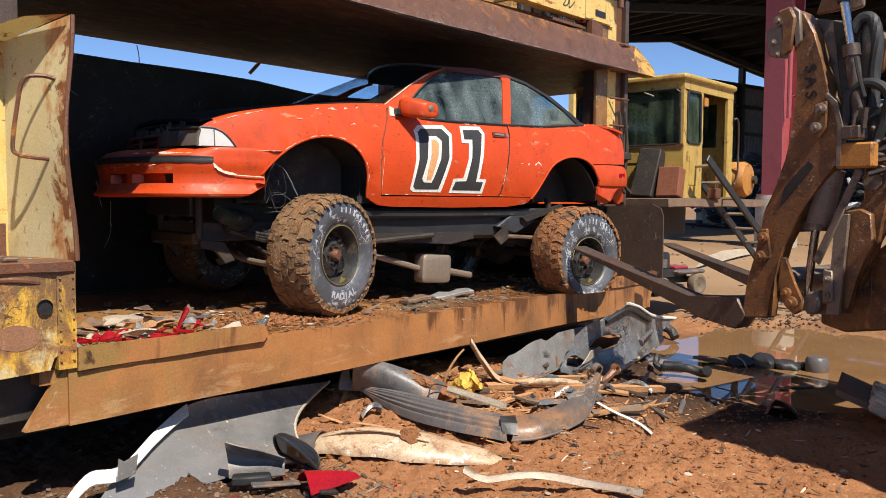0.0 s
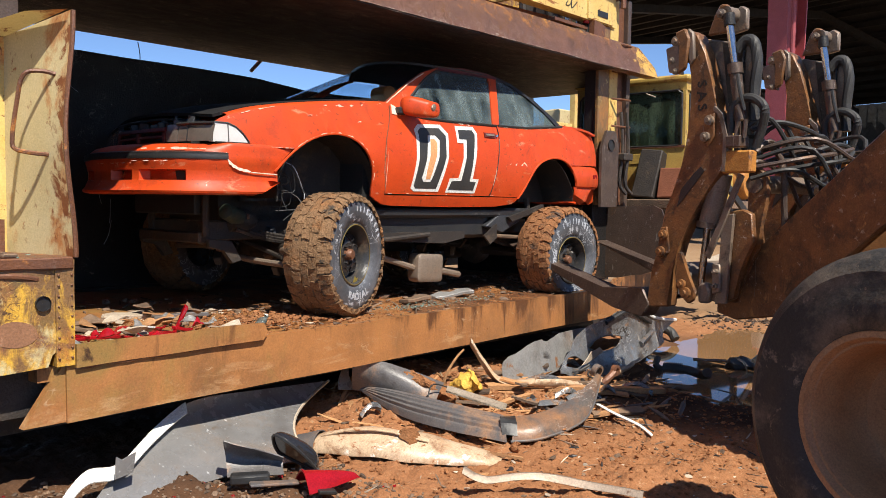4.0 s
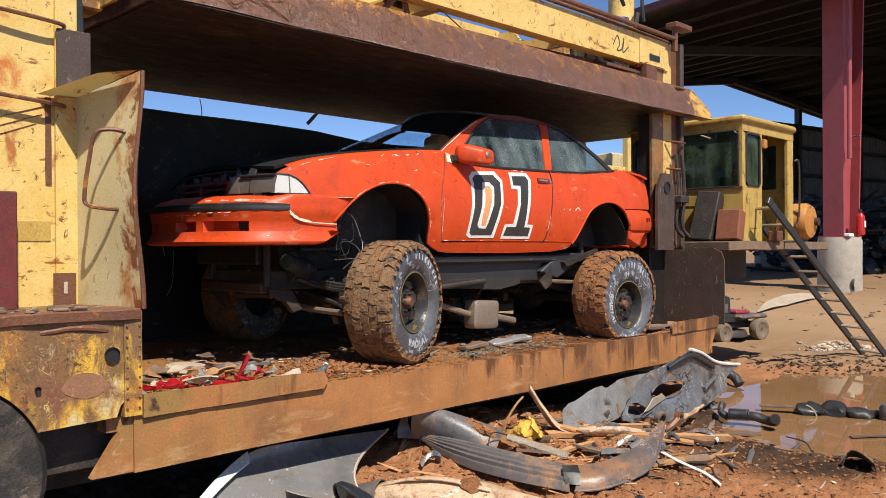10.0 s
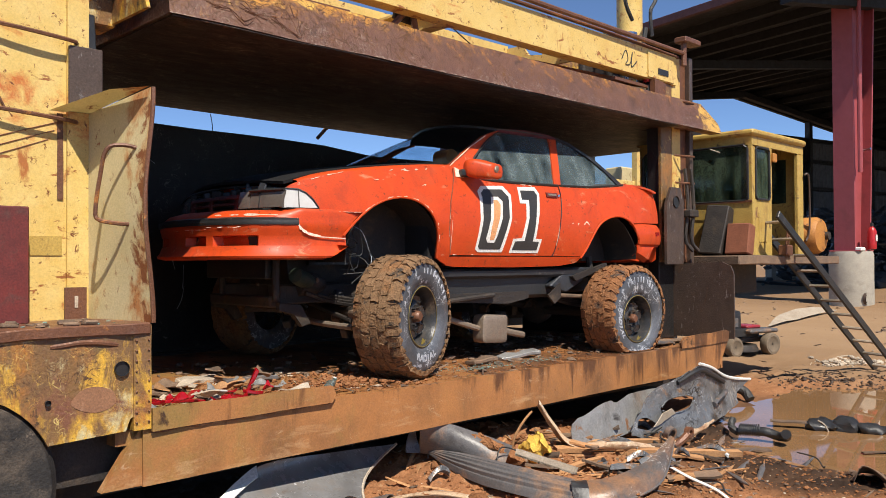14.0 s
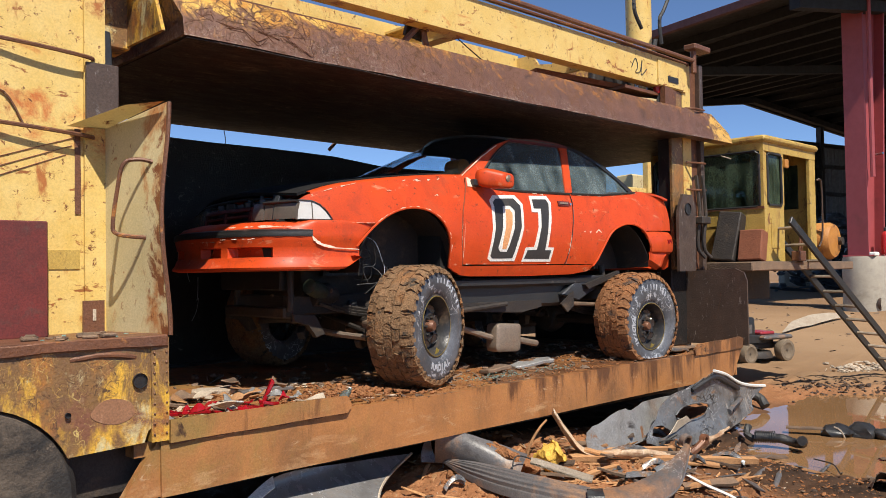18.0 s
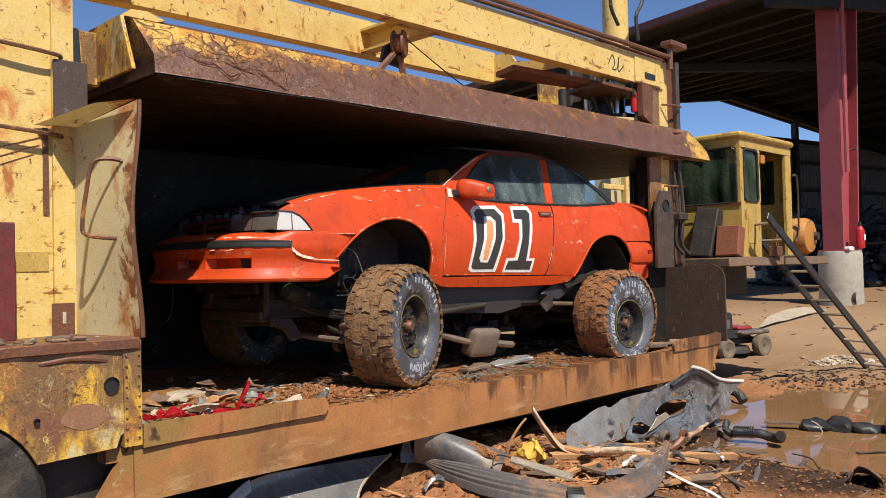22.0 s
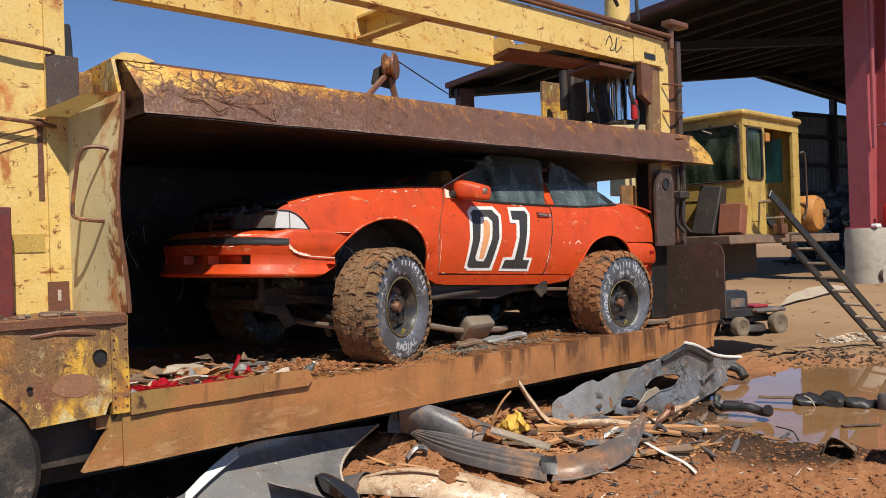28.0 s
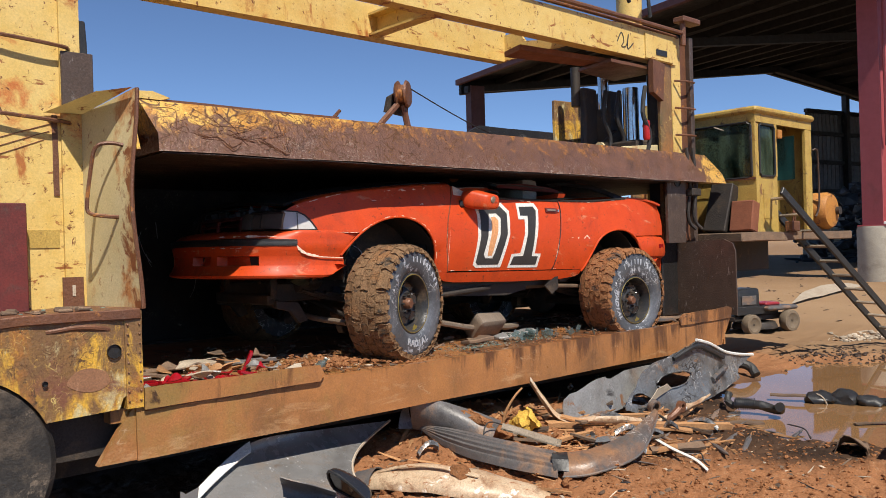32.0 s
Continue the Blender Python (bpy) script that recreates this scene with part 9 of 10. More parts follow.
        rough_up(bm, 0.01, 11, n)
        part("plank", move(bm, Matrix.Translation(a) @ rot), "wood", t)
    f = thing("bright_strip", "bright bent metal trim strip on the clay", "trim strip")
    sp = spline([(1.14, -0.94, 0.10), (1.0, -1.2, 0.08), (0.88, -1.45, 0.07), (0.74, -1.62, 0.06)])
    part("strip", sheet(lambda u, v: sp(u) + Vector((0.035, 0.01, 0.004)) * v, 14, 2), "white", f)
    f = thing("rusty_rail", "bent brown metal rail half buried in clay", "rail")
    sp2 = spline([(-0.80, -1.36, 0.14), (-0.72, -1.45, 0.09), (-0.55, -1.62, 0.11), (-0.40, -1.85, 0.08), (-0.30, -2.1, 0.06)])
    part("rail", rough_up(sheet(lambda u, v: sp2(u) + Vector((0.06, 0.02, 0)) * v + Vector((0, 0, 0.03 * math.sin(math.pi * v))), 20, 5), 0.006, 7), "muffler", f)
    f = thing("lamp_housing", "broken black and grey lamp housing", "lamp housing", pose(-1.42, -0.52, 0.06, 0, 0, -35))
    part("shell", rough_up(sheet(lambda u, v: Vector((-0.17 + 0.30 * u, 0.02 + 0.10 * math.sin(math.pi * v) * (1 - 0.3 * u), 0.02 + 0.2 * v * (1 - 0.5 * u))), 10, 8), 0.02, 7), "grey_plastic", f)
    part("clip", rough_up(box(-0.15, -0.05, 0.0, 0.05, 0.02, 0.05, 0.01), 0.01, 9), "black", f)
    part("shell_lip", rough_up(box(-0.05, -0.12, 0.0, 0.20, -0.06, 0.02, 0.006), 0.016, 9), "grey_plastic", f)
    f = thing("car_mirror", "glossy black car mirror shell on the ground", "car mirror", pose(-1.14, -0.46, 0.13, 35, 25, -60))
    shell = bmesh.new()
    bmesh.ops.create_uvsphere(shell, u_segments=24, v_segments=14, radius=1.0)
    lift(shell, lambda q: (math.copysign(abs(q.x) ** 0.7, q.x) * 0.13 - 0.05 * q.z, max(q.y, -0.15) * 0.075 * (1 + 0.3 * q.x), max(q.z, -0.55) * 0.085 * (1 - 0.45 * q.x)))
    part("shell", shell, "gloss_black", f, "glossy black shell")
    part("mirror_rim", tube([(math.copysign(abs(math.cos(a)) ** 0.7, math.cos(a)) * 0.13 - 0.05 * math.sin(a), -0.012, max(math.sin(a), -0.55) * 0.085 * (1 - 0.45 * math.cos(a))) for a in np.linspace(0, math.tau, 25)], 0.008, 6), "black", f)
    part("foot", rough_up(box(0.05, -0.05, -0.1, 0.16, 0.03, -0.05, 0.015), 0.01, 8), "black", f)
    f = thing("tail_lamp", "broken bright red tail lamp lens", "tail lamp", pose(-1.24, -0.80, 0.05, 0, 0, -22))

    def lens(u, v):
        w = 0.15 * (1 - u) ** 0.75 + 0.012
        return Vector((-0.10 + 0.30 * u, w * (v - 0.5) * 1.5, 0.015 + 0.085 * math.sin(math.pi * v) * (1 - u) ** 0.5 + 0.015 * u))
    part("lens", sheet(lens, 16, 10, 0.008), "red_plastic", f, "curved red lens")
    part("lens_rim", tube([lens(0, v) for v in np.linspace(0, 1, 10)], 0.006, 6), "red_plastic", f)
    part("socket", rough_up(box(-0.06, -0.13, 0.0, 0.04, -0.08, 0.025, 0.006), 0.016, 9), "black", f)
    # in the puddle
    f = thing("engine_cover", "black plastic engine cover half sunk in the puddle", "engine cover", pose(3.72, -1.22, 0.0, 0, 0, -66))
    for k, (x, y, rx, ry, rz) in enumerate(((-0.18, 0.0, 0.14, 0.09, 0.07), (0.02, 0.03, 0.13, 0.11, 0.09), (0.20, -0.02, 0.12, 0.08, 0.06), (0.30, 0.02, 0.08, 0.05, 0.04))):
        bm = bmesh.new()
        bmesh.ops.create_icosphere(bm, subdivisions=3, radius=1.0)
        move(bm, pose(x, y, 0.03) @ Matrix.Diagonal((rx, ry, rz, 1)))
        rough_up(bm, 0.05, 7, k), rough_up(bm, 0.02, 19, k)
        part("lobe", bm, "black", f)
    part("blade", rough_up(cuts(box(-0.62, -0.05, 0.05, -0.22, 0.03, 0.062), "x", [-0.5, -0.4, -0.3]), 0.015, 6), "mud_part", f)
    part("white_edge", rough_up(tube(curve([(-0.22, -0.06, 0.09), (-0.17, -0.08, 0.06), (-0.14, -0.10, 0.0)], 4), 0.007, 6), 0.008, 11), "pale_scrap", f)
    f = thing("oil_canister", "dull dark round canister standing in the puddle", "canister", pose(3.86, -1.66, -0.02))
    part("can", lathe([(0.02, 0.0), (0.09, 0.0), (0.1, 0.02), (0.1, 0.12), (0.08, 0.15), (0.02, 0.155)], 18, "z"), "grey_plastic", f)
    f = thing("floating_trim", "flat dark trim lying in the puddle", "trim", pose(3.0, -1.75, 0.008, 0, 0, -40) @ Matrix.Scale(0.45, 4))
    part("trim", rough_up(cuts(box(-0.35, -0.05, 0, 0.35, 0.05, 0.02), "x", [-0.2, 0, 0.2]), 0.02, 6), "mud_part", f)
    f = thing("air_hose", "ribbed black air hose in the mud", "hose", pose(2.80, -0.90, 0.06, 0, 0, -62))
    hp = curve([(-0.20, 0.0, 0.03), (-0.1, 0.0, 0.03), (0.02, -0.02, 0.02), (0.12, -0.06, 0.0), (0.16, -0.14, 0.02), (0.15, -0.2, 0.05)], 5)
    part("hose", rough_up(tube(hp, 0.04, 12), 0.012, 14), "black", f)
    for k in range(9):
        part("rib", tube([Vector((-0.19 + 0.018 * k, 0.0, 0.03)), Vector((-0.181 + 0.018 * k, 0.0, 0.03))], 0.052, 12), "black", f)
    part("elbow", tube(curve([(-0.2, 0.02, 0.0), (-0.26, 0.05, 0.04), (-0.24, 0.1, 0.1)], 4), 0.03, 8), "hose", f)
    f = thing("tread_section", "pale dried-mud tractor tread section", "tread", pose(1.98, -2.72, 0.03, 0, 0, 12))
    for i in range(4):
        for j in range(4):
            part("lug", rough_up(box(-0.07, -0.055, 0, 0.07, 0.055, 0.09, 0.012), 0.008, 9, i + j), "pale_scrap", f, "", pose(-0.22 + 0.17 * (j % 4) - 0.03 * i, -0.28 + 0.13 * i, 0.06 * i, 25, 0, 8))
    part("belt", rough_up(cuts(prism([(-0.36, 0.0), (0.34, 0.27), (0.34, 0.31), (-0.36, 0.05)], 0.62, "x", at=-0.32), "y", [-0.1, 0.1]), 0.01), "mud_part", f)
    f = thing("mud_crusted_scrap", "mud-crusted torn plastic by the puddle edge", "scrap", pose(1.95, -2.0, 0.04, 0, 0, 20))
    part("piece", rough_up(sheet(lambda u, v: Vector((-0.2 + 0.4 * u, -0.1 + 0.2 * v, 0.13 * math.sin(math.pi * v) * (1 - u) + 0.01)), 10, 8), 0.04, 9), "mud_part", f)
    f = thing("pipe_stub", "dark bent pipe stub on the ground by the bed end", "pipe", pose(4.35, 0.15, 0.10))
    part("pipe", tube(curve([(-0.1, 0.1, 0.0), (0.05, 0.02, 0.06), (0.12, -0.08, 0.03), (0.1, -0.16, -0.05)], 5), 0.05, 10), "hose", f)
    f = thing("stuck_stick", "bent stick under the bed edge", "stick")
    part("stick", tube(curve([(0.47, -0.12, 0.12), (0.49, -0.13, 0.26), (0.56, -0.16, 0.38), (0.64, -0.17, 0.44)], 5), 0.012, 6, 0.008), "wood", f)
    # far side: sheet strip, heaps, mower
    f = thing("sheet_strip", "pale crumpled metal sheet strip in the yard", "sheet metal")
    part("sheet", rough_up(sheet(lambda u, v: Vector((11.6 + 2.3 * u, 2.95 - 0.4 * u + 0.22 * v * math.sin(math.pi * min(1.0, u + 0.05)), 0.04 + ground_height(11.6 + 2.3 * u, 2.8) + 0.14 * math.sin(3 * u) * v)), 20, 4), 0.03, 2), "pale_scrap", f)


build_scrap()


def build_mower():
    m = thing("lawn_mower", "black and red ride-on lawn mower without a seat", "lawn mower", pose(8.55, 2.15, 0.03, 0, 0, -14) @ Matrix.Scale(0.82, 4))
    part("hood", rough_up(cuts(lift(box(-0.72, -0.25, 0.42, -0.1, 0.25, 0.86, 0.06, 2), lambda q: (q.x, q.y * (1 - 0.25 * max(0, q.z - 0.6)), q.z - 0.1 * max(0, -q.x - 0.4))), "x", [-0.4]), 0.0), "black", m, "black mower hood")
    part("hood_panel", box(-0.60, -0.262, 0.55, -0.22, -0.25, 0.72, 0.004), "grey_plastic", m)
    part("frame", box(-0.75, -0.22, 0.24, 0.72, 0.22, 0.34, 0.015), "dark", m)
    part("side_panel", box(-0.75, -0.28, 0.36, 0.0, -0.25, 0.52, 0.01), "black", m)
    part("fender_deck", box(-0.05, -0.42, 0.42, 0.75, 0.42, 0.50, 0.03), "grey_plastic", m)
    part("seat_pan", box(0.1, -0.2, 0.50, 0.5, 0.2, 0.56, 0.02), "mower_red", m, "faded red seat pan")
    part("engine", rough_up(cuts(box(0.0, -0.2, 0.32, 0.45, 0.2, 0.44, 0.02), "x", [0.2]), 0.03, 9), "dark", m)
    for x, y, r in ((-0.48, -0.36, 0.19), (-0.48, 0.36, 0.19), (0.5, -0.40, 0.21), (0.5, 0.40, 0.21)):
        ty = lathe([(0.5 * r, -0.06), (0.7 * r, -0.085), (0.93 * r, -0.08), (r, -0.05), (r, 0.05), (0.93 * r, 0.08), (0.5 * r, 0.06)], 28, "y")
        w = part("wheel", ty, "tan_rubber", m, "dusty small tyre", pose(x, y, r))
        part("rim", lathe([(0.52 * r, -0.055), (0.45 * r, -0.03), (0.15 * r, -0.02), (0.12 * r, -0.06), (0.001, -0.06)], 20, "y", False), "dark", w)
    part("cutter_deck", lathe([(0.02, 0.2), (0.38, 0.2), (0.42, 0.12), (0.42, 0.08)], 24, "z"), "dark", m, "", pose(0.0, 0.0, 0.0))


build_mower()


# ---- loose crumbs, clods and scraps too many to count ----
_g = (1 + 5 ** 0.5) / 2
BALL = [(p[0] / 1.9, p[1] / 1.9, p[2] / 1.9) for p in ((-1, _g, 0), (1, _g, 0), (-1, -_g, 0), (1, -_g, 0), (0, -1, _g), (0, 1, _g), (0, -1, -_g), (0, 1, -_g), (_g, 0, -1), (_g, 0, 1), (-_g, 0, -1), (-_g, 0, 1))]
BALL_FACES = ((0, 11, 5), (0, 5, 1), (0, 1, 7), (0, 7, 10), (0, 10, 11), (1, 5, 9), (5, 11, 4), (11, 10, 2), (10, 7, 6), (7, 1, 8), (3, 9, 4), (3, 4, 2), (3, 2, 6), (3, 6, 8), (3, 8, 9), (4, 9, 5), (2, 4, 11), (6, 2, 10), (8, 6, 7), (9, 8, 1))


def scatter(name, label, count, seed, place, size, mat, flat=0.5, stick=0.0, top=ground_height):
    """Many small uneven pieces joined into one mesh of stuff."""
    random.seed(seed)
    verts, faces = [], []
    for k in range(count):
        x, y = place()
        s = size[0] + (size[1] - size[0]) * random.random() ** 2.2
        z = top(x, y)
        lx, ly, lz = s, s * random.uniform(0.5, 1.0), s * flat * random.uniform(0.5, 1.0)
        if random.random() < stick:
            lx, ly, lz = s * 2.6, s * 0.25, s * 0.16
        m = Matrix.Translation((x, y, z + lz * 0.25)) @ Euler((random.uniform(-0.35, 0.35), random.uniform(-0.35, 0.35), random.uniform(0, 6.28))).to_matrix().to_4x4()
        b = len(verts)
        for p in BALL:
            j = random.uniform(0.62, 1.12)
            verts.append(m @ Vector((p[0] * lx * j, p[1] * ly * j, p[2] * lz * j)))
        faces += [[b + i for i in f] for f in BALL_FACES]
    me = bpy.data.meshes.new(name)
    me.from_pydata(verts, [], faces)
    me.materials.append(M[mat])
    return tagged(new(name, me), label, name.replace("_", " "), kind="stuff")


def yard():
    while True:
        x, y = random.uniform(-1.6, 3.2), random.uniform(-2.8, 0.7)
        if puddle_depth(x, y) < 0.12 and random.random() < math.exp(-((x - 0.7) / 1.7) ** 2):
            return x, y


def near_rubble():
    return random.gauss(0.75, 0.75), min(0.7, random.gauss(-0.25, 0.4))


def left_dark():
    return random.uniform(-2.4, -0.9), random.uniform(-1.4, 0.3)


def on_deck(x0, x1, y0, y1):
    return lambda: (random.uniform(x0, x1), y0 + (y1 - y0) * random.random())


def deck_top(x, y):
    return 0.70


scatter("clay_clods", "red clay clods strewn over the yard", 6500, 1, yard, (0.004, 0.022), "clay", 0.7)
scatter("clay_clods", "large red clay clods round the rubble", 260, 2, near_rubble, (0.015, 0.06), "clay", 0.75)
scatter("wood_splinters", "splinters and sticks in the rubble", 420, 3, near_rubble, (0.02, 0.08), "wood", 0.3, 0.8)
def strip_area():
    return random.uniform(0.5, 2.6), random.uniform(-1.5, -0.25)


scatter("long_splinters", "long splinters and thin strips strewn by the puddle", 90, 33, strip_area, (0.025, 0.085), "wood", 0.2, 1.0)
scatter("long_splinters", "dark thin trim strips strewn by the puddle", 60, 34, strip_area, (0.03, 0.10), "grey_plastic", 0.2, 1.0)
random.seed(52)
for k in range(7):
    x, y = random.uniform(0.7, 2.4), random.uniform(-1.3, -0.3)
    a = random.uniform(0, 6.28)
    pts = []
    for q in range(5):
        a += random.uniform(-0.7, 0.7)
        x, y = x + 0.12 * math.cos(a), y + 0.12 * math.sin(a)
        pts.append((x, y, max(0.0, ground_height(x, y)) + 0.02 + random.uniform(0, 0.04)))
    w = thing("loose_cable", "bent black cable lying on the rubble", "cable", group="loose cables")
    part("cable", tube(curve(pts, 5), random.choice((0.005, 0.008, 0.012)), 6), "hose", w)
random.seed(83)
for k in range(34):
    x, y = random.gauss(1.0, 0.6), random.uniform(-1.25, 0.0)
    if puddle_depth(x, y) > 0.1:
        continue
    z, lo = ground_height(x, y), random.uniform(0.06, 0.26)
    kind = k % 4
    name, lab, mat = (("wood_strip", "splintered pale wood strip on the rubble", "wood"), ("bark_strip", "brown bark strip on the rubble", "mud_part"), ("metal_shard", "grimy torn metal shard on the clay", "torn_grey"), ("wood_chip", "weathered grey wood chip on the clay", "mud_part"))[kind]
    w = thing(name, lab, "scrap", pose(x, y, z + 0.03, random.uniform(-14, 14), random.uniform(-14, 14), random.uniform(-80, 10)), group="rubble pieces")
    if kind == 2:
        bm = sheet(lambda u, v, lo=lo: Vector((lo * (u - 0.5) * 1.4, 0.45 * lo * (v - 0.5) * (1 - 0.4 * u), 0.05 * math.sin(3 * u) + 0.03 * math.sin(4 * v))), 8, 5, 0.004)
    else:
        bm = cuts(box(-lo, -0.018 - 0.01 * (k % 3), -0.008, lo, 0.018 + 0.006 * (k % 5), 0.008), "x", [-0.8 * lo, -0.3 * lo, 0.2 * lo, 0.7 * lo])
    part("piece", rough_up(bm, 0.014, 9, k), mat, w)
scatter("scrap_crumbs", "dusty scrap crumbs on the ground", 900, 4, yard, (0.006, 0.035), "mud_part", 0.35, 0.3)
scatter("scrap_crumbs", "pale scrap crumbs on the ground", 260, 5, yard, (0.008, 0.035), "pale_scrap", 0.3, 0.3)
scatter("gravel", "dark gravel and crumbs beside the bed", 2600, 6, left_dark, (0.005, 0.025), "mud_part", 0.7)
scatter("dark_scraps", "black plastic scraps on the ground", 160, 7, yard, (0.01, 0.04), "black", 0.25, 0.4)
scatter("mud_clods", "black mud clods round the puddle", 420, 8, lambda: (random.gauss(1.6, 0.45), random.gauss(-1.6, 0.45)), (0.004, 0.015), "mud", 0.5)
scatter("red_crumbs", "red lens crumbs on the ground", 60, 9, left_dark, (0.008, 0.03), "red_plastic", 0.3)
scatter("dirt_crumbs", "clay crumbs and dirt on the bed", 4200, 10, on_deck(-2.1, 3.7, 0.02, 1.2), (0.003, 0.012), "clay", 0.6, top=deck_top)
scatter("dirt_crumbs", "dusty scraps on the bed", 500, 11, on_deck(-2.1, 3.7, 0.04, 1.8), (0.01, 0.05), "mud_part", 0.4, 0.3, top=deck_top)
scatter("deck_scraps", "dark torn scraps under the car", 200, 12, on_deck(-1.2, 3.4, 0.35, 2.2), (0.02, 0.07), "mud_part", 0.5, 0.3, top=deck_top)
scatter("pale_flakes", "pale flakes on the bed", 160, 13, on_deck(-2.1, -0.4, 0.2, 1.3), (0.015, 0.06), "pale_scrap", 0.25, top=deck_top)
scatter("glass_crumbs", "green glass crumbs on the bed", 420, 14, lambda: (random.choice((0.45, 0.75, 1.3)) + random.gauss(0, 0.12), 0.2 + abs(random.gauss(0, 0.12))), (0.003, 0.009), "shard", 0.6, top=lambda x, y: 0.72)
scatter("clay_heap", "low clay heap on the bed edge", 700, 15, lambda: (random.gauss(-0.7, 0.35), abs(random.gauss(0.35, 0.18)) + 0.03), (0.006, 0.028), "clay", 0.7, top=lambda x, y: 0.70 + 0.05 * math.exp(-((x + 0.7) / 0.35) ** 2))
scatter("dark_mud", "black churned mud heap by the ladder", 900, 16, lambda: (random.gauss(6.3, 0.4), random.gauss(-0.35, 0.4)), (0.008, 0.035), "mud", 0.8)
scatter("pale_rubble", "pale rubble on the mud heap", 160, 17, lambda: (random.gauss(8.7, 0.3), random.gauss(0.45, 0.2)), (0.02, 0.08), "pale_scrap", 0.6, 0.3)
scatter("yard_litter", "small litter in the far yard", 260, 18, lambda: (random.uniform(7, 16), random.uniform(-2, 5)), (0.02, 0.09), "mud_part", 0.3, 0.3)
random.seed(77)
scatter("shed_scrap", "dark scrap heaped inside the shed", 900, 19, lambda: (random.uniform(24, 32), random.uniform(0.5, 9)), (0.1, 0.55), "engine", 0.8, 0.2, top=lambda x, y: ground_height(x, y) + random.random() ** 1.5 * 2.6)
scatter("shed_scrap", "bright scrap heaped inside the shed", 120, 20, lambda: (random.uniform(21, 26), random.uniform(-1.5, 3)), (0.1, 0.4), "letter", 0.3, 0.4, top=lambda x, y: ground_height(x, y) + random.random() * 1.6)

# larger pieces on the bed
random.seed(40)
for k, (x, y, w, h, rz, mat, lab) in enumerate((( -1.75, 0.95, 0.16, 0.11, 20, "mud_part", "grey rubber slab on the bed"), (-1.55, 1.10, 0.14, 0.12, -15, "mud_part", "grey rubber slab on the bed"), (-1.2, 1.2, 0.2, 0.05, 10, "pale_scrap", "pale broken trim on the bed"),
                                              (-0.95, 1.0, 0.18, 0.06, -20, "grey_plastic", "grey broken trim on the bed"), (-1.95, 1.35, 0.15, 0.06, 40, "pale_scrap", "pale broken trim on the bed"), (3.1, 0.25, 0.22, 0.08, 10, "grey_plastic", "grey broken trim on the bed"), (3.35, 0.35, 0.2, 0.1, -12, "mud_part", "muddy flat scrap on the bed"),
                                              (0.9, 0.55, 0.2, 0.04, 15, "mud_part", "muddy flat scrap on the bed"), (1.4, 0.6, 0.22, 0.05, -10, "dull_sheet", "bent dull metal flake on the bed"))):
    s = thing("flat_scrap", lab, "scrap", pose(x, y, 0.71, random.uniform(-8, 8), random.uniform(-8, 8), rz), group="flat scraps")
    part("piece", rough_up(cuts(box(-w, -h, 0, w, h, 0.03, 0.006), "x", [-w / 2, 0, w / 2]), 0.02, 8, k), mat, s)
for k, (x, y, w, h, tilt, rz) in enumerate(((-1.74, 0.42, 0.13, 0.03, 6, 5), (-1.46, 0.38, 0.12, 0.028, 8, -12), (-1.93, 0.5, 0.10, 0.04, 5, 22), (-1.95, 1.2, 0.12, 0.045, 20, 40), (-1.62, 0.55, 0.08, 0.03, -10, 35), (-1.85, 0.85, 0.10, 0.03, 14, -30), (-1.30, 0.40, 0.07, 0.02, 4, 10), (-1.24, 0.50, 0.09, 0.022, -62, -25))):
    s = thing("red_lens_shard", "broken red tail lamp shard on the bed", "lens shard", pose(x, y, 0.725 if k < 7 else 0.77, 0, tilt, rz), group="red lens shards")
    part("shard", rough_up(cuts(box(-w, -h, 0, w, h, 0.02, 0.004), "x", [-w / 2, 0, w / 2]), 0.018, 7, k), "red_plastic", s)
random.seed(61)
for k in range(30):
    x, y = random.uniform(-2.1, -0.95), random.uniform(0.16, 1.15)
    mat, lab = (("pale_scrap", "pale broken trim on the bed"), ("mud_part", "grey rubber slab on the bed"), ("dull_sheet", "bent dull metal flake on the bed"), ("red_plastic", "flat red lens piece on the bed"), ("wood", "wood splinter on the bed"))[k % 5]
    w = random.uniform(0.03, 0.06) if k % 5 == 3 else random.uniform(0.04, 0.10)
    s = thing("bed_litter", lab, "scrap", pose(x, 0.12 + 0.5 * (y - 0.12) if k % 5 == 3 else y, 0.735 + 0.05 * (k % 3 == 0), random.uniform(-16, 16), random.uniform(-12, 12), random.uniform(-70, 70)), group="bed litter")
    part("piece", rough_up(sheet(lambda u, v, w=w: Vector((2 * w * (u - 0.5), w * (v - 0.5) * (1.1 - 0.5 * u), 0.03 * math.sin(4 * u + k) * v)), 8, 5, 0.008), 0.02, 9, k), mat, s)
b = thing("crushed_bottle", "crushed clear plastic bottle on the bed edge", "bottle", pose(-0.88, 0.2, 0.75, 0, 60, 20))
part("bottle", rough_up(lathe([(0.01, -0.06), (0.026, -0.055), (0.028, 0.025), (0.014, 0.055), (0.011, 0.07), (0.001, 0.071)], 14, "z", False), 0.012, 20), GLASS, b)
part("cap", lathe([(0.012, 0.066), (0.012, 0.078), (0.001, 0.079)], 10, "z", False), "white", b)


# ---- what moves ----
def body_pose(front, rear):
    """The body's place on its wheels when its nose and tail have sunk by so much."""
    b = (rear - front) / 4.07
    return pose(0, 0, -(front + 1.47 * b), 0, math.degrees(math.atan(b)), 0)


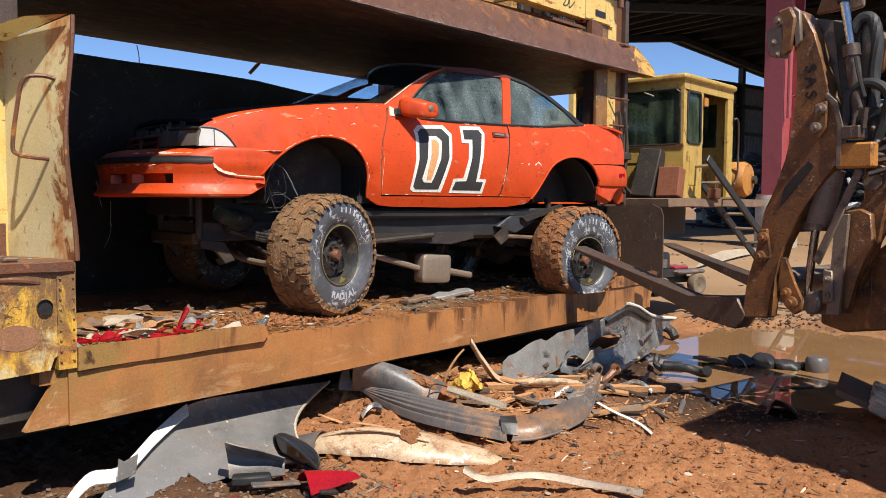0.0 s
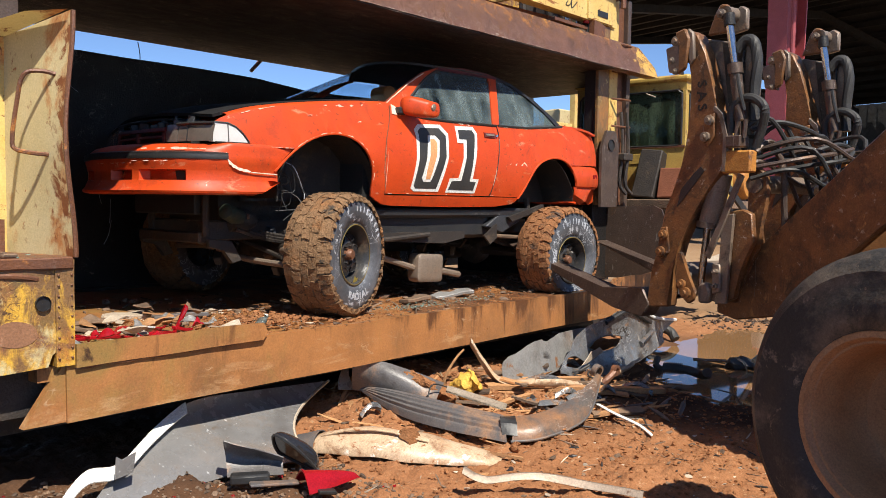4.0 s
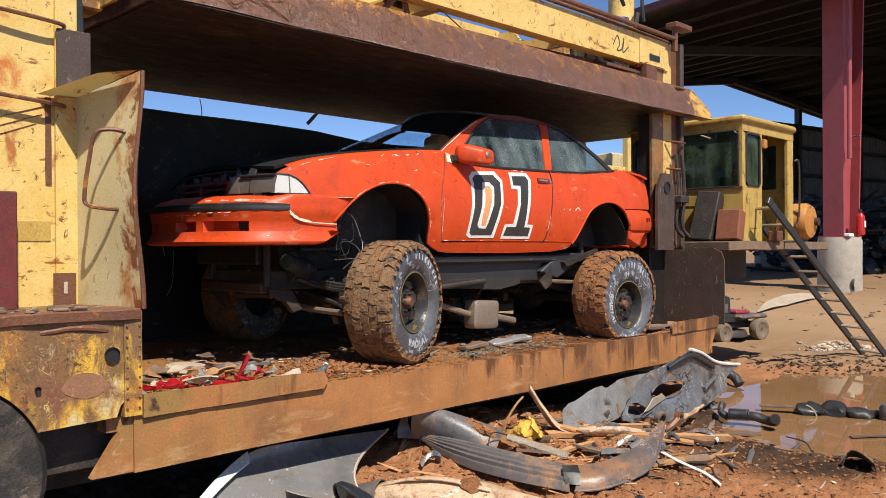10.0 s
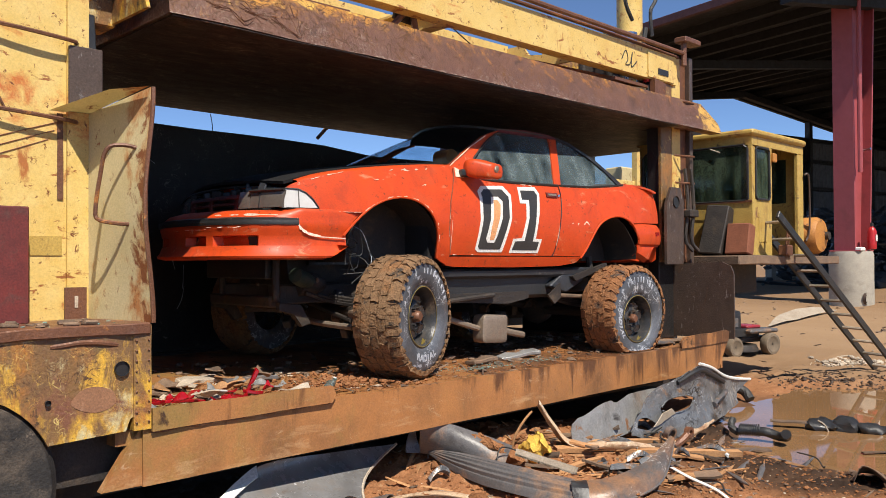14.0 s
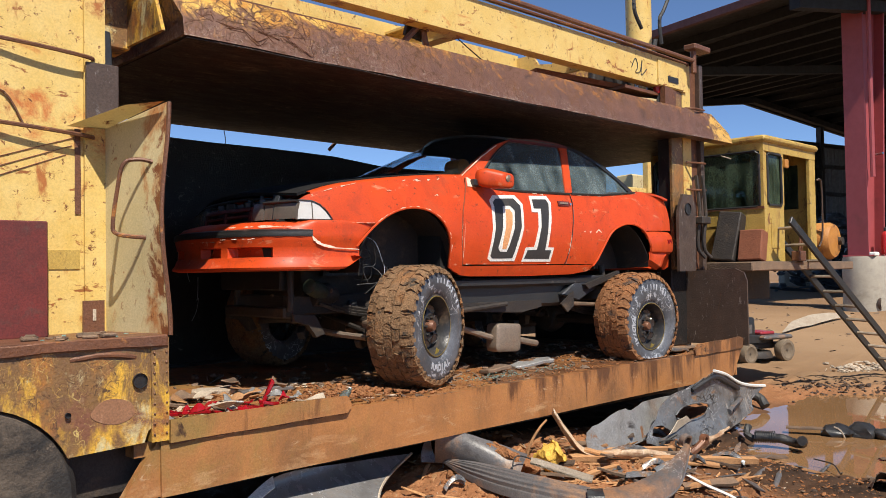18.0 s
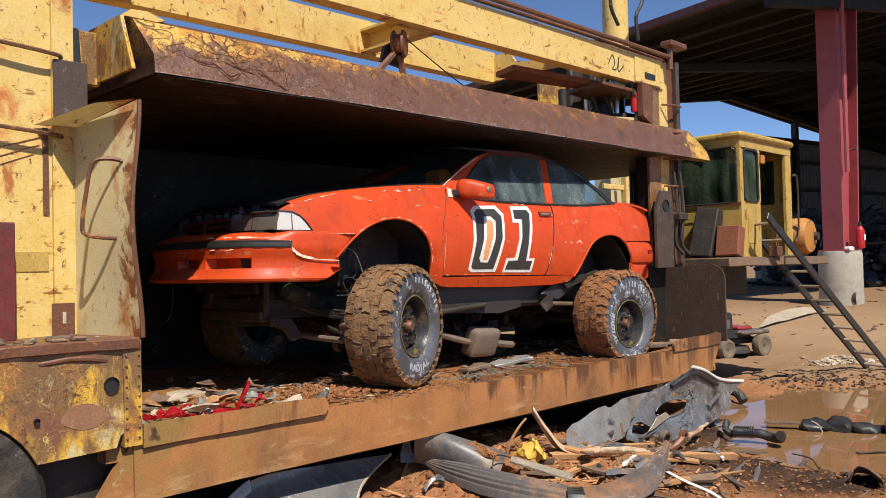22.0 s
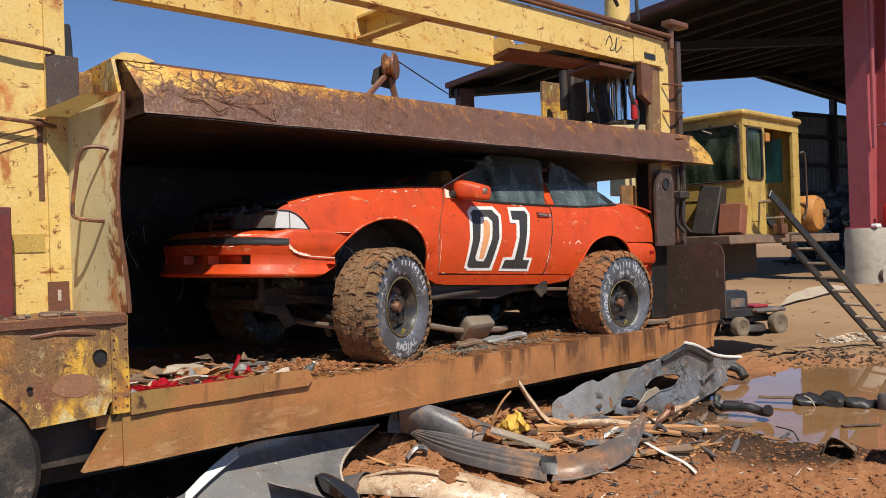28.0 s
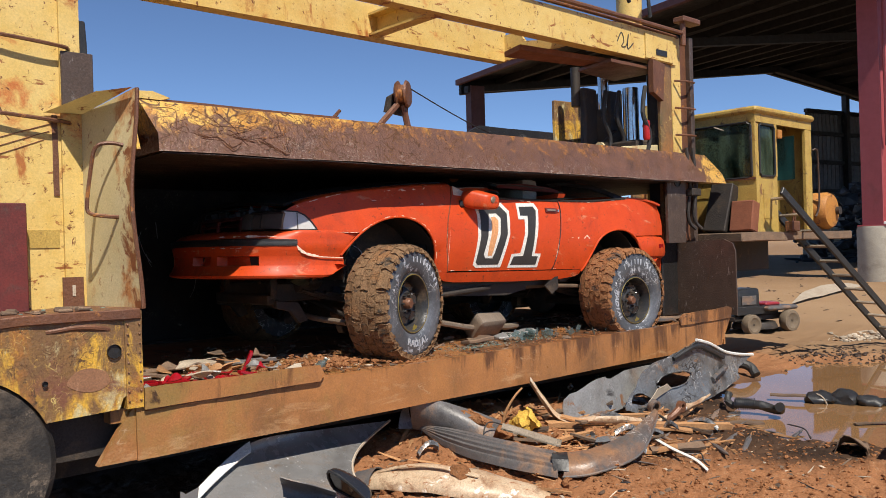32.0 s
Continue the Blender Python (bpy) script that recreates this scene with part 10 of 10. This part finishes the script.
LID = [(0, 2.80), (16.8, 2.80), (18, 2.765), (19, 2.70), (20, 2.655), (21, 2.605), (22, 2.555), (23, 2.505), (24, 2.455), (25, 2.41), (25.5, 2.395), (27.5, 2.315), (28, 2.295), (28.6, 2.27), (30, 2.19), (31, 2.13), (32, 2.07)]


def motions():
    back = [(0, 0.89), (0.5, 0.77), (1, 0.62), (1.5, 0.47), (2, 0.29), (2.5, 0.2), (3.4, 0.03), (4.2, 0.03), (4.5, 0.07), (5, 0.27), (5.3, 0.53), (5.6, 0.88), (6, 1.33), (6.5, 2.1), (7, 3.3), (8, 5.2), (10, 8.5), (11, 9.5), (32, 9.6)]
    go = Vector((math.cos(radians(LOADER_YAW)), math.sin(radians(LOADER_YAW)), 0))
    walk(loader, [(t, pose(*(LOADER_AT + go * (0.07 - d)), 0, 0, LOADER_YAW)) for t, d in back])
    walk(press_lid, [(t, pose(0, 0, DEEP_AT.z + DEEP * (z - DEEP_AT.z))) for t, z in LID])
    turn = [(0, -8.5), (1.6, -8.5), (2.0, -8.3), (2.5, -7.2), (3.4, -3.2), (4.2, -0.3), (4.6, 0), (32, 0)]
    walk(car, [(t, pose(*CAR_AT, 0, 0, -2.9 + a)) for t, a in turn])
    sink = [(0, 0, 0), (19, 0, 0), (19.5, 0.01, 0.035), (20, 0.02, 0.055), (21, 0.04, 0.10), (22, 0.08, 0.14), (23, 0.11, 0.18), (24, 0.15, 0.22), (25, 0.19, 0.26), (25.5, 0.20, 0.28), (27.5, 0.20, 0.35), (28, 0.20, 0.37), (28.6, 0.19, 0.375), (29.5, 0.19, 0.36), (30.5, 0.19, 0.315), (31, 0.21, 0.315), (32, 0.23, 0.33)]
    walk(body, [(t, body_pose(a, b)) for t, a, b in sink])
    press = [(0, 0.0), (19, 0.0), (22, 0.015), (24, 0.035), (25.5, 0.06), (28, 0.11), (28.5, 0.13), (29, 0.17), (30, 0.24), (31, 0.30), (32, 0.35)]
    for ob, pivot in ((roof, (1.35, 0.8, 2.6)), (roof_rail, (1.35, 0.8, 2.6))):
        walk(ob, [(t, pose(pivot[0], pivot[1], pivot[2] - d, 0, 3.0 * d, 0)) for t, d in press])
    for k, (a, b, c) in enumerate(pillars):
        s = 1 if k == 0 else -1
        y = 1.6 if k else 0.1
        walk(a, [(t, pose(-0.28, y, 2.262, -40 * d * s, 62 * d, 0)) for t, d in press])
        walk(b, [(t, pose(1.09, y, 2.262, -190 * d * s, 0, 0)) for t, d in press])
        walk(c, [(t, pose(2.05, y, 2.262, -25 * d * s, -52 * d, 0)) for t, d in press])
    walk(windscreen, [(t, pose(-0.3, 0.8, 2.27, 0, 62 * d, 0)) for t, d in press])
    walk(rear_window, [(t, pose(2.05, 0.8, 2.27, 0, -50 * d, 0)) for t, d in press])
    for ob, p in ((far_pane, (0.5, 1.55, 2.262)), (far_pane2, (1.5, 1.55, 2.262))):
        walk(ob, [(0, pose(*p)), (28.5, pose(*p)), (29.2, pose(p[0], p[1] - 0.1, p[2] - 0.6, 30, 0, 0)), (32, pose(p[0], p[1] - 0.1, p[2] - 0.6, 30, 0, 0))])
    random.seed(21)
    for ob, mid in panes:
        start = 28.45 + random.uniform(0, 0.15)
        fly = Vector((random.uniform(-0.05, 0.5), random.uniform(-0.75, -0.35), 0))
        home = Matrix.Translation(-mid)
        still = pose(0, 0, 0)
        rows = [(0, still), (25.5, still), (start, still)]
        turn = [random.uniform(-70, 70) for _ in range(3)]
        low = random.choice((1.6, 1.6, 1.6, 1.6, 1.6, 1.6, 1.02, 0.31, 0.31))
        fly.y *= -0.8 if low > 1.5 else 0.7 if low > 1 else 1.3
        for j in range(1, 9):
            s = 0.085 * j
            z = max(mid.z - 4.4 * s * s, low + random.uniform(0, 0.02))
            k = min(s, 0.5)
            rows.append((start + s, pose(mid.x + fly.x * k, mid.y + fly.y * min(k * 1.6, 0.75), z, turn[0] * min(1, s * 2), turn[1] * min(1, s * 2), turn[2] * min(1, s * 2)) @ home))
        rows.append((32, rows[-1][1]))
        walk(ob, rows)
    walk(mirror, [(0, pose(0, 0, 0)), (28.6, pose(0, 0, 0)), (30, pose(0, 0, -0.03)), (31, pose(0, 0, -0.07)), (32, pose(0, 0, -0.10))])
    for (w, p, steer), low in zip(wheels, (0.035, 0.03, 0.03, 0.03)):
        walk(w, [(0, pose(*p, 0, 0, steer)), (20, pose(*p, 0, 0, steer)), (27.5, pose(p[0], p[1], p[2] - low, 0, 0, steer)), (32, pose(p[0], p[1], p[2] - low, 0, 0, steer))])
    walk(chassis, [(0, pose(0, 0, 0)), (19, pose(0, 0, 0)), (25.5, pose(0, 0, -0.07)), (28, pose(0, 0, -0.09)), (32, pose(0, 0, -0.09))])
    walk(muffler, [(0, pose(0.40, 0.26, 0.95, 0, 3, 4)), (19, pose(0.40, 0.26, 0.95, 0, 3, 4)), (22, pose(0.40, 0.28, 0.90, 20, 2, 4)), (25.5, pose(0.40, 0.30, 0.82, 40, 0, 4)), (32, pose(0.40, 0.30, 0.80, 42, 0, 4))])


motions()
